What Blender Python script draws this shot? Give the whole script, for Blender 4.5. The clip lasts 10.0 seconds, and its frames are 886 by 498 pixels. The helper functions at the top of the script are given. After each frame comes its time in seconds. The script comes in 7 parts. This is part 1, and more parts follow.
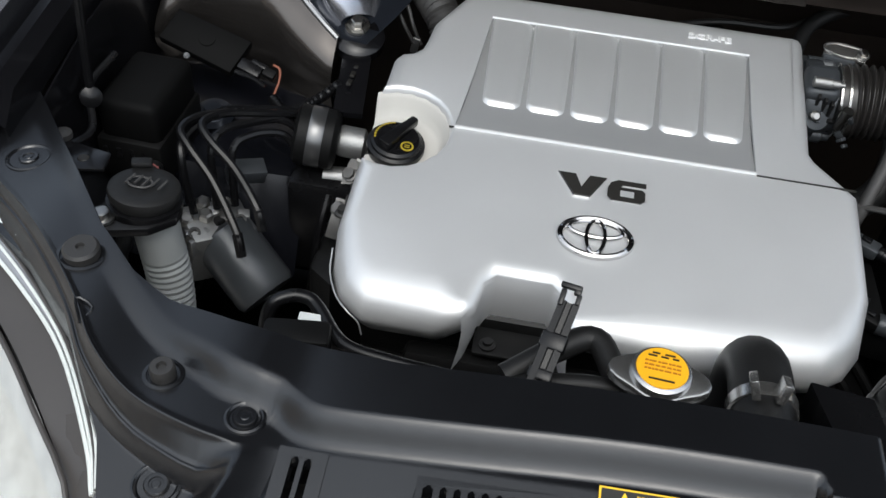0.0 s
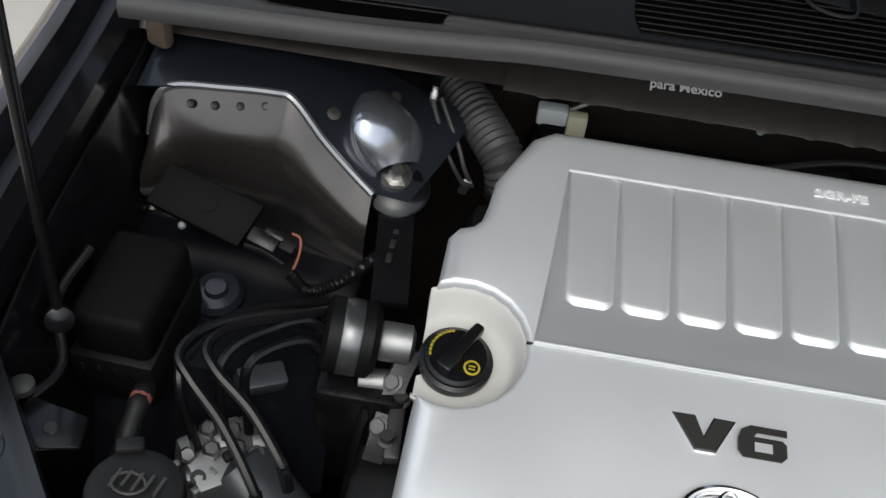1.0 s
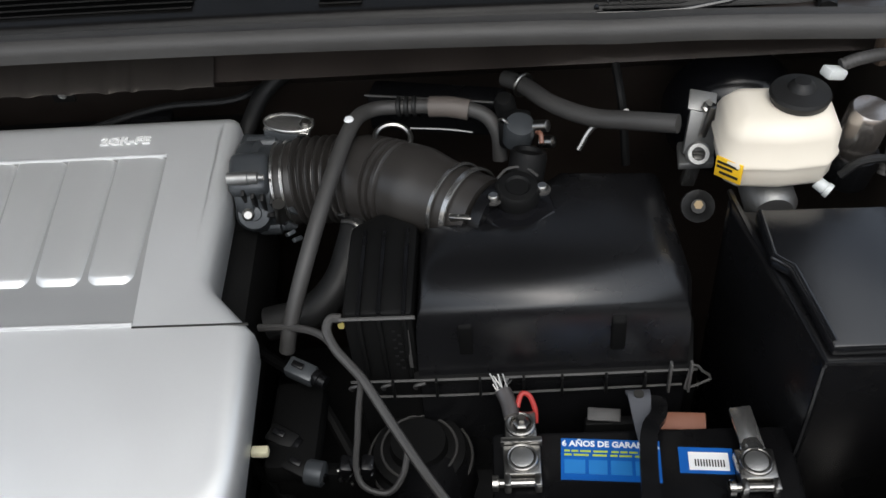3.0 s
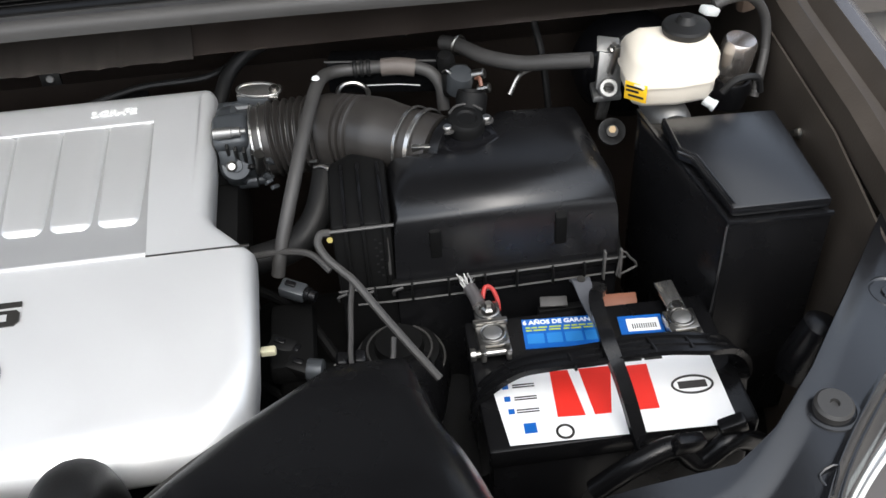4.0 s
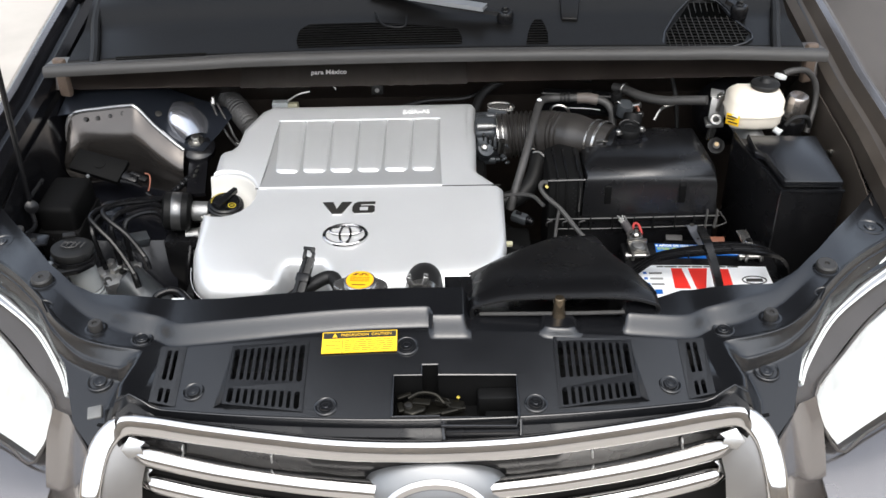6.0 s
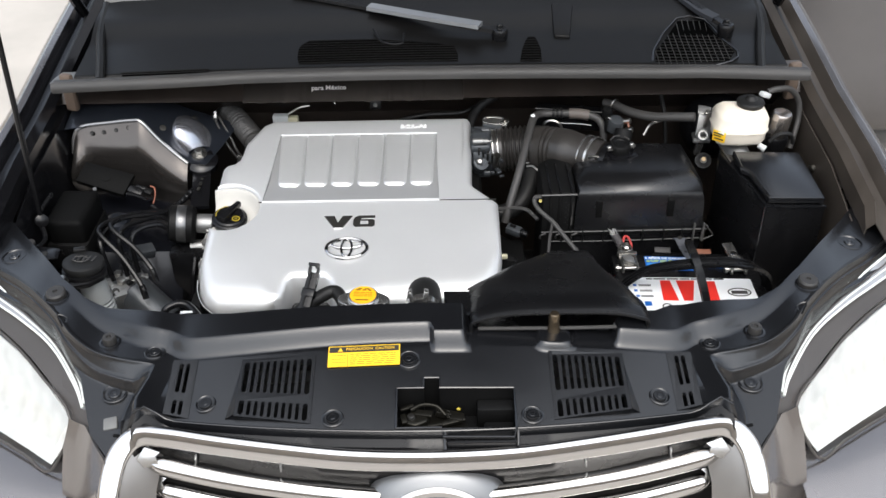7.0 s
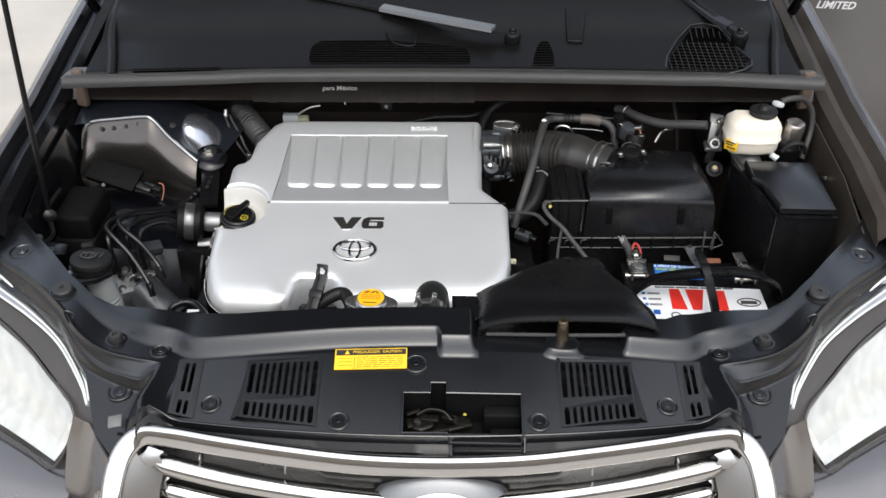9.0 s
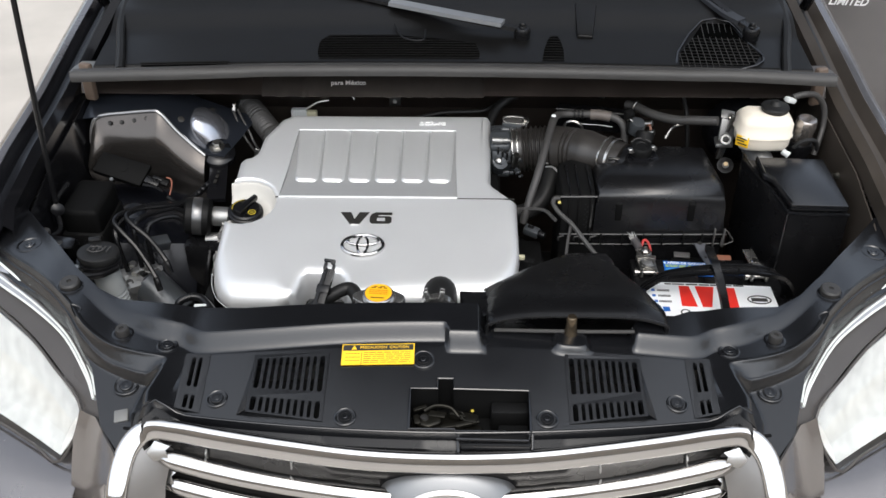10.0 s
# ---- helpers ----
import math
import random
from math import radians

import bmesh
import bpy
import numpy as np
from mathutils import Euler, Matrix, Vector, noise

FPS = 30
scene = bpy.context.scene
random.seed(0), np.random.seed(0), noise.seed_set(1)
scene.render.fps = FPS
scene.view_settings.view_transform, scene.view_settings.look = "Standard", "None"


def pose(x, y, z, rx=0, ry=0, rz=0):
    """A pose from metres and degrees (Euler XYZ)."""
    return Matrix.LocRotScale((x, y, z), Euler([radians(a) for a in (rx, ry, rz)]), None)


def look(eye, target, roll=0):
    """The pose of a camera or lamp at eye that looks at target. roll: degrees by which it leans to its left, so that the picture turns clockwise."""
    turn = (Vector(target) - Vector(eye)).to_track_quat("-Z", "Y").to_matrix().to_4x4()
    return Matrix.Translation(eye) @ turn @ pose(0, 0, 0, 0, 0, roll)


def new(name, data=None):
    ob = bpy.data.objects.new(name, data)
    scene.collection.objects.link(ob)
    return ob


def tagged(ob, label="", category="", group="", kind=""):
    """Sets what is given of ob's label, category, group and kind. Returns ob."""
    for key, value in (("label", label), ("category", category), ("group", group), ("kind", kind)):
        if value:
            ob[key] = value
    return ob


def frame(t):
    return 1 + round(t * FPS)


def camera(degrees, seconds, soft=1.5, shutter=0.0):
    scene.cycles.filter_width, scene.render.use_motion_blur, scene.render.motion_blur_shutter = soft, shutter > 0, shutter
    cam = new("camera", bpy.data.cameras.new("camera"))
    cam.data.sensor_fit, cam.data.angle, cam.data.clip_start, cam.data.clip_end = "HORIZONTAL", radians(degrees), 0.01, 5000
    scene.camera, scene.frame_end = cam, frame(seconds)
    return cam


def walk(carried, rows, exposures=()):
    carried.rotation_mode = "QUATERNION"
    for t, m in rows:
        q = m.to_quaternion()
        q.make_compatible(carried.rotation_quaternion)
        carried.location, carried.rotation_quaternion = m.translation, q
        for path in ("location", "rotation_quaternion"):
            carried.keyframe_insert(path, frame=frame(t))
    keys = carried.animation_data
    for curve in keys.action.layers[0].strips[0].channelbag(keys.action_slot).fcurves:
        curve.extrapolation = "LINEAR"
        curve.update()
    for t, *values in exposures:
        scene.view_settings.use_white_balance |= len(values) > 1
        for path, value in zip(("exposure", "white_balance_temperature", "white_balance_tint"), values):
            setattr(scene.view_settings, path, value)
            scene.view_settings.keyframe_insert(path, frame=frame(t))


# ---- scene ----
cam = camera(49.0, 10.0)
PATH = [
    (0, (-0.234, -0.303, 1.582), (-0.378, 1.198, 0.268), 5.9),
    (0.5, (-0.364, -0.082, 1.59), (-0.475, 1.359, 0.207), 8.8),
    (1, (-0.375, 0.042, 1.608), (-0.464, 1.477, 0.218), 7.0),
    (1.5, (-0.283, 0.061, 1.622), (-0.349, 1.489, 0.223), 1.0),
    (2, (-0.074, 0.017, 1.631), (-0.157, 1.448, 0.237), -0.5),
    (2.5, (0.178, 0.011, 1.629), (0.052, 1.441, 0.237), -2.1),
    (3, (0.349, 0.026, 1.617), (0.23, 1.453, 0.22), -5.6),
    (3.2, (0.379, 0.018, 1.616), (0.311, 1.426, 0.197), -6.2),
    (4.3, (0.168, -0.322, 1.633), (0.32, 1.234, 0.386), -3.0),
    (4.5, (0.109, -0.409, 1.664), (0.22, 1.174, 0.447), -2.5),
    (5, (0.043, -0.601, 1.759), (0.105, 1.034, 0.609), -1.1),
    (5.5, (0.049, -0.79, 1.814), (0.041, 0.856, 0.679), -0.9),
    (6, (0.036, -0.929, 1.876), (0.01, 0.723, 0.748), -1.5),
    (6.2, (0.017, -0.945, 1.952), (0.022, 0.684, 0.791), -1.6),
    (7.5, (0.017, -0.962, 1.938), (0.007, 0.688, 0.807), -0.4),
    (8, (0.009, -0.954, 1.94), (-0.007, 0.693, 0.806), -0.0),
    (8.5, (0.011, -0.954, 1.938), (-0.004, 0.69, 0.798), -0.1),
    (9, (0.01, -0.952, 1.942), (0.002, 0.692, 0.803), 0.1),
    (9.5, (0.012, -0.949, 1.939), (0.0, 0.692, 0.795), 0.2),
    (10, (0.011, -0.946, 1.934), (-0.015, 0.694, 0.791), 0.0),
]
EXPOSURE = [(0, 0.66, 6200, 6), (0.5, 0.62, 6200, 6), (1, 0.57, 6250, 6), (2.0, 0.62, 6280, 7), (2.5, 0.58, 6300, 7), (3.2, 0.80, 6300, 7), (4.5, 1.50, 6350, 8), (5.5, 1.33, 6350, 8), (6.1, 1.30, 6350, 8), (7.5, 1.11, 6350, 8), (10, 1.00, 6350, 8)]
walk(cam, [(t, look(eye, target, roll)) for t, eye, target, roll in PATH], EXPOSURE)

# ---- light ----
world = bpy.data.worlds.new("sky")
scene.world = world
world.use_nodes = True
wn, wl = world.node_tree.nodes, world.node_tree.links
sky = wn.new("ShaderNodeTexSky")
sky.sky_type, sky.sun_disc = "NISHITA", False
sky.sun_elevation, sky.sun_rotation = radians(58), radians(175)
sky.dust_density = 4.0
haze = wn.new("ShaderNodeHueSaturation")
haze.inputs["Saturation"].default_value = 0.45
wl.new(sky.outputs[0], haze.inputs["Color"])
wl.new(haze.outputs[0], wn["Background"].inputs[0])
wn["Background"].inputs[1].default_value = 0.15
sun = new("sun", bpy.data.lights.new("sun", "SUN"))
sun.data.energy, sun.data.angle, sun.data.color = 0.60, radians(120), (1.0, 0.97, 0.93)
sun.matrix_world = look((0.3, -3.2, 6.8), (0, 0.4, 1.0))


# ---- materials ----
def mat(name, col, rough=0.5, metal=0.0, grain=0.0, scale=400, vary=0.12, coat=0.0, alpha=None, spec=0.5, rvary=0.15, wear=60.0):
    m = bpy.data.materials.new(name)
    m.use_nodes = True
    n, l = m.node_tree.nodes, m.node_tree.links
    b = n["Principled BSDF"]
    b.inputs["Metallic"].default_value = metal
    b.inputs["Coat Weight"].default_value = coat
    b.inputs["Coat Roughness"].default_value = 0.08
    b.inputs["Specular IOR Level"].default_value = spec
    tc = n.new("ShaderNodeTexCoord")
    big = n.new("ShaderNodeTexNoise")
    big.inputs["Scale"].default_value, big.inputs["Detail"].default_value = wear / 4, 5
    fine = n.new("ShaderNodeTexNoise")
    fine.inputs["Scale"].default_value, fine.inputs["Detail"].default_value = scale, 3
    l.new(tc.outputs["Object"], big.inputs["Vector"])
    l.new(tc.outputs["Object"], fine.inputs["Vector"])
    ramp = n.new("ShaderNodeMapRange")
    ramp.inputs["To Min"].default_value, ramp.inputs["To Max"].default_value = 1 - vary, 1 + vary
    l.new(big.outputs[0], ramp.inputs["Value"])
    mul = n.new("ShaderNodeMix")
    mul.data_type, mul.blend_type = "RGBA", "MULTIPLY"
    mul.inputs[0].default_value = 1.0
    mul.inputs[6].default_value = (*col, 1)
    l.new(ramp.outputs[0], mul.inputs[7])
    l.new(mul.outputs[2], b.inputs["Base Color"])
    rr = n.new("ShaderNodeMapRange")
    rr.inputs["To Min"].default_value, rr.inputs["To Max"].default_value = max(0.02, rough * (1 - rvary)), min(1, rough * (1 + rvary))
    l.new(big.outputs[0], rr.inputs["Value"])
    l.new(rr.outputs[0], b.inputs["Roughness"])
    if grain:
        bump = n.new("ShaderNodeBump")
        bump.inputs["Strength"].default_value, bump.inputs["Distance"].default_value = grain, 0.0006
        l.new(fine.outputs[0], bump.inputs["Height"])
        l.new(bump.outputs[0], b.inputs["Normal"])
    if alpha is not None:
        b.inputs["Transmission Weight"].default_value = alpha
    return m


SILVER = mat("silver_painted_plastic", (0.71, 0.715, 0.715), 0.43, 0.60, 0.06, 900, 0.03)
SILVER_RIB = mat("satin_silver_rib_paint", (0.66, 0.665, 0.66), 0.40, 0.62, 0.06, 900, 0.04)
SILVER_DARK = mat("darker_silver_plastic", (0.50, 0.505, 0.505), 0.43, 0.62, 0.06, 900, 0.03)
PANEL = mat("black_grained_plastic", (0.0065, 0.0068, 0.0078), 0.18, 0, 0.2, 1500, 0.25, spec=0.72, rvary=0.25)
BLACK = mat("black_plastic", (0.005, 0.005, 0.0055), 0.27, 0, 0.15, 900, 0.25, spec=0.3)
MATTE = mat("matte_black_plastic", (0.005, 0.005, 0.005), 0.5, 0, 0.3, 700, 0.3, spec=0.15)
RUBBER = mat("black_rubber", (0.010, 0.010, 0.010), 0.5, 0, 0.3, 500, 0.35, spec=0.3)
RUBBER_GREY = mat("dusty_rubber_hose", (0.038, 0.0365, 0.035), 0.55, 0, 0.3, 500, 0.3)
INTAKE = mat("dusty_intake_rubber", (0.026, 0.0238, 0.022), 0.36, 0, 0.2, 500, 0.6, rvary=0.35)
PAINT = mat("grey_metallic_body_paint", (0.23, 0.215, 0.21), 0.26, 0.85, 0, 400, 0.05, coat=1.0)
BAYPAINT = mat("black_bay_paint", (0.006, 0.006, 0.007), 0.2, 0.1, 0, 400, 0.3, coat=0.1, spec=0.35)
COWL = mat("black_cowl_plastic", (0.0065, 0.0062, 0.006), 0.34, 0, 0.35, 900, 0.35, spec=0.20, rvary=0.3)
FIREWALL = mat("brown_black_bay_metal", (0.033, 0.026, 0.022), 0.3, 0.2, 0.1, 300, 0.5, coat=0.15)
# lighter brown copy of the bay paint: the right side's light as colour
LIT_FENDER = mat("lit_inner_fender_paint", (0.050, 0.042, 0.035), 0.42, 0.0, 0.25, 300, 0.4, spec=0.35, rvary=0.3)
SATIN = mat("satin_silver", (0.62, 0.61, 0.59), 0.25, 0.95, 0, 400, 0.05)
BOWL = mat("cream_painted_plastic", (0.50, 0.485, 0.45), 0.6, 0.0, 0.06, 900, 0.03)
DIM_YELLOW = mat("worn_yellow_print", (0.36, 0.27, 0.02), 0.5)
CHROME = mat("chrome", (0.58, 0.57, 0.56), 0.07, 1.0, 0, 400, 0.03)
METAL = mat("zinc_metal", (0.38, 0.37, 0.35), 0.28, 1.0, 0.2, 600, 0.2)
ALU = mat("cast_aluminium", (0.31, 0.31, 0.305), 0.48, 0.9, 0.4, 500, 0.3)
DULLALU = mat("dull_cast_aluminium", (0.13, 0.128, 0.125), 0.5, 0.85, 0.4, 500, 0.3)
DARKMETAL = mat("dark_cast_metal", (0.013, 0.013, 0.013), 0.45, 0.5, 0.4, 300, 0.4)
MOTOR = mat("grey_motor_casing", (0.055, 0.06, 0.065), 0.35, 0.3, 0.1, 500, 0.2)
YELLOW = mat("yellow_label", (0.85, 0.52, 0.02), 0.45, 0, 0, 400, 0.08)
INK = mat("black_ink", (0.015, 0.014, 0.012), 0.5)
WHITE = mat("white_label", (0.82, 0.83, 0.84), 0.35, 0, 0, 400, 0.03)
RED = mat("red_ink", (0.72, 0.03, 0.02), 0.4)
BLUE = mat("blue_label", (0.008, 0.10, 0.40), 0.35, 0, 0, 400, 0.1)
CREAM = mat("cream_reservoir_plastic", (0.72, 0.66, 0.56), 0.4, 0, 0.05, 500, 0.06)
NECK = mat("grey_translucent_tube", (0.26, 0.27, 0.265), 0.45, 0, 0.1, 500, 0.1)
WASHBOTTLE = mat("white_bottle_plastic", (0.55, 0.57, 0.56), 0.45, 0, 0.1, 500, 0.1)
REDWIRE = mat("red_wire", (0.36, 0.025, 0.02), 0.5)
RUST = mat("orange_rusty_bracket", (0.17, 0.06, 0.03), 0.6, 0, 0.3, 400, 0.3)
LAMP_REF = mat("headlamp_reflector", (0.72, 0.71, 0.68), 0.3, 0.2, 0.6, 60, 0.35, wear=160)
LENS = bpy.data.materials.new("headlamp_lens")
LENS.use_nodes = True
ln_, ll_ = LENS.node_tree.nodes, LENS.node_tree.links
ln_.remove(ln_["Principled BSDF"])
mix_, clear_, gloss_ = ln_.new("ShaderNodeMixShader"), ln_.new("ShaderNodeBsdfTransparent"), ln_.new("ShaderNodeBsdfGlossy")
gloss_.inputs["Roughness"].default_value = 0.03
clear_.inputs["Color"].default_value = (0.96, 0.97, 0.97, 1)
mix_.inputs[0].default_value = 0.07
ll_.new(clear_.outputs[0], mix_.inputs[1])
ll_.new(gloss_.outputs[0], mix_.inputs[2])
ll_.new(mix_.outputs[0], ln_["Material Output"].inputs[0])
YARDWALL = mat("weathered_yard_wall", (0.52, 0.45, 0.37), 0.9, 0, 0.3, 40, 0.25, wear=4)
CONCRETE = mat("pale_concrete", (0.42, 0.39, 0.35), 0.85, 0, 0.5, 60, 0.3, wear=9)
GLASS = mat("windscreen_glass", (0.02, 0.022, 0.024), 0.05, 0, 0, 400, 0.02)
BADGE = mat("white_lettering", (0.7, 0.7, 0.72), 0.35, 0.3)
TAN = mat("tan_connector", (0.55, 0.52, 0.36), 0.5)


# ---- mesh helpers ----
def thing(name, at, label, category, group="", kind=""):
    ob = new(name)
    ob.location = at
    return tagged(ob, label, category, group, kind)


def part(name, bm, material, parent=None, label="", sharp=38):
    me = bpy.data.meshes.new(name)
    bmesh.ops.recalc_face_normals(bm, faces=bm.faces)
    bm.to_mesh(me)
    bm.free()
    me.materials.append(material)
    for p in me.polygons:
        p.use_smooth = True
    me.set_sharp_from_angle(angle=radians(sharp))
    ob = new(name, me)
    if parent:
        ob.parent = parent
        ob.matrix_parent_inverse = Matrix.Translation(parent.location).inverted()
    return tagged(ob, label)


def solid(name, bm, material, label, category, kind="", group="", sharp=38):
    return tagged(part(name, bm, material, None, "", sharp), label, category, group, kind)


def rbox(bm, c, s, bev=0.003, rot=(0, 0, 0), seg=2):
    r = bmesh.ops.create_cube(bm, size=1)
    vs = r["verts"]
    for v in vs:
        v.co = Vector((v.co.x * s[0], v.co.y * s[1], v.co.z * s[2]))
    if bev:
        es = list({e for v in vs for e in v.link_edges})
        res = bmesh.ops.bevel(bm, geom=es, offset=min(bev, min(s) * 0.45), segments=seg, affect="EDGES", profile=0.5)
        vs = list({v for f in res["faces"] for v in f.verts} | {v for v in vs if v.is_valid})
    bmesh.ops.transform(bm, matrix=pose(*c, *rot), verts=vs)
    return bm


def box(c, s, bev=0.003, rot=(0, 0, 0), seg=2):
    return rbox(bmesh.new(), c, s, bev, rot, seg)


def smooth_path(pts, sub):
    pts = [Vector(p) for p in pts]
    if sub <= 1 or len(pts) < 3:
        return pts
    out = []
    ext = [2 * pts[0] - pts[1]] + pts + [2 * pts[-1] - pts[-2]]
    for i in range(1, len(ext) - 2):
        a, b, c, d = ext[i - 1:i + 3]
        for k in range(sub):
            t = k / sub
            out.append(0.5 * (2 * b + (c - a) * t + (2 * a - 5 * b + 4 * c - d) * t * t + (3 * b - a - 3 * c + d) * t ** 3))
    return out + [pts[-1]]


def sweep(bm, pts, section, sub=6, up=None, scale=None, closed=True, caps=True):
    """Sweeps a 2D section along a path; scale(s) of arc length s."""
    path = smooth_path(pts, sub)
    n, side = len(path), None
    rings, s = [], 0.0
    for i, p in enumerate(path):
        d = (path[min(i + 1, n - 1)] - path[max(i - 1, 0)]).normalized()
        if i:
            s += (p - path[i - 1]).length
        if up is not None:
            side = d.cross(Vector(up)).normalized()
        elif side is None:
            ref = Vector((0, 0, 1)) if abs(d.z) < 0.9 else Vector((1, 0, 0))
            side = d.cross(ref).normalized()
        else:
            side = (side - d * side.dot(d)).normalized()
        top = side.cross(d)
        k = scale(s) if scale else 1.0
        rings.append([bm.verts.new(p + side * x * k + top * y * k) for x, y in section])
    m = len(section)
    for a, b in zip(rings, rings[1:]):
        for j in range(m if closed else m - 1):
            bm.faces.new((a[j], a[(j + 1) % m], b[(j + 1) % m], b[j]))
    if caps and closed:
        bm.faces.new(rings[0][::-1])
        bm.faces.new(rings[-1])
    return bm


def ring(r, seg=12, sx=1.0, sy=1.0):
    return [(r * sx * math.cos(2 * math.pi * i / seg), r * sy * math.sin(2 * math.pi * i / seg)) for i in range(seg)]


def tube(pts, r, seg=10, sub=6, scale=None, bm=None):
    return sweep(bm or bmesh.new(), pts, ring(r, seg), sub, None, scale)


def lathe(prof, m, seg=28, bm=None):
    """Turns a profile of (radius, height) round the local z axis of m."""
    bm = bm or bmesh.new()
    rows = []
    for r, h in prof:
        if r < 1e-6:
            rows.append([bm.verts.new(m @ Vector((0, 0, h)))])
        else:
            rows.append([bm.verts.new(m @ Vector((r * math.cos(2 * math.pi * i / seg), r * math.sin(2 * math.pi * i / seg), h))) for i in range(seg)])
    for a, b in zip(rows, rows[1:]):
        for i in range(seg):
            j = (i + 1) % seg
            if len(a) == 1 and len(b) == 1:
                continue
            if len(a) == 1:
                bm.faces.new((a[0], b[i], b[j]))
            elif len(b) == 1:
                bm.faces.new((a[i], b[0], a[j]))
            else:
                bm.faces.new((a[i], b[i], b[j], a[j]))
    return bm


def along(a, b):
    """A pose at a whose z axis points to b."""
    d = Vector(b) - Vector(a)
    return Matrix.Translation(a) @ d.to_track_quat("Z", "Y").to_matrix().to_4x4()


def tilt(at, normal):
    return Matrix.Translation(at) @ Vector(normal).to_track_quat("Z", "Y").to_matrix().to_4x4()


def prism(poly, zb, zt, bm=None):
    """An upright solid over a polygon; zb and zt give bottom and top height, as numbers or functions of x, y."""
    bm = bm or bmesh.new()
    fb = zb if callable(zb) else lambda x, y: zb
    ft = zt if callable(zt) else lambda x, y: zt
    lo = [bm.verts.new((x, y, fb(x, y))) for x, y in poly]
    hi = [bm.verts.new((x, y, ft(x, y))) for x, y in poly]
    n = len(poly)
    for i in range(n):
        j = (i + 1) % n
        bm.faces.new((lo[i], lo[j], hi[j], hi[i]))
    bm.faces.new(hi)
    bm.faces.new(lo[::-1])
    return bm


def bevelled(bm, off, seg=2):
    bmesh.ops.remove_doubles(bm, verts=bm.verts, dist=1e-5)
    bmesh.ops.recalc_face_normals(bm, faces=bm.faces)
    es = [e for e in bm.edges if len(e.link_faces) == 2 and e.calc_face_angle(0) > 0.5]
    bmesh.ops.bevel(bm, geom=es, offset=off, segments=seg, affect="EDGES", profile=0.5)
    return bm


def loft(rows, bm=None, closed=False, thick=0.0):
    """Quads between rows of points; thick gives the sheet a back side."""
    bm = bm or bmesh.new()
    vs = [[bm.verts.new(p) for p in r] for r in rows]
    for a, b in zip(vs, vs[1:]):
        n = len(a)
        for j in range(n if closed else n - 1):
            k = (j + 1) % n
            bm.faces.new((a[j], a[k], b[k], b[j]))
    if thick:
        bmesh.ops.recalc_face_normals(bm, faces=bm.faces)
        bmesh.ops.solidify(bm, geom=bm.faces[:], thickness=thick)
    return bm


def lerp(a, b, t):
    return a + (b - a) * t


def sstep(t):
    t = max(0.0, min(1.0, t))
    return t * t * (3 - 2 * t)


def interp(x, pts):
    for (x0, y0), (x1, y1) in zip(pts, pts[1:]):
        if x <= x1:
            return y0 + (y1 - y0) * max(0.0, (x - x0) / (x1 - x0))
    return pts[-1][1]


def letters(text, size, m, stretch=1.0, depth=0.001, bold=0.0, shear=0.0):
    """Lettering as a mesh, in the xy plane of m, centred."""
    cu = bpy.data.curves.new("lettering", "FONT")
    cu.body, cu.size, cu.extrude, cu.offset, cu.shear = text, size, depth, bold, shear
    cu.align_x, cu.align_y, cu.resolution_u = "CENTER", "CENTER", 3
    ob = bpy.data.objects.new("lettering", cu)
    me = bpy.data.meshes.new_from_object(ob)
    bm = bmesh.new()
    bm.from_mesh(me)
    bpy.data.objects.remove(ob)
    bpy.data.meshes.remove(me)
    bpy.data.curves.remove(cu)
    bmesh.ops.transform(bm, matrix=m @ Matrix.Diagonal((stretch, 1, 1, 1)), verts=bm.verts)
    return bm


def bars(rows, m, height, depth=0.0008):
    """Unreadable lines of writing as thin bars: rows of (x0, x1, y)."""
    bm = bmesh.new()
    for x0, x1, y in rows:
        r = bmesh.ops.create_cube(bm, size=1)["verts"]
        bmesh.ops.transform(bm, matrix=m @ Matrix.Translation(((x0 + x1) / 2, y, 0)) @ Matrix.Diagonal((x1 - x0, height, depth, 1)), verts=r)
    return bm


def words(x0, x1, ys, seed, gap=0.25):
    rnd, out = random.Random(seed), []
    for y in ys:
        x = x0
        while x < x1:
            w = (x1 - x0) * rnd.uniform(0.06, 0.2)
            out.append((x, min(x1, x + w), y))
            x += w * (1 + gap)
    return out


# ---- ground and distance ----
g = bmesh.new()
bmesh.ops.create_grid(g, x_segments=60, y_segments=60, size=60)
solid("ground", g, CONCRETE, "pale worn concrete yard floor", "ground", "structure")

# plain walls that close the yard
for nm, cx, cy, w, d in (("wall_south", 0, -9, 24, 0.3), ("wall_west", -10, 1.5, 0.3, 21), ("wall_east", 10, 1.5, 0.3, 21)):
    solid(nm, box((cx, cy, 1.7), (w, d, 3.4), 0.02), YARDWALL, "plain weathered yard wall", "wall", "structure")

# ---- plan of the bay ----
LEDGE = smooth_path([(0.36, 0.098, 0), (0.395, 0.106, 0), (0.443, 0.114, 0), (0.498, 0.134, 0), (0.541, 0.167, 0), (0.571, 0.206, 0), (0.61, 0.25, 0), (0.67, 0.31, 0), (0.74, 0.37, 0), (0.84, 0.47, 0)], 4)
RIM = smooth_path([(0.0, 0.126, 0), (0.12, 0.125, 0), (0.24, 0.121, 0), (0.33, 0.121, 0), (0.365, 0.126, 0), (0.392, 0.142, 0), (0.43, 0.152, 0), (0.46, 0.168, 0), (0.50, 0.190, 0), (0.54, 0.224, 0), (0.60, 0.29, 0), (0.70, 0.42, 0), (0.80, 0.55, 0)], 4)
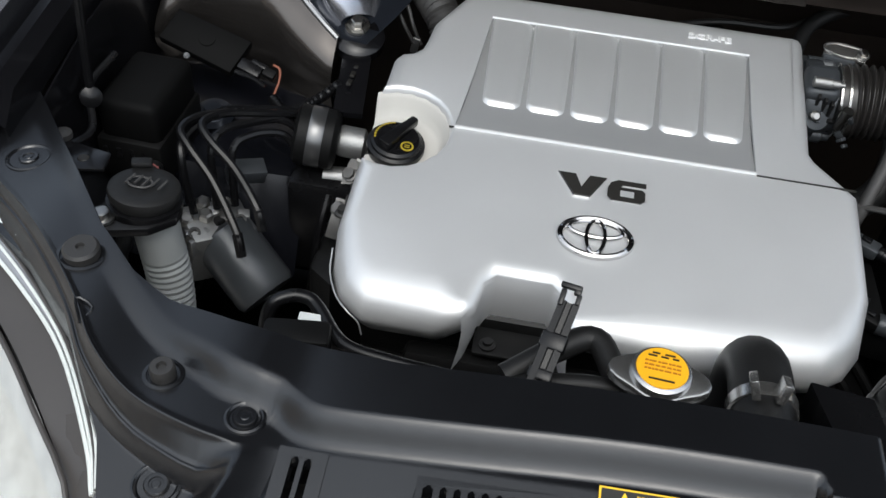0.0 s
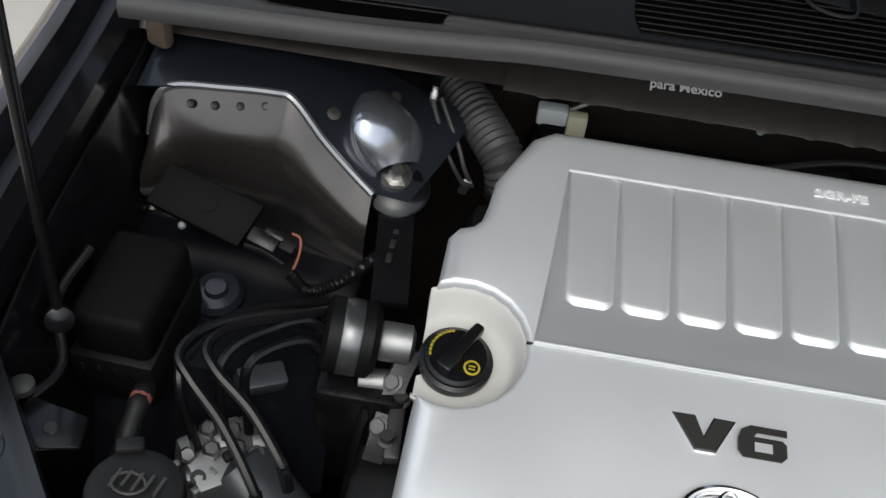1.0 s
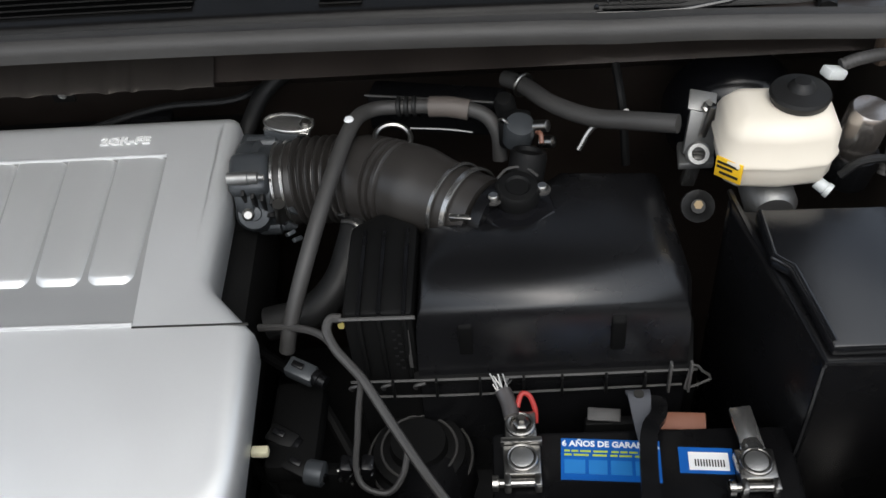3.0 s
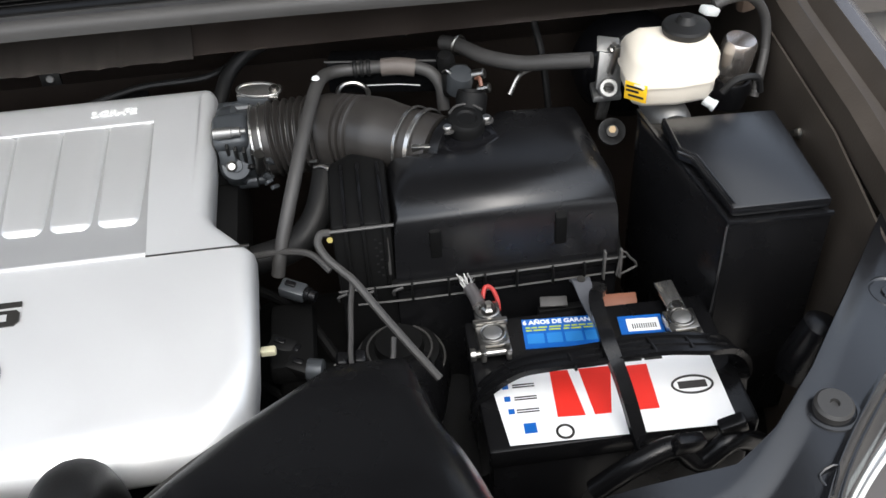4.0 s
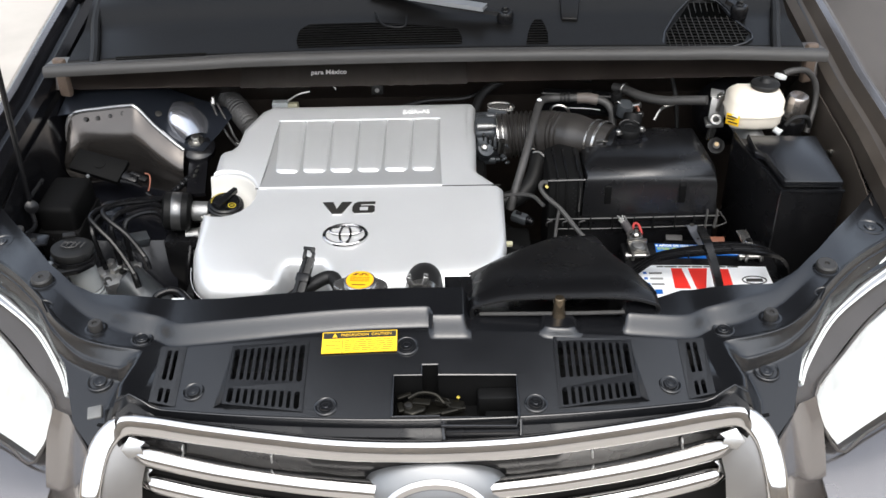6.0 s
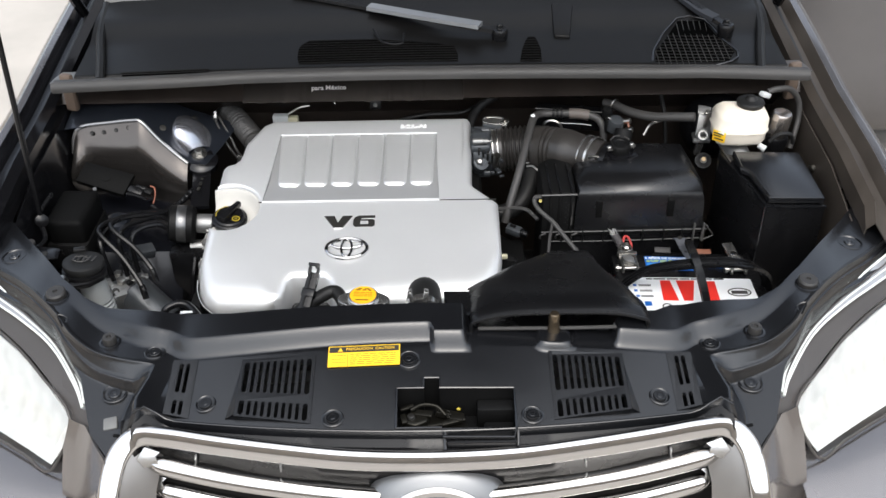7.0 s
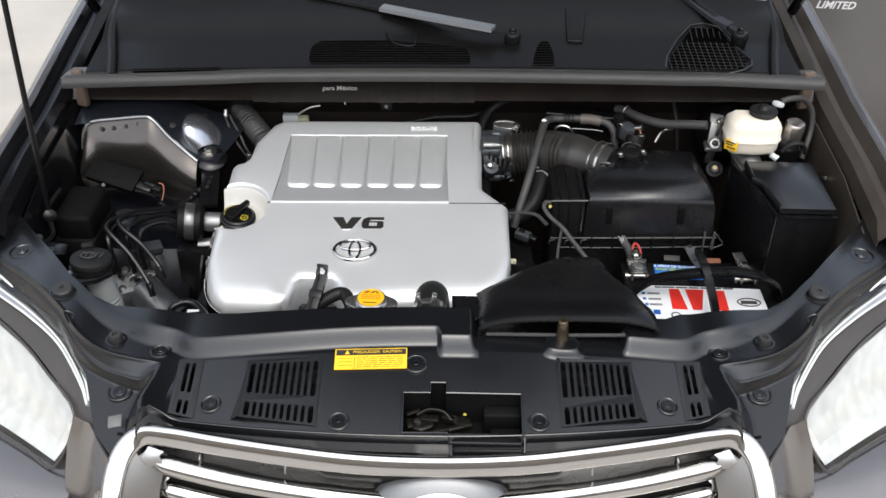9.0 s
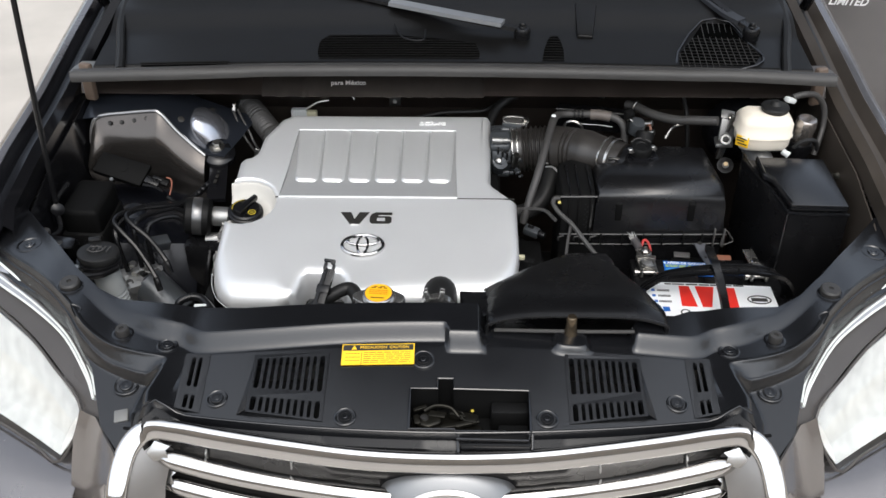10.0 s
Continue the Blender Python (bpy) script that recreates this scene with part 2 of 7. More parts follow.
OUTER = [(-0.44, -0.032), (-0.484, 0.021), (-0.52, 0.114), (-0.583, 0.204), (-0.649, 0.267), (-0.718, 0.318), (-0.80, 0.40)]


def front_y(x):
    a = abs(x)
    return 0.022 - 0.047 * (1 - min(1.0, a / 0.39) ** 2) if a < 0.40 else 0.022 - (a - 0.40) * 1.0


def over(x, y, line):
    """Signed distance of a place behind (+) or in front of (-) a line of the plan, which runs from the middle outwards."""
    best, sign, p = 1e9, 1, Vector((x, y, 0))
    for a, b in zip(line, line[1:]):
        d = b - a
        t = max(0.0, min(1.0, (p - a).dot(d) / d.length_squared))
        r = p - (a + d * t)
        if r.length_squared < best:
            best, sign = r.length_squared, d.x * (y - a.y) - d.y * (x - a.x)
    return math.copysign(math.sqrt(best), sign)


def rim_h(x):
    left = sstep((0.056 - x) / 0.012)
    right = sstep((x - 0.262) / 0.012)
    return 0.0225 * max(left, right) * (1 - 0.7 * sstep((abs(x) - 0.42) / 0.14))


def panel_z(x, y):
    a = abs(x)
    flat = 1.0 + 0.25 * min(y, 0.112) + 0.03 * max(0.0, y - 0.112) - 0.18 * a * a
    ledge = 1.007 + 0.012 * sstep((a - 0.48) / 0.1) - 0.012 * sstep((a - 0.62) / 0.1)
    z = lerp(flat, ledge, sstep((a - 0.36) / 0.05))
    if a > 0.38:
        e = -over(a, y, LEDGE)
        a0 = interp(y, [(-0.03, 0.392), (0.0, 0.404), (0.035, 0.411), (0.098, 0.398), (0.120, 0.388)])
        k = sstep((a - a0) / 0.036)
        # the two ridges draw together towards the outer end
        e2 = interp(a, [(0.42, 0.0185), (0.45, 0.0175), (0.485, 0.0140), (0.535, 0.0095), (0.60, 0.0075)])
        bead = 0.0022 * (math.exp(-(e / 0.0021) ** 2) + math.exp(-((e - e2) / 0.0021) ** 2))
        wall = z - max(0.0, min(1.0, (e - 0.001) / (e2 - 0.002))) * 0.021 * (1 - 0.5 * sstep((a - 0.48) / 0.10))
        floor_z = min(0.969 + 0.22 * (y - 0.087), wall - 0.012)
        z = lerp(z, lerp(wall, floor_z, sstep((e - e2 - 0.0008) / 0.0095)) + bead, k)
        z += 0.0014 * math.exp(-((a - a0 - 0.004) / 0.0060) ** 2) * sstep((e + 0.002) / 0.012)
    foot = sstep((x + 0.004) / 0.008) * sstep((0.058 - x) / 0.006)
    rim_t = max(0.0, min(1.0, (over(a, y, RIM) + 0.006 + 0.019 * foot) / 0.020))
    z += rim_h(x) * (0.4 * rim_t + 0.6 * sstep(rim_t))
    # rounded foot under the post
    px, py = 0.178, 0.126
    d = (abs((x - px) / 0.026) ** 4 + abs((y - py) / 0.021) ** 4) ** 0.25
    z += 0.010 * sstep((1.15 - d) / 0.38)
    return z


def panel_n(x, y):
    e = 0.004
    return Vector((panel_z(x - e, y) - panel_z(x + e, y), panel_z(x, y - e) - panel_z(x, y + e), 2 * e)).normalized()


# ---- radiator support cover ----
cover = thing("radiator_support_cover", (0, 0.1, 0.98), "black grained plastic cover over the radiator support", "cover panel")
VENTS = [(-0.274, -0.167, -0.007, 0.103, 10), (0.167, 0.274, -0.007, 0.103, 10), (-0.376, -0.340, 0.017, 0.112, 2), (0.340, 0.376, 0.017, 0.112, 2)]
LATCH = (-0.050, 0.114, -0.020, 0.042)
INNER = [(-0.80, 0.555), (-0.734, 0.478), (-0.655, 0.378), (-0.589, 0.294), (-0.541, 0.247), (-0.50, 0.222), (-0.44, 0.205), (-0.36, 0.192), (-0.30, 0.184), (0.052, 0.180),
         (0.060, 0.154), (0.262, 0.154), (0.318, 0.170), (0.36, 0.195), (0.44, 0.207), (0.50, 0.219), (0.541, 0.247), (0.589, 0.297), (0.655, 0.378), (0.734, 0.478), (0.80, 0.555)]


def outer_edge(t):
    """Front and side edge, t from -1 (left end) over 0 (middle) to 1."""
    side = OUTER[::-1]
    a = abs(t)
    if a < 0.55:
        x = a / 0.55 * 0.425
        p = (x, front_y(x))
    else:
        k = (a - 0.55) / 0.45 * (len(OUTER) - 1)
        i = min(len(OUTER) - 2, int(k))
        p = tuple(lerp(OUTER[i][c], OUTER[i + 1][c], k - i) for c in (0, 1))
        p = (-p[0], p[1])
    return (p[0] if t >= 0 else -p[0], p[1])


def inner_edge(t):
    a = abs(t)
    if a < 0.55:
        x = t / 0.55 * 0.425
    else:
        x = (0.425 + (a - 0.55) / 0.45 * 0.375) * (1 if t > 0 else -1)
    return (x, interp(x, INNER))


NU, NV = 460, 90
bm = bmesh.new()
grid = []
for i in range(NU + 1):
    t = -1 + 2 * i / NU
    o, n = outer_edge(t), inner_edge(t)
    row = []
    # the rows of the wings run along the two ridges
    am = abs(o[0] + n[0]) / 2
    w = sstep((am - 0.38) / 0.03)
    ve, far_e = [], 0.1
    if w > 0:
        ve = [(-over(abs(lerp(o[0], n[0], k / 48)), lerp(o[1], n[1], k / 48), LEDGE), k / 48) for k in range(49)][::-1]
        far_e = ve[-1][0]
    for j in range(-2, NV + 3):
        v = max(0.0, min(1.0, j / NV))
        vw = v
        if w > 0:
            near = min(0.030, 0.8 * far_e)
            if v < 0.2:
                vw = interp(lerp(far_e, near, v / 0.2), ve)
            elif v < 0.7:
                vw = interp(lerp(near, 0.0, (v - 0.2) / 0.5), ve)
            else:
                v0 = interp(0.0, ve)
                vw = lerp(v0, 1.0, (v - 0.7) / 0.3)
        v = lerp(v, vw, w)
        x, y = lerp(o[0], n[0], v), lerp(o[1], n[1], v)
        z = panel_z(x, y)
        if j < 0:
            z -= (0.005, 0.035)[-j - 1]
            y -= (0.001, 0.003)[-j - 1]
        if j > NV:
            z -= (0.004, 0.03)[j - NV - 1]
            y += (0.002, 0.004)[j - NV - 1]
        row.append(bm.verts.new((x, y, z)))
    grid.append(row)
for i in range(NU):
    for j in range(NV + 4):
        q = (grid[i][j], grid[i + 1][j], grid[i + 1][j + 1], grid[i][j + 1])
        cx, cy = sum(v.co.x for v in q) / 4, sum(v.co.y for v in q) / 4
        if any(x0 + 0.004 < cx < x1 - 0.004 and y0 + (0.015 if k > 2 else 0.006) * (abs(cx) - min(abs(x0), abs(x1))) / (x1 - x0) + 0.004 < cy < y1 - 0.004 for x0, x1, y0, y1, k in VENTS):
            continue
        if LATCH[0] < cx < LATCH[1] and LATCH[2] < cy < LATCH[3]:
            continue
        if -0.012 < cx < 0.010 and LATCH[3] <= cy < 0.058:
            continue
        bm.faces.new(q)
bmesh.ops.delete(bm, geom=[v for v in bm.verts if not v.link_faces], context="VERTS")
part("panel", bm, PANEL, cover, sharp=60)

# slotted vents, standing slightly proud of the cover
for x0, x1, y0, y1, n in VENTS:
    s = 1 if x0 > 0 else -1
    xi, xo = (x0, x1) if s > 0 else (x1, x0)

    def top(x, y, xi=xi, xo=xo, y0=y0, y1=y1):
        if n == 2:
            # small vent: one flat plate, its outer side lifted towards the front
            w, v = (x - xi) / (xo - xi), (y - y0) / (y1 - y0)
            return lerp(panel_z(xi, y0), panel_z(xi, y1), v) + 0.0008 + 0.003 * w * (1 - 0.8 * v)
        return panel_z(x, y) + 0.0015 + (0.008 if n > 2 else 0.003) * ((x - xi) / (xo - xi)) * (1 - (y - y0) / (y1 - y0) * 0.8)

    def fy(x, xi=xi, xo=xo, y0=y0):
        return y0 + (0.015 if n > 2 else 0.006) * (x - xi) / (xo - xi)

    vent = part("vent", loft([[(x, y, top(x, y) - 0.05) for x in (x0 - 0.002, x1 + 0.002)] for y in (y0, y1)]), MATTE, cover, "dark slotted air vent")
    fr = bmesh.new()
    edge_w = 0.005 if n > 2 else 0.0105
    band0, band1 = (lambda x: lerp(fy(x), y1, 0.27)), (lambda x: lerp(fy(x), y1, 0.41))
    far, near = (lambda x: y1), (lambda x: y1 - 0.006)
    def slab(xa, xb, ya, yb, d=0.006):
        prism([(xa, ya(xa)), (xb, ya(xb)), (xb, yb(xb)), (xa, yb(xa))], lambda x, y: top(x, y) - d, top, fr)
    slab(x0, x0 + edge_w, fy, far, 0.014)
    slab(x1 - edge_w, x1, fy, far, 0.014)
    slab(x0 + edge_w, x1 - edge_w, near, far, 0.014)
    slab(x0 + edge_w, x1 - edge_w, band0, band1)
    slab(x0 + edge_w, x1 - edge_w, fy, lambda x: fy(x) + 0.003, 0.014)
    pitch = (x1 - x0 - 2 * edge_w) / n
    for k in range(n):
        xl = x0 + edge_w + pitch * k + (pitch * 0.24 if k else 0)
        xr = x0 + edge_w + pitch * (k + 1) - (pitch * 0.24 if k < n - 1 else 0)
        c = (xr - xl) * 0.34
        for ya, yb in ((fy(xl) + 0.003, band0(xl)), (band1(xl), y1 - 0.006)):
            for xe, ye, sx, sy in ((xl, ya, 1, 1), (xr, ya, -1, 1), (xl, yb, 1, -1), (xr, yb, -1, -1)):
                tri_ = [(xe, ye), (xe + sx * c, ye), (xe, ye + sy * c)]
                prism(tri_ if sx * sy > 0 else tri_[::-1], lambda x, y: top(x, y) - 0.007, lambda x, y: top(x, y) - 0.0006, fr)
    part("vent_frame", fr, PANEL, vent)
    for k in range(1, n):
        xa = x0 + edge_w + pitch * k
        for ya, yb in ((fy(xa) + 0.003, band0(xa)), (band1(xa), y1 - 0.006)):
            sl = prism([(xa - pitch * 0.24, ya), (xa + pitch * 0.24, ya), (xa + pitch * 0.24, yb), (xa - pitch * 0.24, yb)], lambda x, y: top(x, y) - 0.007, lambda x, y: top(x, y) - 0.0005)
            part("slat", sl, PANEL, vent)
    skirt = bmesh.new()
    rim = [(x0, fy(x0)), (x1, fy(x1)), (x1, y1), (x0, y1)]
    for (ax, ay), (bx, by) in zip(rim, rim[1:] + rim[:1]):
        loft([[(lerp(ax, bx, k / 8), lerp(ay, by, k / 8), top(lerp(ax, bx, k / 8), lerp(ay, by, k / 8)) - 0.0003 - d) for k in range(9)] for d in (0, 0.02)], skirt)
    part("vent_skirt", skirt, PANEL, vent)
    wx, wy = (0.014, fy(xo) + 0.002) if n > 2 else (0.012, fy(xo) + 0.002)
    wedge = loft([[(xo, lerp(y1 - 0.01, wy, k / 8), top(xo, lerp(y1 - 0.01, wy, k / 8)) + 0.0004), (xo + s * wx * k / 8, lerp(y1 - 0.01, wy, k / 8), panel_z(xo + s * wx * k / 8, lerp(y1 - 0.01, wy, k / 8)) - 0.0005)] for k in range(9)])
    part("vent_cheek", wedge, PANEL, vent)

# latch pocket
lx0, lx1, ly0, ly1 = LATCH
pocket = bmesh.new()
zf = 0.955
loft([[(lx0, ly0, zf), (lx1, ly0, zf)], [(lx0, ly1, zf), (lx1, ly1, zf)]], pocket)
for a, b in (((lx0, ly0), (lx0, ly1)), ((lx0, ly1), (-0.012, ly1)), ((-0.012, ly1), (-0.012, 0.058)), ((-0.012, 0.058), (0.010, 0.058)), ((0.010, 0.058), (0.010, ly1)), ((0.010, ly1), (lx1, ly1)), ((lx1, ly1), (lx1, ly0)), ((lx0, ly0), (0.012, ly0)), ((0.012, ly0), (lx1, ly0))):
    loft([[(*a, panel_z(*a) + 0.001), (*b, panel_z(*b) + 0.001)], [(*a, zf), (*b, zf)]], pocket)
loft([[(-0.014, ly1, zf), (0.012, ly1, zf)], [(-0.014, 0.06, zf), (0.012, 0.06, zf)]], pocket)
part("latch_pocket", pocket, MATTE, cover)
lip = bmesh.new()
for pts in ([(lx0, ly0), (lx0, ly1), (-0.012, ly1), (-0.012, 0.058), (0.010, 0.058), (0.010, ly1), (lx1, ly1), (lx1, ly0)], [(lx0, ly0), (0.012, ly0), (0.014, ly0 - 0.014), (lx1 - 0.004, ly0 - 0.014), (lx1, ly0)]):
    sweep(lip, [(x, y, panel_z(x, y) + 0.0005) for x, y in pts], ring(0.0022, 8), 1)
part("pocket_edge", lip, PANEL, cover)
steps = bmesh.new()
rbox(steps, (0.088, 0.030, 0.972), (0.052, 0.022, 0.034), 0.003)
rbox(steps, (0.092, -0.004, 0.966), (0.042, 0.026, 0.022), 0.003)
rbox(steps, (0.040, -0.014, 0.965), (0.07, 0.008, 0.024), 0.002)
part("pocket_step", steps, MATTE, cover)

mouth = bmesh.new()
rbox(mouth, (0.066, -0.031, 0.976), (0.094, 0.018, 0.022), 0.003)
part("pocket_mouth", mouth, BLACK, cover)
part("pocket_edge", tube([(0.016, -0.024, 0.992), (0.017, -0.041, 0.978), (0.024, -0.043, 0.976), (0.108, -0.041, 0.975), (0.115, -0.038, 0.976), (0.116, -0.021, 0.990)], 0.0022, 8, 4), PANEL, cover)
GREASY = mat("greasy_dark_steel", (0.028, 0.026, 0.021), 0.3, 0.8, 0.3, 300, 0.4)
latch = thing("hood_latch", (0.0, 0.015, 0.955), "dark greased hood latch mechanism in the cover pocket", "latch")
lb = bmesh.new()
prism([(-0.046, -0.006), (-0.02, -0.012), (0.036, -0.010), (0.050, 0.006), (0.03, 0.022), (-0.004, 0.034), (-0.03, 0.036), (-0.046, 0.020)], 0.956, 0.974, lb)
part("base_plate", bevelled(lb, 0.002), GREASY, latch)
up_ = bmesh.new()
prism([(-0.040, 0.002), (-0.024, -0.004), (-0.008, 0.004), (-0.004, 0.018), (-0.020, 0.028), (-0.038, 0.020)], 0.972, 0.984, up_)
part("catch", bevelled(up_, 0.003), GREASY, latch)
part("catch_hook", tube([(-0.030, 0.026, 0.984), (-0.014, 0.030, 0.990), (0.006, 0.026, 0.990), (0.018, 0.014, 0.984)], 0.0026, 8), GREASY, latch)
for x, y, w, d, a in ((-0.036, 0.030, 0.020, 0.006, 20), (-0.012, 0.018, 0.024, 0.010, -15), (0.004, -0.004, 0.020, 0.006, 8), (0.034, 0.010, 0.018, 0.012, -20), (-0.040, 0.008, 0.008, 0.016, 12)):
    part("link_plate", box((x, y, 0.985), (w, d, 0.004), 0.001, (6, -5, a)), GREASY, latch)
part("lever", box((0.016, 0.002, 0.981), (0.060, 0.009, 0.006), 0.002, (8, -4, 14)), GREASY, latch)
part("lever", box((0.024, 0.020, 0.980), (0.040, 0.010, 0.010), 0.002, (0, 6, -10)), GREASY, latch)
part("spring", tube([(0.02 + 0.004 * math.cos(k * 0.9), 0.008 + 0.0014 * k, 0.984 + 0.004 * math.sin(k * 0.9)) for k in range(12)], 0.0012, 6, 2), GREASY, latch)
part("pivot_bolt", lathe([(0, 0.004), (0.005, 0.003), (0.006, 0), (0.0, 0)], pose(-0.030, 0.012, 0.984), 12), METAL, latch)
part("grease_dab", lathe([(0, 0.003), (0.002, 0.0015), (0.0028, 0), (0, -0.001)], pose(0.036, 0.026, 0.985), 10), DIM_YELLOW, latch, "yellow paint dab")


# push clips: a dished seat and a round head with a pin
def clip(x, y, z=None, r=0.0158, seat=True, tall=0.004):
    z = panel_z(x, y) if z is None else z
    m = tilt((x, y, z), panel_n(x, y).lerp(Vector((0, 0, 1)), 0.4))
    if seat:
        part("clip_seat", lathe([(r, -0.003), (r - 0.0004, 0.0010), (r - 0.0022, 0.0018), (r - 0.0040, 0.0008), (r - 0.0052, -0.0016), (0, -0.0018)], m, 32), PANEL, cover)
    c = part("clip", lathe([(0.0094, -0.004), (0.0094, tall * 0.4), (0.0084, tall * 0.75), (0.0056, tall * 0.75), (0.0052, tall * 0.75 - 0.0010), (0.0036, tall * 0.75 - 0.0010), (0.003, tall * 0.75 - 0.0004), (0, tall * 0.75 - 0.0004)], m, 24), PANEL, cover)
    return c


for x, y in ((0.1365, 0.0), (0.3185, 0.038), (0.4085, 0.131)):
    clip(-x, y, seat=True)
    clip(x, y, seat=True)
clip(-0.033, 0.089, r=0.017)
for s in (-1, 1):
    clip(s * 0.463, 0.086, 0.9695, r=0.019, tall=0.003)
    clip(s * 0.703, 0.384, r=0.022, tall=0.003)

# rubber hood stops
def hood_stop(x, y, big, group="rubber hood stops"):
    z = panel_z(x, y)
    r, h = (0.0155, 0.010) if big else (0.010, 0.012)
    st = thing("hood_stop", (x, y, z), "dark grey rubber hood stop set in the cover", "rubber stop", group)
    part("collar", lathe([(r + 0.006, -0.004), (r + 0.006, 0.001), (r + 0.003, 0.0015), (r + 0.001, -0.003)], pose(x, y, z), 28), PANEL, st)
    part("cap", lathe([(r, -0.006), (r, h * 0.75), (r * 0.86, h), (0.004, h), (0.003, h - 0.003), (0, h - 0.003)], pose(x, y, z, 6, 0, 0), 28), mat("stop_rubber", (0.022, 0.021, 0.020), 0.5) if "stop_rubber" not in bpy.data.materials else bpy.data.materials["stop_rubber"], st)


for s in (-1, 1):
    hood_stop(s * 0.481, 0.157, False)
    hood_stop(s * 0.590, 0.258, True)

# caution label
lab = thing("caution_label", (-0.098, 0.094, 1.02), "yellow caution label with black header on the cover", "label")
ml = pose(-0.0975, 0.0965, panel_z(-0.0975, 0.0965) + 0.0022, math.degrees(math.atan(0.25)), -2.0, 0)


def on(m, x, y, z=0.0):
    return m @ Matrix.Translation((x, y, z))


def plate(m, w, h, t=0.0008, bev=0.0):
    b = bmesh.new()
    v = bmesh.ops.create_cube(b, size=1)["verts"]
    bmesh.ops.transform(b, matrix=m @ Matrix.Diagonal((w, h, t, 1)), verts=v)
    return b


part("sheet", plate(ml, 0.103, 0.035, 0.0014), YELLOW, lab)
part("header", plate(on(ml, 0, 0.0112, 0.0008), 0.100, 0.0095, 0.0008), INK, lab)
part("field", plate(on(ml, 0, -0.0055, 0.0008), 0.099, 0.021, 0.0008), YELLOW, lab)
part("triangle", prism([(-0.0395, 0.0085), (-0.0325, 0.0085), (-0.036, 0.0150)], 0, 0.0006), YELLOW, lab).matrix_basis = on(ml, 0.002, -0.0005, 0.0012)
part("words", letters("PRECAUCION  CAUTION", 0.0056, on(ml, 0.009, 0.0112, 0.0014), 1.1, 0.0003, 0.0), YELLOW, lab)
part("small_print", bars(words(-0.020, 0.046, (0.0025, -0.0008, -0.0042, -0.0076, -0.0110, -0.0142), 3) + words(-0.046, -0.026, (0.001, -0.005, -0.011), 5), on(ml, 0, 0, 0.0013), 0.0007, 0.0003), INK, lab)
part("divider", bars([(-0.0235, -0.0229, -0.0075)], on(ml, 0, 0, 0.0013), 0.022, 0.0003), INK, lab)

# ---- grille ----
grille = thing("front_grille", (0, -0.05, 0.9), "chromed front grille with two broad bars", "grille")
half = [(0.0, -0.052, 0.966), (0.11, -0.048, 0.967), (0.21, -0.034, 0.968), (0.30, -0.018, 0.969), (0.37, -0.004, 0.970), (0.412, 0.000, 0.966), (0.437, -0.022, 0.945), (0.448, -0.060, 0.90), (0.452, -0.085, 0.84), (0.44, -0.10, 0.76)]
full = [(-x, y, z) for x, y, z in half[:0:-1]] + half


def strip_ring(path, w, h, t0=0.0):
    """A band whose broad face looks forward and up."""
    sec = [(w / 2 * math.cos(a) , h / 2 * math.sin(a)) for a in [2 * math.pi * i / 20 for i in range(20)]]
    sec = [(math.copysign(abs(x / (w / 2)) ** 0.5, x) * w / 2, math.copysign(abs(y / (h / 2)) ** 0.8, y) * h / 2) for x, y in sec]
    return sweep(bmesh.new(), path, sec, 6, (0, -0.94, 0.34))


part("surround", strip_ring(full, 0.030, 0.016), CHROME, grille)
for s in (-1, 1):
    for dz in (0.008, -0.044):
        pts = [(s * 0.398, -0.012, 0.925 + dz), (s * 0.375, -0.022, 0.922 + dz), (s * 0.28, -0.036, 0.906 + dz), (s * 0.17, -0.047, 0.893 + dz), (s * 0.075, -0.054, 0.886 + dz)]
        sec = [(-0.0145, -0.005), (-0.0135, 0.0005), (-0.0095, 0.0045), (-0.002, 0.0075), (0.006, 0.0070), (0.0115, 0.0035), (0.0145, -0.004), (0, -0.008)]
        part("bar", sweep(bmesh.new(), pts, sec, 6, (0, -0.90, 0.44), lambda d: 0.62 + 0.38 * sstep(d / 0.030)), CHROME, grille)
        # satin wing that runs from the tip of the bar up to the surround
        ex, ey, ez = pts[0]
        wing = [[(ex + s * 0.004, ey - 0.010, ez - 0.004), (ex + s * 0.014, ey - 0.004, ez + 0.006), (ex + s * 0.002, ey + 0.004, ez + 0.022)],
                [(ex - s * 0.018, ey - 0.012, ez + 0.004), (ex - s * 0.014, ey - 0.006, ez + 0.014), (ex - s * 0.020, ey - 0.002, ez + 0.018)]]
        part("bar_wing", loft(wing, thick=0.003), SATIN, grille, "satin silver wing at the bar end")
    for x, y in ((0.335, -0.018), (0.215, -0.034)):
        part("strut", box((s * x, y + 0.022, 0.900), (0.003, 0.008, 0.10), 0.001, (25, s * -8, 0)), ALU, grille)
part("back_mesh", loft([[(x, 0.015 - 0.05 * (1 - (x / 0.45) ** 2), z) for x in (-0.45, -0.3, -0.15, 0, 0.15, 0.3, 0.45)] for z in (0.955, 0.60)], thick=0.004), MATTE, grille)
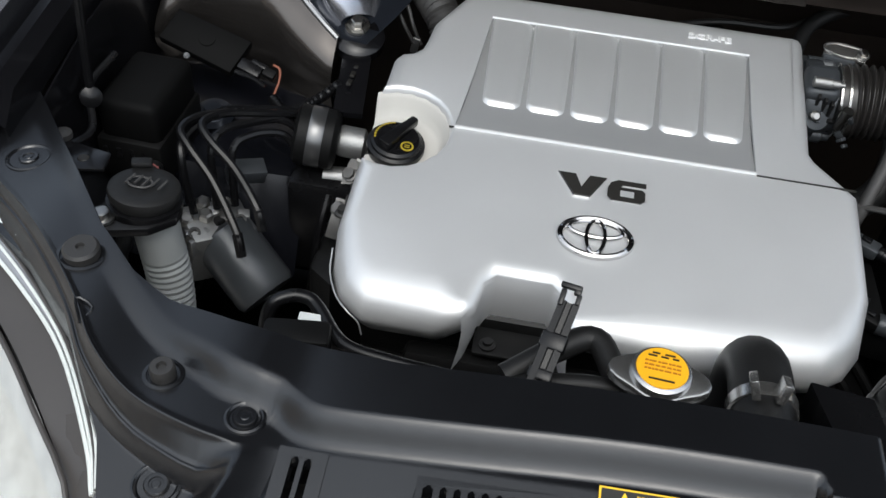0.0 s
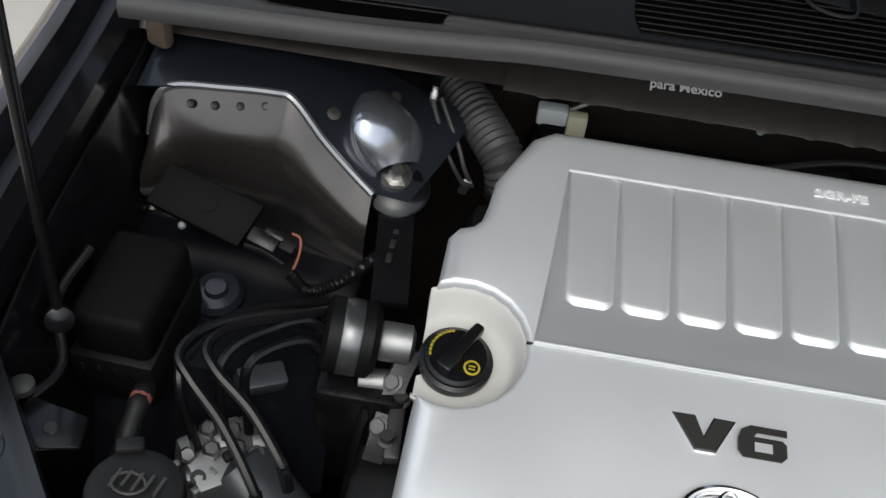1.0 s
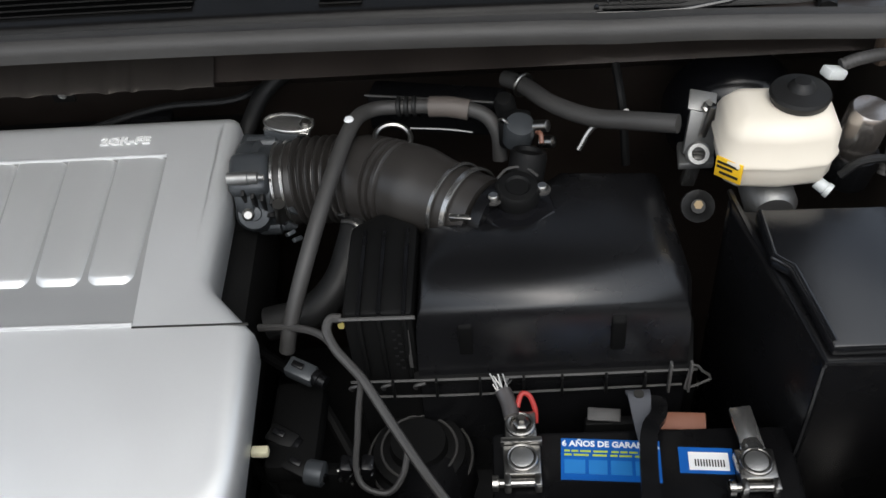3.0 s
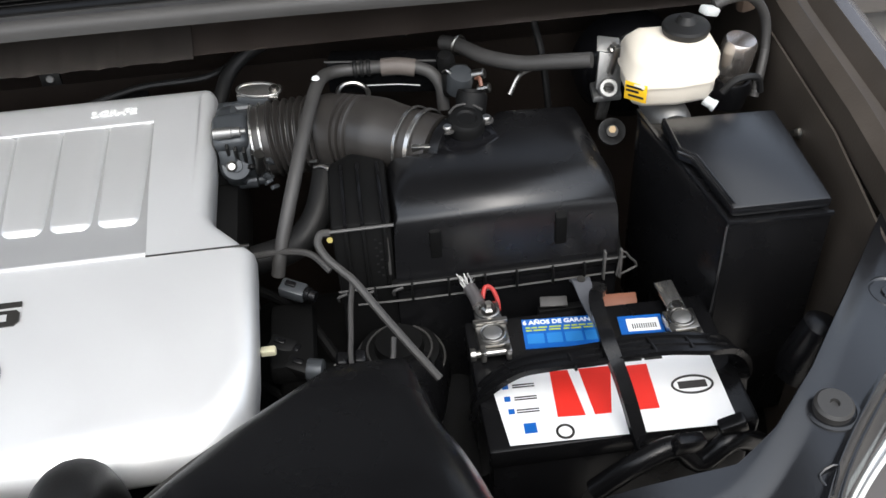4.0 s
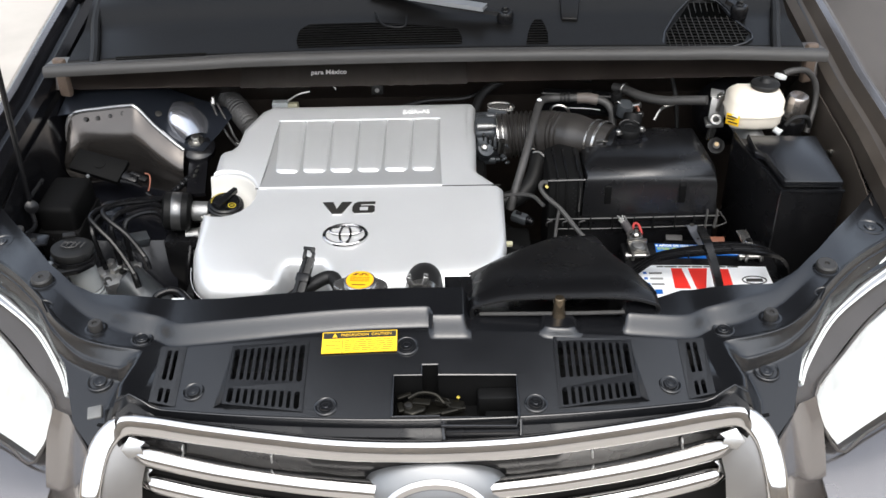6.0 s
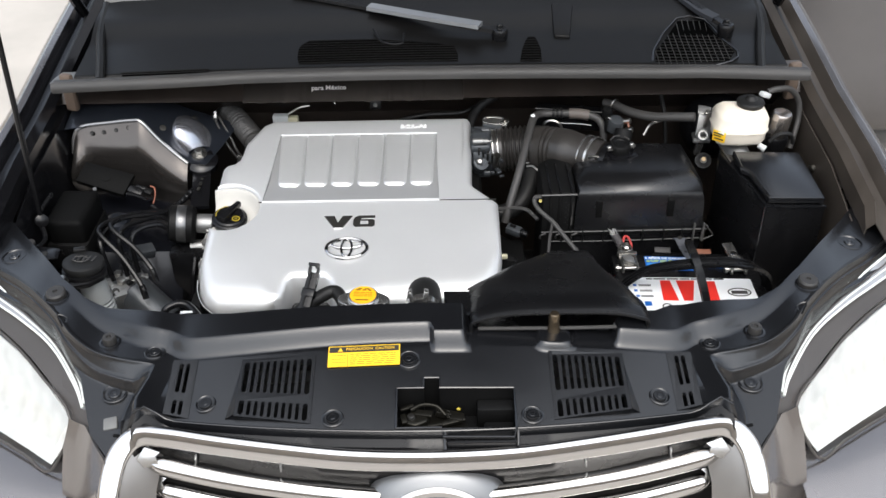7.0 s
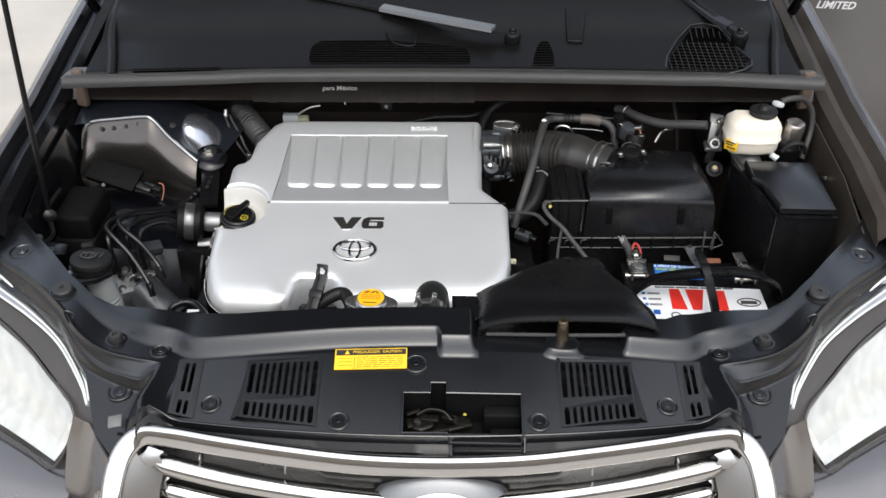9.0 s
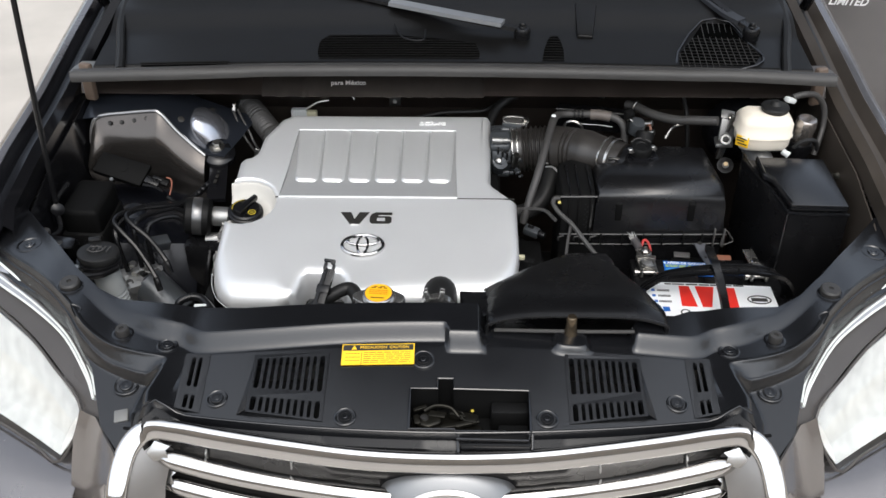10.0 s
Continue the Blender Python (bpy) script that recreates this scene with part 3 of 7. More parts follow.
for s in (-1, 1):
    ends = [(0.425, -0.008, 0.958), (0.437, -0.022, 0.945), (0.448, -0.060, 0.90), (0.452, -0.085, 0.84), (0.44, -0.10, 0.76)]
    part("end_wall", loft([[(s * x, y, z) for x, y, z in ends], [(s * (x - 0.028), y + 0.010, z - 0.006) for x, y, z in ends], [(s * (x - 0.058), y + 0.030, z - 0.010) for x, y, z in ends]], thick=0.002), mat("grey_satin_plating", (0.34, 0.33, 0.32), 0.3, 0.9) if s < 0 else bpy.data.materials["grey_satin_plating"], grille, "satin silver end wall")
emb = part("badge_base", lathe([(0.0, 0.022), (0.055, 0.020), (0.078, 0.010), (0.085, 0.0), (0.085, -0.02), (0, -0.02)], pose(0.004, -0.050, 0.884, 62, 0, 0) @ Matrix.Diagonal((1.15, 0.72, 1, 1)), 40), mat("satin_grey_base", (0.21, 0.215, 0.22), 0.35, 0.7), grille, "satin grey badge base")


def oval_ring(m, a, b, r, seg=44):
    return sweep(bmesh.new(), [m @ Vector((a * math.cos(2 * math.pi * i / seg), b * math.sin(2 * math.pi * i / seg), 0)) for i in range(seg + 1)], ring(r, 8), 1, None, None, True, False)


part("badge_ring", oval_ring(pose(0.004, -0.078, 0.868, 62, 0, 0), 0.068, 0.047, 0.009), CHROME, emb)

# dark front lip between cover and chrome
lipf = loft([[(x, front_y(x) + 0.004, panel_z(x, front_y(x)) - 0.010), (x, front_y(x) - 0.012, panel_z(x, front_y(x)) - 0.018), (x, front_y(x) - 0.022, 0.955 - 0.02 * abs(x)), (x, front_y(x) - 0.010, 0.90)] for x in [-0.415 + 0.83 * i / 48 for i in range(49)]], thick=0.003)
part("front_lip", lipf, BLACK, cover)

part("front_bead", tube([(x, front_y(x) + 0.0005, panel_z(x, front_y(x)) + 0.0002) for x in [-0.413 + 0.826 * i / 60 for i in range(61)]], 0.0019, 8, 1), PANEL, cover)
for s in (-1, 1):
    part("moulded_mark", tube([(s * x, y, panel_z(s * x, y) + 0.001) for x, y in ((0.560, 0.186), (0.556, 0.202), (0.572, 0.206), (0.560, 0.186))], 0.0013, 6, 3), PANEL, cover)
LAMPTRIM = mat("clear_grey_lamp_trim", (0.36, 0.37, 0.39), 0.2, 0.3, 0.2, 120, 0.3)
LAMPEDGE = mat("bright_lamp_trim_edge", (0.72, 0.75, 0.72), 0.2, 0.1)
SKY_GLINT = mat("painted_sky_glint", (0.15, 0.15, 0.145), 0.45, 0.2)
LAMPCASE = mat("dusty_lamp_case", (0.055, 0.05, 0.047), 0.4, 0, 0.1, 500, 0.2)

# ---- body shell ----
shell = thing("car_front_body", (0, 0.5, 0.0), "dark grey metallic front body of a parked car, hood raised", "car body")
for s in (-1, 1):
    prof = [(0.748, 1.040), (0.752, 1.072), (0.764, 1.082), (0.772, 1.066), (0.792, 1.064), (0.806, 1.086), (0.816, 1.0905), (0.828, 1.086), (0.838, 1.070), (0.850, 1.035), (0.866, 0.96), (0.88, 0.84), (0.88, 0.55)]
    rows = []
    for y, dx, dz in ((0.36, -0.012, -0.055), (0.45, -0.004, -0.035), (0.60, 0.0, -0.015), (0.80, 0.004, 0.0), (1.05, 0.018, 0.022), (1.35, 0.03, 0.05)):
        rows.append([(s * (x + dx), y + (0.05 if i < 3 and y < 0.4 else 0), z + dz) for i, (x, z) in enumerate(prof)])
    part("fender", loft([r[5:] for r in rows], thick=0.002), PAINT, shell)
    part("fender_rail", loft([r[:6] for r in rows], thick=0.002), LIT_FENDER if s > 0 else BAYPAINT, shell)
    part("fender_gutter", loft([[(s * (x + dx), y, z + dz) for x, z in ((0.742, 1.048), (0.735, 1.00), (0.735, 0.90), (0.72, 0.80), (0.70, 0.55))] for y, dx, dz in ((0.40, -0.012, -0.05), (0.60, 0.0, -0.015), (0.80, 0.004, 0.0), (1.05, 0.018, 0.022))], thick=0.003), LIT_FENDER if s > 0 else BAYPAINT, shell)
    part("fender_seal", tube([(s * 0.758, 0.46, 1.035), (s * 0.765, 0.62, 1.058), (s * 0.77, 0.82, 1.075), (s * 0.785, 1.06, 1.098), (s * 0.80, 1.34, 1.125)], 0.008, 8), RUBBER, shell)
    # nose panel between headlamp and grille, running down into the bumper
    nose = []
    for k in range(9):
        v = k / 8
        z = 0.950 - 0.36 * v ** 1.2
        a = Vector((0.450 + 0.02 * v, -0.03 - 0.075 * v ** 0.7, z))
        b = Vector((0.500 + 0.012 * v, 0.045 - 0.10 * v ** 0.8, z - 0.004))
        c = Vector((0.532 + 0.045 * v ** 0.8, 0.070 - 0.10 * v ** 0.7, z - 0.014))
        nose.append([(s * p.x, p.y, p.z) for p in (a, a.lerp(b, 0.5) + Vector((0, -0.002, 0.001)), b, b.lerp(c, 0.5) + Vector((0, -0.001, 0.0005)), c)])
    part("nose_panel", loft(nose, thick=0.003), PAINT, shell)
    bump = []
    for k in range(8):
        v = k / 7
        bump.append([(s * (0.545 + 0.395 * u), 0.036 + 0.18 * u + 0.05 * u * u - 0.20 * math.sin(math.pi * v * 0.5), 0.834 - 0.010 * u - 0.05 * v - 0.45 * v ** 2.6) for u in [i / 8 for i in range(9)]])
    bump.insert(0, [(x, y + 0.05, z - 0.004) for x, y, z in bump[0]])
    part("bumper", loft(bump, thick=0.003), PAINT, shell)
    # headlamp
    lamp = part("headlamp_housing", loft([[(s * x, y, z) for x, y, z in smooth_path(r, 5)] for r in (
        [(0.822, 0.408, 0.988), (0.712, 0.322, 0.976), (0.645, 0.266, 0.968), (0.584, 0.200, 0.959), (0.522, 0.104, 0.946)],
        [(0.85, 0.365, 0.972), (0.722, 0.274, 0.966), (0.650, 0.213, 0.958), (0.593, 0.154, 0.947), (0.532, 0.083, 0.929)])], thick=0.004), LAMPCASE, shell, "headlamp with clear lens and bright reflector")
    upper = [(0.855, 0.372, 0.972), (0.725, 0.272, 0.964), (0.652, 0.210, 0.956), (0.595, 0.151, 0.944), (0.535, 0.080, 0.926)]
    lower = [(0.88, 0.262, 0.832), (0.74, 0.165, 0.836), (0.682, 0.127, 0.838), (0.630, 0.092, 0.840), (0.578, 0.056, 0.842)]

    def lens_rows(push, inset):
        rows = []
        for k in range(7):
            v = inset + (1 - 2 * inset) * k / 6
            row = []
            for i in range(21):
                u = inset * 0.6 + (1 - 1.2 * inset) * i / 20 * 1.0
                f = u * 4
                j = min(3, int(f))
                a = Vector(upper[j]).lerp(Vector(upper[j + 1]), f - j)
                b = Vector(lower[j]).lerp(Vector(lower[j + 1]), f - j)
                p = a.lerp(b, v) + Vector((0.35, -0.75, 0.55)) * push * math.sin(math.pi * v) ** 0.7
                row.append((s * p.x, p.y, p.z))
            rows.append(row)
        return rows
    part("reflector", loft(lens_rows(-0.02, 0.06), thick=0.002), LAMP_REF, lamp)

    ln = part("lens", loft(lens_rows(0.012, 0.0), thick=0.0015), LENS, lamp)
    ln.visible_shadow = False
    edge = [(s * x, y - 0.002, z + 0.003) for x, y, z in upper] + [(s * x, y, z) for x, y, z in lower[::-1]]
    part("lens_bezel", tube(edge, 0.0024, 8, 4), LAMPCASE, lamp)
    # pale bracket strip between cover and headlamp
    part("lamp_bracket", loft([[(s * x, y, z) for x, y, z in smooth_path(r, 5)] for r in (
        [(0.815, 0.412, 0.996), (0.712, 0.326, 0.984), (0.647, 0.270, 0.977), (0.584, 0.206, 0.968), (0.531, 0.130, 0.957), (0.511, 0.085, 0.948)],
        [(0.838, 0.386, 0.986), (0.723, 0.304, 0.9765), (0.654, 0.254, 0.969), (0.590, 0.196, 0.962), (0.535, 0.120, 0.951), (0.514, 0.081, 0.944)])], thick=0.004), LAMPTRIM, shell, "pale grey headlamp mounting strip")
    inner_e = [(0.815, 0.412, 0.998), (0.712, 0.326, 0.986), (0.647, 0.270, 0.979), (0.584, 0.206, 0.970), (0.531, 0.130, 0.959), (0.511, 0.085, 0.950)]
    outer_e = [(0.838, 0.386, 0.988), (0.723, 0.304, 0.9785), (0.654, 0.254, 0.971), (0.590, 0.196, 0.964), (0.535, 0.120, 0.953), (0.514, 0.081, 0.946)]
    for f, r, m_ in ((0.0, 0.0022, LAMPEDGE), (0.38, 0.0014, LAMPCASE), (0.62, 0.0016, LAMPEDGE), (1.0, 0.0020, LAMPEDGE)):
        part("trim_ridge", tube([(s * lerp(a_[0], b_[0], f), lerp(a_[1], b_[1], f), lerp(a_[2], b_[2], f) + 0.001) for a_, b_ in zip(inner_e, outer_e)], r, 6, 5), m_, shell)
    part("trim_tab", box((s * 0.664, 0.292, 0.990), (0.020, 0.012, 0.010), 0.003, (0, 0, s * 42)), LAMPEDGE, shell)
    part("corner_filler", loft([[(s * 0.476, 0.012, 0.935), (s * 0.500, 0.060, 0.938), (s * 0.516, 0.105, 0.950), (s * 0.545, 0.150, 0.958)], [(s * 0.500, 0.030, 0.925), (s * 0.534, 0.078, 0.922), (s * 0.555, 0.112, 0.930), (s * 0.58, 0.145, 0.940)]], thick=0.003), LAMPCASE, shell)
    if s < 0:
        # pale tab stands in for sky reflected by the floor's front edge
        part("corner_reflection", box((s * 0.458, 0.036, 0.9575), (0.020, 0.020, 0.006), 0.002, (14, s * 6, s * -10)), SKY_GLINT, shell, "pale tab painted as the sky reflection at the cover corner")

# bay walls
back = []
for x in [-0.76 + 1.52 * i / 24 for i in range(25)]:
    back.append([(x, 0.826, 1.119), (x, 0.860, 1.116), (x, 0.904, 1.108), (x, 0.880, 1.084), (x, 0.854, 1.063), (x, 0.90, 1.045), (x, 0.965, 0.98), (x, 0.985, 0.80), (x, 0.985, 0.35)])
part("firewall", loft(back, thick=0.003), FIREWALL, shell)
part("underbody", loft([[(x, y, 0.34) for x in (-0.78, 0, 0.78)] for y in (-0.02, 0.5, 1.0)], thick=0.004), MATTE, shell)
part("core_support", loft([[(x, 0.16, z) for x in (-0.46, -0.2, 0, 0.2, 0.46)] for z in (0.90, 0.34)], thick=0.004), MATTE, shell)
# brighter stamped lip below the cowl with bends
lip2 = []
for i in range(181):
    x = -0.385 + 0.45 * i / 180
    w = 0.6 * sum(h * sstep(1 - abs(x - c) / r) for c, r, h in ((-0.345, 0.016, 0.006), (-0.300, 0.012, 0.005), (-0.262, 0.008, 0.003), (-0.185, 0.010, 0.003), (-0.128, 0.014, 0.006), (-0.085, 0.010, 0.005), (-0.045, 0.012, 0.006), (-0.018, 0.007, 0.005), (0.030, 0.014, 0.004)))
    lip2.append([(x, 0.894, 1.102), (x, 0.876 - w, 1.0885), (x, 0.860 - w, 1.0770), (x, 0.844 - w, 1.0660), (x, 0.840 - w, 1.0625), (x, 0.846, 1.059)])
part("stamped_lip", loft(lip2, thick=0.002), mat("grey_primer_metal", (0.066, 0.058, 0.052), 0.24, 0.55, 0.1, 300, 0.25), shell, "grey stamped sheet-metal lip")
FADED = mat("faded_white_print", (0.75, 0.72, 0.70), 0.5)
part("printed_line", letters("para M\u00e9xico", 0.0135, pose(-0.2095, 0.8625, 1.0825, 36, 0, 1.0), 1.05, 0.0004, 0.00025), FADED, shell, "white printed words")

# hood, raised on its rod
hood = []
for k in range(11):
    v = k / 10
    row = []
    for i in range(17):
        u = -1 + i / 8
        w = 1.10 * v * (1 - 0.30 * abs(u) ** 3 * v)
        row.append((u * lerp(0.78, 0.62, w), 0.99 - 0.58 * w + 0.03 * math.sin(math.pi * min(1.0, w)), 1.30 + 0.80 * w - 0.02 * u * u))
    hood.append(row)
part("hood", loft(hood, thick=0.02), MATTE, shell, "raised dark grey hood panel")
for s in (-1, 1):
    part("hinge_arm", tube([(s * 0.80, 1.20, 1.12), (s * 0.80, 1.12, 1.22), (s * 0.79, 1.04, 1.29), (s * 0.76, 0.97, 1.33)], 0.012, 8), BAYPAINT, shell)

# cabin and wheels behind the raised hood
cab = []
for y, w, belt, roof, rw in ((1.36, 0.872, 1.10, 1.16, 0.76), (1.62, 0.900, 1.13, 1.52, 0.66), (1.95, 0.912, 1.15, 1.70, 0.60), (2.6, 0.915, 1.17, 1.74, 0.60), (3.3, 0.910, 1.18, 1.71, 0.59), (3.85, 0.895, 1.18, 1.62, 0.57), (4.15, 0.86, 1.12, 1.25, 0.60), (4.22, 0.84, 0.95, 1.0, 0.65)):
    half_c = [(w - 0.05, 0.32), (w, 0.50), (w + 0.01, 0.80), (w - 0.02, belt), (lerp(w, rw, 0.6), lerp(belt, roof, 0.62)), (rw, roof - 0.03), (rw - 0.12, roof), (0.0, roof + 0.02)]
    cab.append([(x, y, z) for x, z in half_c] + [(-x, y, z) for x, z in half_c[-2::-1]])
part("cabin", loft(cab, thick=0.004), PAINT, shell)
part("tailgate", loft([[(x, 4.22, z) for x in (-0.80, 0, 0.80)] for z in (0.32, 0.60, 0.98)], thick=0.004), PAINT, shell)
part("floor_pan", loft([[(x, y, 0.33) for x in (-0.84, 0, 0.84)] for y in (1.0, 2.5, 4.2)], thick=0.004), MATTE, shell)
for s in (-1, 1):
    part("side_glass", loft([[(s * (lerp(0.895, 0.62, v) + 0.012), y, lerp(1.17, 1.66, v)) for y in (2.0, 2.6, 3.3, 3.7)] for v in (0.05, 0.4, 0.8)], thick=0.004), GLASS, shell)
    for y in (0.62, 3.38):
        wheel = part("wheel", lathe([(0.20, -0.09), (0.30, -0.10), (0.35, -0.08), (0.365, -0.03), (0.365, 0.03), (0.35, 0.08), (0.30, 0.10), (0.225, 0.09), (0.22, 0.05)], pose(s * 0.80, y, 0.365, 0, s * 90, 0), 40), RUBBER, shell)
        part("rim", lathe([(0.22, 0.05), (0.215, 0.085), (0.20, 0.07), (0.10, 0.055), (0.04, 0.07), (0, 0.07)], pose(s * 0.80, y, 0.365, 0, s * 90, 0), 30), SATIN, wheel)

# prop rod
rod = thing("hood_prop_rod", (-0.712, 0.53, 0.985), "thin black metal rod propping the raised hood", "prop rod")
part("rod", tube([(-0.711, 0.531, 0.985), (-0.712, 0.533, 1.01), (-0.705, 0.538, 1.20), (-0.700, 0.550, 1.40), (-0.690, 0.565, 1.66), (-0.685, 0.58, 1.80)], 0.0048, 10), BLACK, rod)
part("rod_pivot", lathe([(0.010, -0.006), (0.012, 0), (0.012, 0.006), (0.005, 0.010), (0, 0.010)], pose(-0.712, 0.531, 0.985, 70, 0, 30), 16), BLACK, rod)

# ---- cowl ----
def cowl_z(x, y):
    return 1.128 + 0.13 * (y - 0.82) - 0.012 * (x / 0.7) ** 2 + 0.02 * sstep((y - 0.97) / 0.08) - 0.010 * (1 - sstep((y - 0.846) / 0.010))


cowl = thing("windscreen_cowl", (0, 0.9, 1.1), "black plastic cowl panel below the windscreen", "cowl panel")
part("panel", loft([[(x, y, cowl_z(x, y)) for x in [-0.72 + 1.44 * i / 48 for i in range(49)]] for y in [0.824, 0.834] + [0.842 + 0.003 * j for j in range(7)] + [0.872 + 0.012 * j for j in range(22)]], thick=0.003), COWL, cowl, sharp=60)


# matte black copy, its specular cut to stand in for shade
SHADED_BLACK = mat("shaded_black_casing", (0.005, 0.005, 0.005), 0.55, 0, 0.2, 700, 0.3, spec=0.05)
# near-black that stands in for the shade inside openings
OPENING_SHADE = mat("opening_shade_black", (0.001, 0.001, 0.001), 0.8, spec=0.02)


def slat_vent(outline_rows, n, name="air_slot"):
    """Black sheet painted as the shade of an opening, with raised cross slats; outline_rows: (y, x0, x1)."""
    base = part(name, loft([[(x0, y, cowl_z(x0, y) + 0.0012), (x1, y, cowl_z(x1, y) + 0.0012)] for y, x0, x1 in outline_rows]), OPENING_SHADE, cowl, "slotted air intake, its shaded opening painted black")
    y0, y1 = outline_rows[0][0], outline_rows[-1][0]
    xa = [(y, a) for y, a, b in outline_rows]
    xb = [(y, b) for y, a, b in outline_rows]
    for k in range(n + 1):
        y = lerp(y0, y1, k / n)
        p, q = interp(y, xa), interp(y, xb)
        part("slat", sweep(bmesh.new(), [(lerp(p, q, i / 6), y, cowl_z(lerp(p, q, i / 6), y) + 0.002) for i in range(7)], [(-0.0013, 0), (0, 0.0010), (0.0013, 0), (0, -0.0010)], 1), COWL, base)
    return base


slat_vent([(0.870, -0.266, 0.055), (0.890, -0.272, 0.056), (0.925, -0.272, 0.048), (0.940, -0.268, 0.0), (0.955, -0.255, -0.10)], 9)
slat_vent([(0.866, 0.181, 0.224), (0.905, 0.187, 0.226), (0.940, 0.196, 0.222), (0.956, 0.203, 0.218)], 9)
vb = slat_vent([(0.852, 0.452, 0.530), (0.866, 0.454, 0.604), (0.902, 0.461, 0.624), (0.955, 0.493, 0.603), (1.008, 0.525, 0.580)], 13, "mesh_grille")
for k in range(13):
    x = 0.460 + k * 0.0122
    yb, yt = interp(x, [(0.53, 0.853), (0.604, 0.867), (0.62, 0.895)]), interp(x, [(0.452, 0.885), (0.461, 0.902), (0.493, 0.955), (0.525, 1.008), (0.580, 1.008), (0.603, 0.955), (0.624, 0.902)])
    part("slat", sweep(bmesh.new(), [(x, lerp(yb, yt, i / 4), cowl_z(x, lerp(yb, yt, i / 4)) + 0.0025) for i in range(5)], ring(0.0008, 5), 1), RUBBER_GREY, vb)
part("grille_rim", tube([(x, y, cowl_z(x, y) + 0.002) for x, y in ((0.449, 0.850), (0.457, 0.904), (0.522, 1.012), (0.583, 1.012), (0.608, 0.955), (0.629, 0.900), (0.607, 0.862), (0.532, 0.848), (0.449, 0.847))], 0.0026, 8, 2), PANEL, cowl)
slat_vent([(0.832, -0.615, -0.46), (0.858, -0.625, -0.445)], 6, "mesh_strip")
slat_vent([(0.836, 0.455, 0.56), (0.850, 0.455, 0.63)], 4, "mesh_strip")
part("moulding", tube([(-0.12, 0.985, 1.158), (-0.10, 0.94, 1.148), (-0.06, 0.932, 1.147), (-0.055, 0.97, 1.154)], 0.0022, 6), COWL, cowl)
part("moulding", bevelled(prism([(0.258, 0.955), (0.290, 0.952), (0.306, 1.05), (0.260, 1.055)], 1.14, lambda x, y: cowl_z(x, y) + 0.006), 0.003), COWL, cowl)
sealp = [(-0.735, 0.782, 1.128), (-0.6, 0.779, 1.134), (-0.5, 0.782, 1.136), (-0.42, 0.794, 1.134), (-0.34, 0.804, 1.133), (-0.1, 0.807, 1.134), (0.15, 0.804, 1.134), (0.38, 0.794, 1.135), (0.46, 0.784, 1.138), (0.55, 0.782, 1.138), (0.735, 0.780, 1.130)]
seal = solid("cowl_seal", sweep(bmesh.new(), sealp, [(0.014, -0.004), (0.015, 0.005), (0.011, 0.012), (0.004, 0.015), (-0.004, 0.012), (-0.011, 0.013), (-0.016, 0.006), (-0.015, -0.004)], 8, (0, 0, 1)), RUBBER_GREY, "grey rubber weather seal along the cowl edge", "seal strip")
for s in (-1, 1):
    part("end_bracket", box((s * 0.728, 0.835, 1.095), (0.026, 0.016, 0.080), 0.006, (0, 0, s * 20)), mat("brown_bracket", (0.11, 0.08, 0.06), 0.5) if s < 0 else bpy.data.materials["brown_bracket"], seal)
    part("edge_seal", tube([(s * 0.66, 0.83, 1.122), (s * 0.675, 0.90, 1.135), (s * 0.70, 1.0, 1.15), (s * 0.715, 1.12, 1.17)], 0.009, 8), RUBBER, seal)
solid("windscreen", loft([[(x, 1.10 + 0.30 * v + 0.04 * (1 - (x / 0.75) ** 2), 1.150 + 0.33 * v) for x in [-0.72 + 1.44 * i / 12 for i in range(13)]] for v in (0, 0.25, 0.5, 1.0)], thick=0.005), GLASS, "dark windscreen glass", "windscreen", "structure")


def wiper(pivot, elbow, tip, blade, label, spine):
    w = thing("wiper_arm", pivot, label, "wiper", "windscreen wipers")
    px, py, pz = pivot
    part("arm", sweep(bmesh.new(), [pivot, elbow, tip], [(-0.010, -0.003), (-0.008, 0.005), (0.008, 0.005), (0.010, -0.003)], 5, (0, 0, 1), lambda d: 1.0 - 0.8 * min(d, 0.4)), BLACK, w)
    part("pivot_cap", lathe([(0.016, -0.020), (0.018, 0.0), (0.015, 0.006), (0.009, 0.007), (0.008, 0.010), (0.004, 0.011), (0, 0.011)], pose(px, py, pz), 24), BLACK, w)
    part("pivot_nut", lathe([(0.007, 0.007), (0.007, 0.014), (0.005, 0.016), (0, 0.016)], pose(px, py, pz), 6), DARKMETAL, w)
    if blade:
        part("blade_spine", sweep(bmesh.new(), blade, [(-0.016, -0.005), (-0.015, 0.003), (0.011, 0.003), (0.012, -0.005)], 4, (0, 0, 1)), spine, w)


wiper((0.144, 0.955, 1.160), (0.02, 0.985, 1.172), (-0.30, 1.11, 1.19), [(0.104, 0.950, 1.178), (0.0, 0.990, 1.182), (-0.13, 1.040, 1.188)], "black wiper arm with a pale metal blade spine", mat("grey_wiper_metal", (0.30, 0.31, 0.32), 0.4, 0.5))
wiper((0.616, 0.962, 1.160), (0.585, 1.005, 1.172), (0.50, 1.20, 1.20), [(0.600, 0.985, 1.171), (0.575, 1.02, 1.176), (0.53, 1.14, 1.186)], "black wiper arm with a dark blade spine", mat("dark_wiper_metal", (0.035, 0.037, 0.042), 0.35, 0.3))
# ---- engine cover ----
def top_z(x, y):
    return 0.972 + (0.17 if y > 0.6 else 0.19) * (y - 0.6)


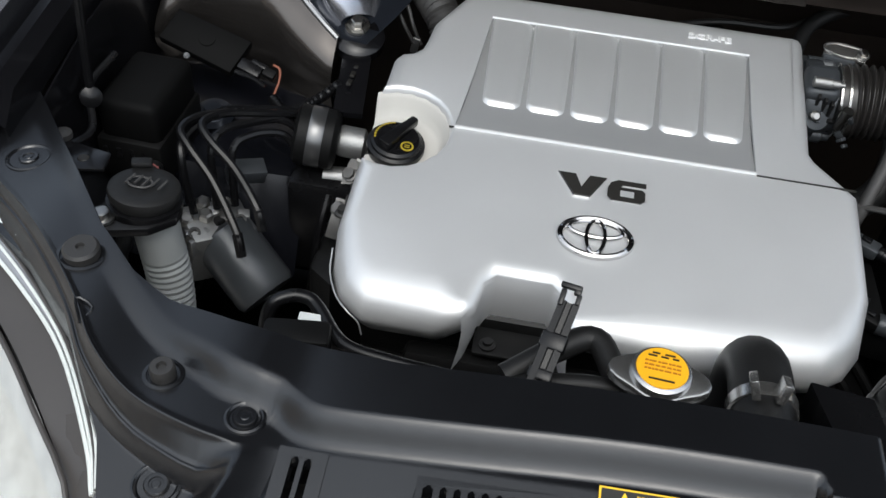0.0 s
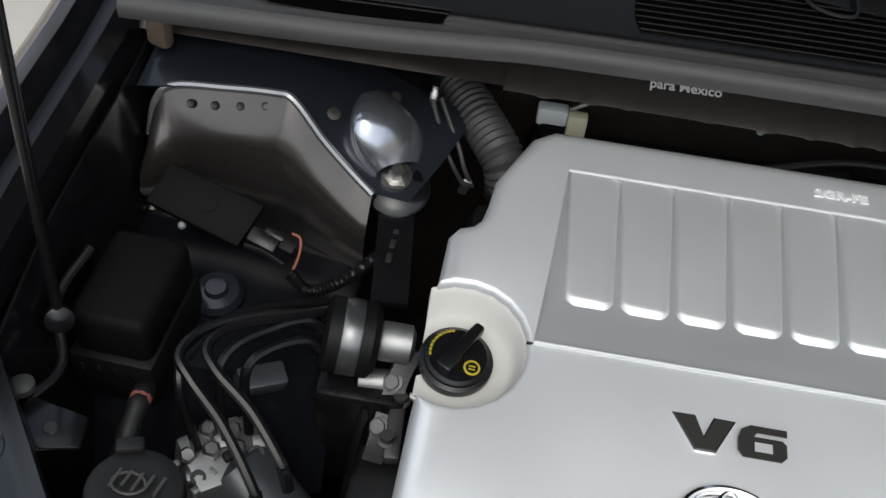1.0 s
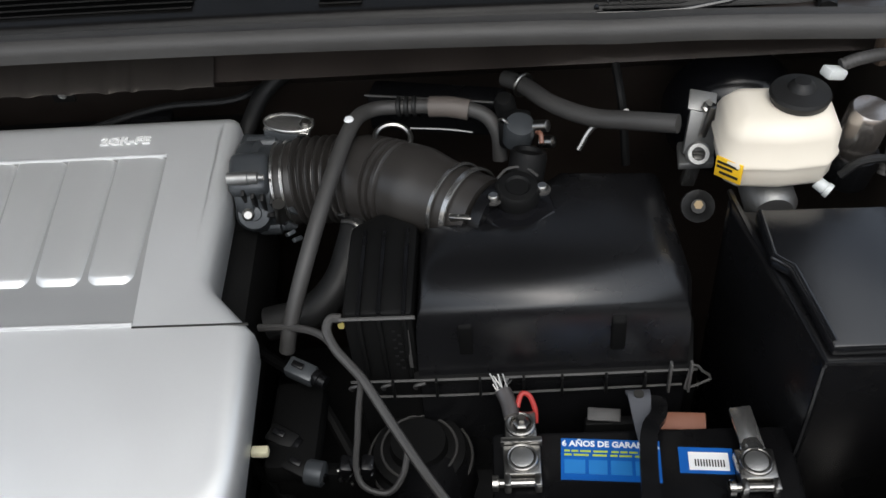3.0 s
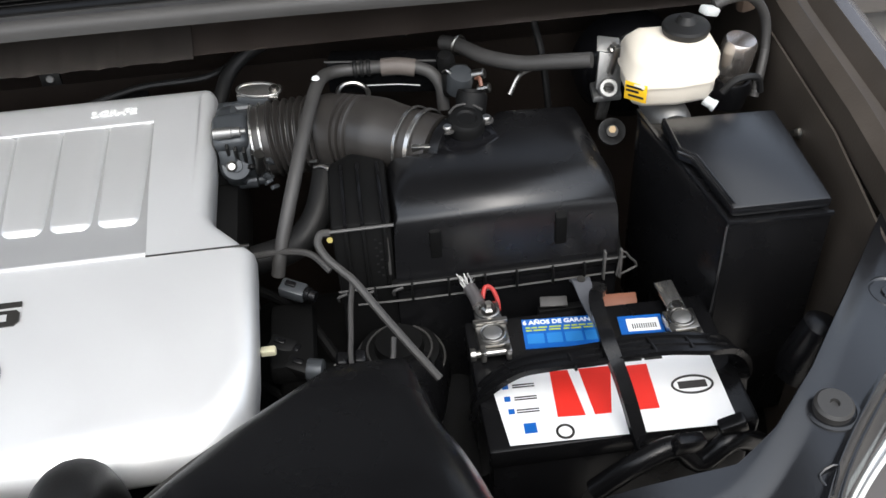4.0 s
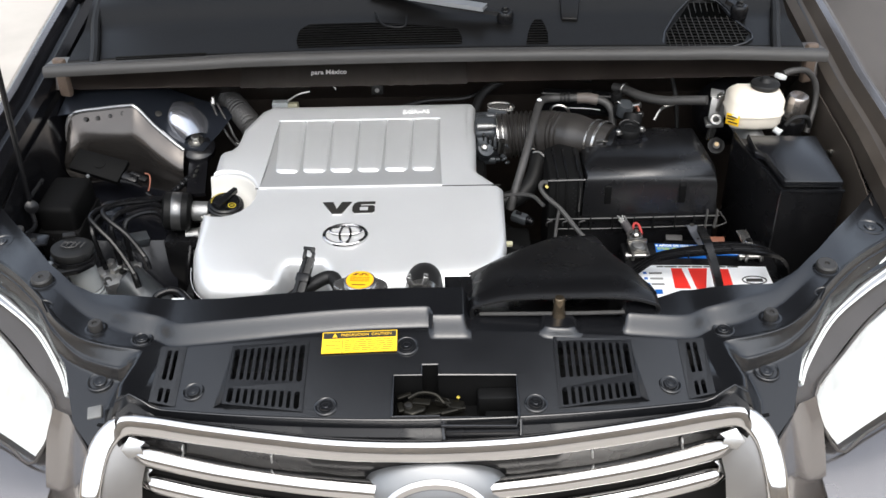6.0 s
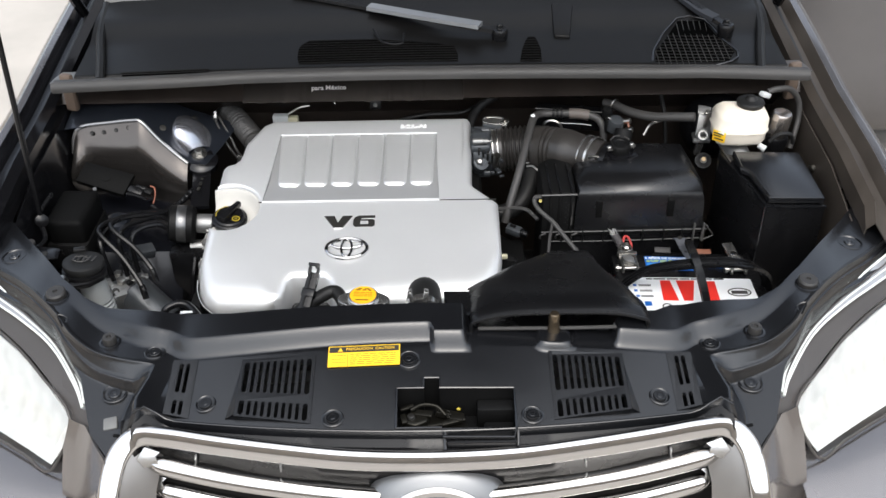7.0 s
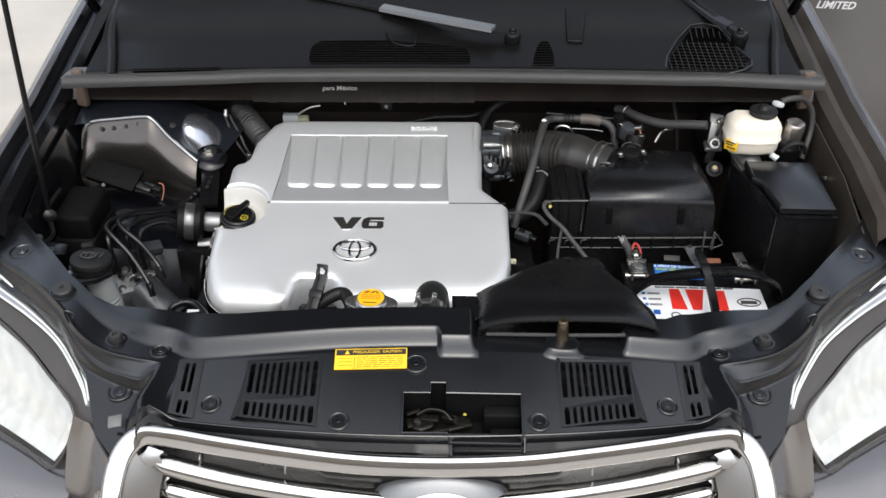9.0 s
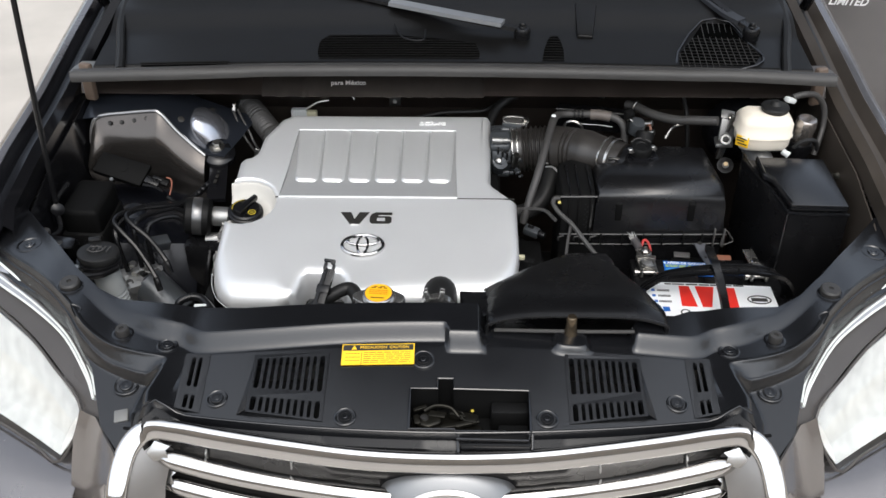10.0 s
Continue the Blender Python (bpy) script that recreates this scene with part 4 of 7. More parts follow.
OIL = (-0.386, 0.592, 0.060)
arc = []
for k in range(15):
    a = radians(lerp(118, -118, k / 14))
    arc.append((OIL[0] + OIL[2] * math.cos(a), OIL[1] + OIL[2] * math.sin(a)))
outline = [(-0.326, 0.857), (-0.348, 0.842), (-0.377, 0.782), (-0.380, 0.752), (-0.384, 0.732), (-0.392, 0.722), (-0.405, 0.717), (-0.412, 0.706), (-0.413, 0.66)]
outline += arc + [(-0.415, 0.525), (-0.417, 0.46), (-0.412, 0.43), (-0.398, 0.400), (-0.372, 0.384), (-0.30, 0.384), (-0.272, 0.386), (-0.262, 0.398), (-0.256, 0.428), (-0.246, 0.437),
                  (-0.192, 0.437), (-0.182, 0.428), (-0.176, 0.398), (-0.166, 0.388), (-0.05, 0.390), (0.074, 0.394), (0.098, 0.408), (0.116, 0.434), (0.124, 0.47), (0.124, 0.595),
                  (0.112, 0.608), (0.082, 0.640), (0.076, 0.652), (0.080, 0.846), (0.076, 0.855), (0.068, 0.858)]

# the front edge reaches forward
outline = [(x, y - 0.026 * sstep((0.50 - y) / 0.08)) for x, y in outline]


def offset(poly, d):
    """The outline moved inwards by d."""
    n, out = len(poly), []
    for i in range(n):
        p, q, r = Vector(poly[i - 1]), Vector(poly[i]), Vector(poly[(i + 1) % n])
        a, b = (q - p).normalized(), (r - q).normalized()
        nrm = Vector((-(a.y + b.y), a.x + b.x))
        nrm = nrm.normalized() if nrm.length > 1e-6 else Vector((-a.y, a.x))
        k = min(1.6, 1 / max(0.3, nrm.dot(Vector((-a.y, a.x)))))
        out.append((q.x + nrm.x * d * k, q.y + nrm.y * d * k))
    return out


eng = thing("engine_cover", (-0.15, 0.6, 0.9), "silver plastic engine cover with six raised ribs and V6 badge", "engine cover")
bm = bmesh.new()


# edge profile: inset and drop of the sides, then of the broad roll at the front
rings = []
for ds, zs, df, zf in ((0.010, 0.070, 0.070, 0.130), (0.002, 0.050, 0.036, 0.085), (-0.001, 0.024, 0.012, 0.052), (0.0, 0.0105, 0.0, 0.031), (0.0035, 0.0042, 0.0035, 0.0165), (0.009, 0.0011, 0.012, 0.0070), (0.014, 0.0003, 0.025, 0.0020), (0.019, 0.0, 0.042, 0.0)):
    ringv = []
    for (x, y), (xc, yc), (x0, y0) in zip(offset(outline, ds), offset(outline, ds * 0.3), outline):
        if abs(math.hypot(x0 - OIL[0], y0 - OIL[1]) - OIL[2]) < 0.0005:
            x, y = xc, yc
        low = sstep((0.47 - y0) / 0.06)
        front = low * (0 if -0.285 < x0 < -0.155 else 1)
        y = lerp(y, y0 + df, front) + low * (1 - front) * (0.050 if zs > 0.06 else 0.018 if zs > 0.04 else 0.005 if zs > 0.02 else 0)
        ringv.append(bm.verts.new((x, y, top_z(x, y) - lerp(zs, zf, front))))
    rings.append(ringv)
for a, b in zip(rings, rings[1:]):
    for i in range(len(a)):
        j = (i + 1) % len(a)
        bm.faces.new((a[i], a[j], b[j], b[i]))
PX0, PX1, PY0, PY1 = -0.308, 0.010, 0.602, 0.803
hole = [(-0.322, PY0), (0.013, PY0), (PX1, 0.70), (PX1, PY1), (PX0, PY1), (-0.314, 0.70)]
hv = [bm.verts.new((x, y, top_z(x, y))) for x, y in hole]
he = [bm.edges.new((hv[i], hv[(i + 1) % len(hv)])) for i in range(len(hv))]
te = [bm.edges.get((rings[-1][i], rings[-1][(i + 1) % len(rings[-1])])) for i in range(len(rings[-1]))]
bmesh.ops.triangle_fill(bm, use_beauty=True, edges=he + te, normal=(0, 0, 1))
part("shell", bm, SILVER, eng, sharp=50)


def rec_z(x, y):
    return top_z(x, y) - 0.0025 - 0.0046 * sstep((y - PY0) / 0.060) + 0.0012 * sstep((y - 0.67) / 0.12)


# recessed bed in a darker silver than the shell
rec = bmesh.new()
gx, gy = 24, 16
rows = []
for j in range(gy + 1):
    y = lerp(PY0, PY1, j / gy)
    xa, xb = interp(y, [(PY0, -0.322), (0.70, -0.314), (PY1, PX0)]), interp(y, [(PY0, 0.013), (0.70, PX1), (PY1, PX1)])
    rows.append([(lerp(xa, xb, i / gx), y, rec_z(0, y)) for i in range(gx + 1)])
loft(rows, rec)
for a, b in zip(hole, hole[1:] + hole[:1]):
    loft([[(*a, top_z(*a)), (*b, top_z(*b))], [(*a, rec_z(*a)), (*b, rec_z(*b))]], rec)
part("recess", rec, SILVER_DARK, eng, "recessed panel under the ribs, darker than the shell")
for k in range(6):
    w = (PX1 - PX0) / 6
    x0, x1 = PX0 + w * k, PX0 + w * (k + 1)
    rows = []
    for j in range(23):
        v = (j / 22) ** 1.8
        y = lerp(0.652, PY1 - 0.001, v)
        up = interp(v, [(0, 0.0), (0.004, 0.14), (0.026, 0.84), (0.034, 0.94), (0.055, 1.0)])
        gap = lerp(0.0040, 0.0012, v)
        row = []
        xa, xb = x0 + gap, x1 - gap
        for dx, lift in ((0.0, -0.02), (0.0004, 0.45), (0.0010, 0.78), (0.0020, 0.93), (0.0036, 1.0), (0.009, 1.02), (0.018, 1.03), (-0.018, 1.02), (-0.0125, 0.98), (-0.0085, 0.90), (-0.0050, 0.76), (-0.0022, 0.55), (-0.0006, 0.30), (-0.00001, -0.02)):
            xx = (xa + dx if dx >= 0 else xb + dx) - (1 - v) * 0.0050 * (k - 2.5) / 2.5
            side = max(0.0, 1 - abs(dx) / 0.010)
            h = rec_z(xx, y) + (top_z(xx, y) + 0.0004 - 0.0030 * (1 - v) ** 2 - rec_z(xx, y)) * up * lift
            row.append((xx, y + 0.007 * side ** 2 * (1 - v) ** 3, h))
        rows.append(row)
    part("rib", loft(rows), SILVER_RIB, eng, sharp=48)
for xa, xb, y in ((-0.322, 0.013, PY0), (PX0, PX1, PY1)):
    part("panel_edge", sweep(bmesh.new(), [(xa, y, top_z(0, y) + 0.0004), (xb, y, top_z(0, y) + 0.0004)], ring(0.0022, 8), 1), SILVER, eng)
for xa, xb in ((-0.328, -0.322), (0.013, 0.120)):
    part("seam", box(((xa + xb) / 2, 0.601 - (0.002 if xa > 0 else 0), top_z(0, 0.6) - 0.0002), (xb - xa, 0.0016, 0.0022), 0), INK, eng)
# bowl round the oil filler
bowl = bmesh.new()
rows = []
for r, dz in ((0.0625, -0.0066), (0.0600, -0.0080), (0.0575, -0.013), (0.0545, -0.022), (0.051, -0.031), (0.047, -0.034), (0.036, -0.0345), (0.002, -0.0345)):
    row = []
    for k in range(29):
        end = math.degrees(math.acos(max(-1.0, -0.032 / r)))
        a = radians(lerp(end, -end, k / 28))
        x, y = OIL[0] + r * math.cos(a), OIL[1] + r * math.sin(a)
        row.append((x, y, top_z(x, y) + dz))
    rows.append(row)
loft(rows, bowl, thick=0.002)
part("filler_bowl", bowl, BOWL, eng)
# sloping floor of the scoop in the front edge
scoop_in = [(-0.274, 0.357), (-0.266, 0.372), (-0.258, 0.404), (-0.247, 0.415), (-0.191, 0.415), (-0.180, 0.404), (-0.172, 0.372), (-0.164, 0.358)]
part("front_scoop", loft([[(lerp(x, -0.219, k), lerp(y, 0.354, k), top_z(x, y) - 0.006 - d) for x, y in scoop_in] for k, d in ((0.0, 0.0), (0.03, 0.006), (0.05, 0.018), (0.03, 0.040), (-0.06, 0.075))]), SILVER, eng, sharp=70)
# shade of the cut-away corner under the front edge, painted as a black sheet
cut = [(-0.4165, 0.424, 0.922), (-0.4130, 0.400, 0.912), (-0.4010, 0.3745, 0.906), (-0.3860, 0.3585, 0.903), (-0.3740, 0.3555, 0.893), (-0.3700, 0.3560, 0.876)]
part("corner_shade", loft([cut, [(x - 0.001, y, 0.855) for x, y, z in cut]]), OPENING_SHADE, eng, "black sheet for the shaded cut-away corner")
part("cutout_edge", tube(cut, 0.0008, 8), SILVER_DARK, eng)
# V6 lettering, black faces with a bright edge
mtop = lambda x, y, dz=0.0: pose(x, y, top_z(x, y) + dz, math.degrees(math.atan(0.19)), 0, 0)
V = [(-0.0465, 0.0145), (-0.0295, 0.0145), (-0.0215, -0.004), (-0.0125, 0.0145), (0.0035, 0.0145), (-0.0125, -0.0145), (-0.0285, -0.0145)]
S = [(0.047, 0.0145), (0.017, 0.0145), (0.0095, 0.010), (0.0065, 0.002), (0.0065, -0.009), (0.0105, -0.0145), (0.042, -0.0145), (0.0465, -0.010), (0.0465, 0.001), (0.043, 0.0045), (0.0195, 0.0045), (0.0225, 0.0085), (0.047, 0.0085)]
for name, poly in (("letter_v", V), ("numeral_6", S)):
    m = mtop(-0.153, 0.5435)
    big = prism(offset(poly[::-1], -0.0012), 0.0, 0.0022)
    bmesh.ops.transform(big, matrix=m, verts=big.verts)
    base = part("chrome_edge", big, CHROME, eng, "bright letter edge")
    face = prism(poly[::-1], 0.002, 0.0034)
    bmesh.ops.transform(face, matrix=m, verts=face.verts)
    part(name, face, INK, base, "glossy black character")
win = prism([(0.020, -0.0005), (0.0345, -0.0005), (0.0345, -0.0085), (0.020, -0.0085)][::-1], 0.003, 0.0040)
bmesh.ops.transform(win, matrix=mtop(-0.153, 0.5435), verts=win.verts)
part("numeral_opening", win, SILVER, eng)
# oval badge: one broad ring and two ovals inside it
mb = mtop(-0.1545, 0.474, 0.0025)
badge = part("badge", oval_ring(mb, 0.0365, 0.0245, 0.0038, 52), CHROME, eng, "chrome oval badge")
part("oval", oval_ring(mb @ Matrix.Translation((0, 0.0105, 0.0005)), 0.0275, 0.0105, 0.0026), CHROME, badge)
part("oval", oval_ring(mb @ Matrix.Translation((0, 0.0, 0.001)), 0.0095, 0.0215, 0.0026), CHROME, badge)
part("embossed_code", letters("2GR-FE", 0.0135, mtop(-0.038, 0.825, 0.0006), 1.25, 0.0010, 0.0005), mat("bright_silver_print", (0.78, 0.78, 0.77), 0.5, 0.2), eng, "bright raised letters")

# ---- oil filler cap ----
cap = thing("oil_filler_cap", (-0.381, 0.592, 0.93), "black oil filler cap with a raised grip and yellow marks", "oil cap")
mc = pose(-0.386, 0.593, 0.9385, 9, 5, 0)
part("cap", lathe([(0.020, -0.02), (0.032, -0.006), (0.0335, 0.000), (0.0330, 0.006), (0.0295, 0.008), (0.0290, 0.011), (0.026, 0.0135), (0.010, 0.014), (0, 0.014)], mc, 36), BLACK, cap)
part("grip", bevelled(prism([(-0.030, -0.008), (0.028, -0.005), (0.028, 0.005), (-0.030, 0.008)], 0.012, 0.024), 0.003), BLACK, cap).matrix_basis = mc @ pose(0.002, 0.006, 0, 0, 0, 62)
part("yellow_mark", lathe([(0.0075, 0.0142), (0.0075, 0.0148), (0.0055, 0.0150), (0.0055, 0.0144)], mc @ pose(0.014, -0.010, 0), 20), DIM_YELLOW, cap)
part("yellow_mark", bars([(-0.003, 0.003, 0.0015), (-0.003, 0.003, -0.0015)], mc @ pose(0.014, -0.010, 0.0146), 0.0012, 0.0005), DIM_YELLOW, cap)
ym = bmesh.new()
for k in range(9):
    a = radians(110 + k * 10)
    rbox(ym, tuple(mc @ Vector((0.0245 * math.cos(a), 0.0245 * math.sin(a), 0.0140))), (0.0022, 0.004, 0.0006), 0, (8, 4, math.degrees(a)))
part("yellow_print", ym, DIM_YELLOW, cap)

# ---- engine block and plumbing below ----
blk = thing("engine_block", (-0.15, 0.6, 0.34), "dark cast engine block under the silver cover", "engine")
part("block", box((-0.15, 0.63, 0.62), (0.46, 0.40, 0.50), 0.02), DARKMETAL, blk)
part("head", box((-0.15, 0.62, 0.86), (0.50, 0.42, 0.10), 0.02, (9, 0, 0)), DARKMETAL, blk)
part("sump", box((-0.15, 0.62, 0.39), (0.42, 0.34, 0.10), 0.02), DARKMETAL, blk)
part("timing_cover", bevelled(prism([(-0.47, 0.52), (-0.42, 0.48), (-0.40, 0.48), (-0.40, 0.78), (-0.43, 0.78), (-0.47, 0.70)], 0.45, 0.80), 0.008), DARKMETAL, blk)
for x, y, z in ((-0.432, 0.598, 0.862), (-0.436, 0.552, 0.862)):
    part("flange_bolt", lathe([(0.010, 0), (0.010, 0.002), (0.0065, 0.003), (0.0065, 0.009), (0, 0.009)], pose(x, y, z), 12), DULLALU, blk)
part("flange", box((-0.432, 0.575, 0.858), (0.016, 0.085, 0.012), 0.004, (0, 0, 4)), DULLALU, blk, "aluminium flange")
# transverse pulley side and exhaust shield on the front, mostly hidden
part("front_shield", box((-0.16, 0.37, 0.80), (0.34, 0.03, 0.10), 0.01, (-12, 0, 0)), MATTE, blk)
part("cover_stay", box((-0.225, 0.388, 0.862), (0.070, 0.035, 0.006), 0.003, (8, 0, 0)), MATTE, blk)
part("stay_bolt", lathe([(0.009, 0), (0.009, 0.002), (0.005, 0.003), (0.005, 0.007), (0, 0.007)], pose(-0.245, 0.382, 0.864), 12), DARKMETAL, blk)
part("brass_fitting", lathe([(0.008, 0), (0.008, 0.010), (0.005, 0.012), (0.005, 0.018), (0, 0.018)], pose(-0.205, 0.368, 0.850), 14), mat("brass", (0.30, 0.20, 0.08), 0.4, 0.9), blk)

# gearbox side clutter, right of the engine
gb = thing("transmission_case", (0.22, 0.6, 0.34), "dark transmission case with hoses in the depth of the bay", "transmission")
part("case", box((0.22, 0.60, 0.56), (0.28, 0.34, 0.38), 0.03), DARKMETAL, gb)
part("bell", lathe([(0.16, 0), (0.16, 0.05), (0.12, 0.07), (0, 0.07)], pose(0.10, 0.62, 0.58, 0, 90, 0), 30), DARKMETAL, gb)
part("mount_bracket", box((0.25, 0.53, 0.78), (0.10, 0.10, 0.05), 0.01), MATTE, gb)
part("round_mount", lathe([(0.052, 0), (0.052, 0.02), (0.044, 0.028), (0.044, 0.036), (0.028, 0.04), (0.026, 0.05), (0, 0.05)], pose(0.264, 0.553, 0.80), 32), MATTE, gb)
for r, z in ((0.050, 0.823), (0.036, 0.839)):
    part("mount_ring", oval_ring(pose(0.264, 0.553, z), r, r, 0.0014, 30), RUBBER_GREY, gb)
for i, (a, b, c) in enumerate((((0.10, 0.55, 0.82), (0.15, 0.50, 0.82), (0.20, 0.42, 0.78)), ((0.10, 0.66, 0.86), (0.16, 0.61, 0.85), (0.22, 0.52, 0.80)), ((0.10, 0.49, 0.84), (0.14, 0.44, 0.82), (0.16, 0.38, 0.76)))):
    part("harness", tube([a, b, c], 0.006, 8, 6), SHADED_BLACK, gb)
for x, y, z, m_ in ((0.156, 0.600, 0.900, MOTOR), (0.158, 0.516, 0.866, MATTE), (0.140, 0.545, 0.870, MATTE)):
    plug = part("connector", box((x, y, z), (0.030, 0.018, 0.016), 0.003, (10, 8, -25)), m_, gb)
    part("plug_collar", lathe([(0.007, 0), (0.008, 0.002), (0.008, 0.006), (0.0065, 0.007), (0.0065, 0.014), (0, 0.014)], along((x + 0.012, y - 0.006, z), (x + 0.04, y - 0.022, z - 0.006)), 14), BLACK, plug)
    part("locking_tab", box((x - 0.002, y, z + 0.010), (0.012, 0.006, 0.004), 0.001, (10, 8, -25)), BLACK, plug)
part("connector", box((0.130, 0.510, 0.902), (0.016, 0.009, 0.008), 0.002), TAN, gb, "tan connector")
part("collar", lathe([(0.011, 0), (0.012, 0.002), (0.012, 0.016), (0.009, 0.018), (0, 0.018)], along((0.165, 0.512, 0.866), (0.20, 0.505, 0.864)), 18), MOTOR, gb)
for x, n in ((0.200, 5), (0.219, 4)):
    clamp = part("sensor_plug", box((x, 0.516, 0.862), (0.012, 0.016, 0.030), 0.003, (10, 12, 0)), BLACK, gb)
    for k in range(n):
        part("pin", box((x + 0.005 * (-1) ** k, 0.512 - 0.001 * k, 0.874 - 0.006 * k), (0.004, 0.003, 0.0026), 0.0006, (20 * k, 10, 30 * k)), METAL, clamp)
part("stay", box((0.178, 0.520, 0.835), (0.090, 0.016, 0.050), 0.006, (0, 10, 0)), SHADED_BLACK, gb)
part("stay", box((0.150, 0.560, 0.860), (0.050, 0.100, 0.030), 0.008), SHADED_BLACK, gb)

# ---- radiator ----
rad = thing("radiator", (0, 0.20, 0.34), "aluminium radiator with dark tank behind the cover", "radiator")
part("core", box((0, 0.20, 0.64), (0.66, 0.03, 0.56), 0.004), ALU, rad)
part("top_tank", box((0, 0.205, 0.955), (0.66, 0.042, 0.05), 0.010), ALU, rad)
part("fan_shroud", box((0.0, 0.245, 0.80), (0.64, 0.03, 0.28), 0.01), MATTE, rad)
part("neck", lathe([(0.024, -0.02), (0.024, 0.028), (0.029, 0.030), (0.029, 0.034), (0, 0.034)], pose(-0.106, 0.226, 0.978), 28), BLACK, rad)
rc = thing("coolant_filler_cap", (-0.106, 0.230, 1.012), "metal radiator cap with a round yellow warning sticker", "radiator cap")
mr = pose(-0.106, 0.230, 1.014, 3, 0, -4)
shape = []
for k in range(36):
    a = 2 * math.pi * k / 36
    r = 0.0262 + 0.0150 * max(0.0, abs(math.cos(a))) ** 9
    shape.append((r * math.cos(a), r * math.sin(a)))
b = bevelled(prism(shape, 0.0, 0.011), 0.0025)
bmesh.ops.transform(b, matrix=mr, verts=b.verts)
part("cap_body", b, SATIN, rc)
part("cap_dome", lathe([(0.0245, 0.010), (0.0235, 0.0165), (0.020, 0.0185), (0, 0.0195)], mr, 32), SATIN, rc)
part("sticker", lathe([(0.0205, 0.0186), (0.0200, 0.0194), (0, 0.0205)], mr, 36), mat("orange_yellow_sticker", (0.85, 0.42, 0.01), 0.45, 0, 0, 400, 0.08), rc)
st = bars([(-0.009, -0.003, 0.0130), (0.001, 0.009, 0.0130), (-0.012, -0.005, 0.0100), (-0.002, 0.004, 0.0100), (0.007, 0.012, 0.0100), (-0.010, 0.010, -0.0130)], on(mr, 0, 0, 0.0203), 0.0014, 0.0006)
part("sticker_print", st, INK, rc)
part("sticker_print", bars(words(-0.014, 0.014, (0.004, 0.0, -0.004), 8), on(mr, 0, 0, 0.0206), 0.0015, 0.0004), mat("brown_ink", (0.45, 0.16, 0.01), 0.5), rc)
part("overflow_hose", tube([(-0.125, 0.232, 0.995), (-0.160, 0.228, 1.0), (-0.205, 0.225, 0.992), (-0.235, 0.222, 0.975)], 0.0085, 10), RUBBER, rad)
part("overflow_bend", tube([(-0.135, 0.240, 1.0), (-0.155, 0.275, 1.005), (-0.185, 0.262, 1.0), (-0.225, 0.235, 0.985)], 0.011, 10), RUBBER, rad)

uh = thing("upper_radiator_hose", (-0.015, 0.26, 0.98), "black rubber radiator hose bend with a spring clamp", "hose")
part("hose", tube([(-0.017, 0.196, 0.985), (-0.016, 0.245, 0.990), (-0.014, 0.292, 0.985), (-0.012, 0.325, 0.95), (-0.012, 0.335, 0.89), (-0.03, 0.345, 0.82)], 0.0265, 20, 8), RUBBER, uh)
part("clamp", lathe([(0.0265, 0), (0.0285, 0.001), (0.0290, 0.012), (0.0265, 0.013)], along((-0.0165, 0.236, 0.9895), (-0.0155, 0.262, 0.989)), 28), SATIN, uh, "bright spring clamp")
for dx in (-0.014, 0.008):
    part("clamp_ear", box((-0.018 + dx, 0.236, 1.024), (0.007, 0.016, 0.018), 0.001, (-15, dx * 1500, 0)), SATIN, uh)
part("neck_end", lathe([(0.010, 0), (0.010, 0.005), (0.006, 0.006), (0.005, 0.001), (0, 0.001)], along((-0.022, 0.186, 1.000), (-0.022, 0.15, 1.01)), 20), MATTE, uh)
part("neck_plate", box((-0.016, 0.19, 0.996), (0.048, 0.012, 0.028), 0.005), ALU, uh)

# rod clip standing behind the cover
rcl = thing("rod_holder", (-0.2, 0.20, 1.0), "black plastic rod holder with an open hook end", "rod holder")
a, b = Vector((-0.204, 0.195, 1.000)), Vector((-0.1835, 0.268, 1.047))
sec = [(-0.0085, -0.005), (-0.0085, 0.005), (-0.003, 0.006), (-0.002, 0.003), (0.002, 0.003), (0.003, 0.006), (0.0085, 0.005), (0.0085, -0.005)]
part("channel", sweep(bmesh.new(), [a, a.lerp(b, 0.5), b], sec, 3, (0, -0.5, 0.85)), BLACK, rcl)
part("clasp", box(tuple(a.lerp(b, 0.62)), (0.021, 0.014, 0.013), 0.002, (32, 0, -15)), BLACK, rcl)
hook = bmesh.new()
for hx, hy, hw, hd in ((-0.0065, 0.0, 0.0045, 0.014), (0.0065, -0.001, 0.0040, 0.009), (0.0, 0.0095, 0.0175, 0.0045), (0.0055, 0.0065, 0.006, 0.007)):
    rbox(hook, tuple(b + Vector((hx, hy * 0.84, 0.006 + hy * 0.54))), (hw, hd, 0.006), 0.001, (32, 0, -12))
part("hook", hook, BLACK, rcl)
part("rib", box(tuple(a.lerp(b, 0.30)), (0.020, 0.010, 0.012), 0.002, (32, 0, -15)), BLACK, rcl)
part("foot", box((-0.206, 0.19, 0.99), (0.026, 0.022, 0.03), 0.004), BLACK, rcl)

# black tray edge and pipe left of the radiator
pt = thing("cooler_pipe", (-0.36, 0.26, 0.95), "glossy black formed pipe beside the radiator", "pipe")
part("pipe", tube([(-0.452, 0.296, 0.90), (-0.446, 0.308, 0.942), (-0.430, 0.318, 0.951), (-0.413, 0.320, 0.950), (-0.400, 0.311, 0.947), (-0.369, 0.276, 0.945), (-0.32, 0.267, 0.943), (-0.263, 0.262, 0.942), (-0.21, 0.258, 0.935)], 0.0065, 10), BLACK, pt)
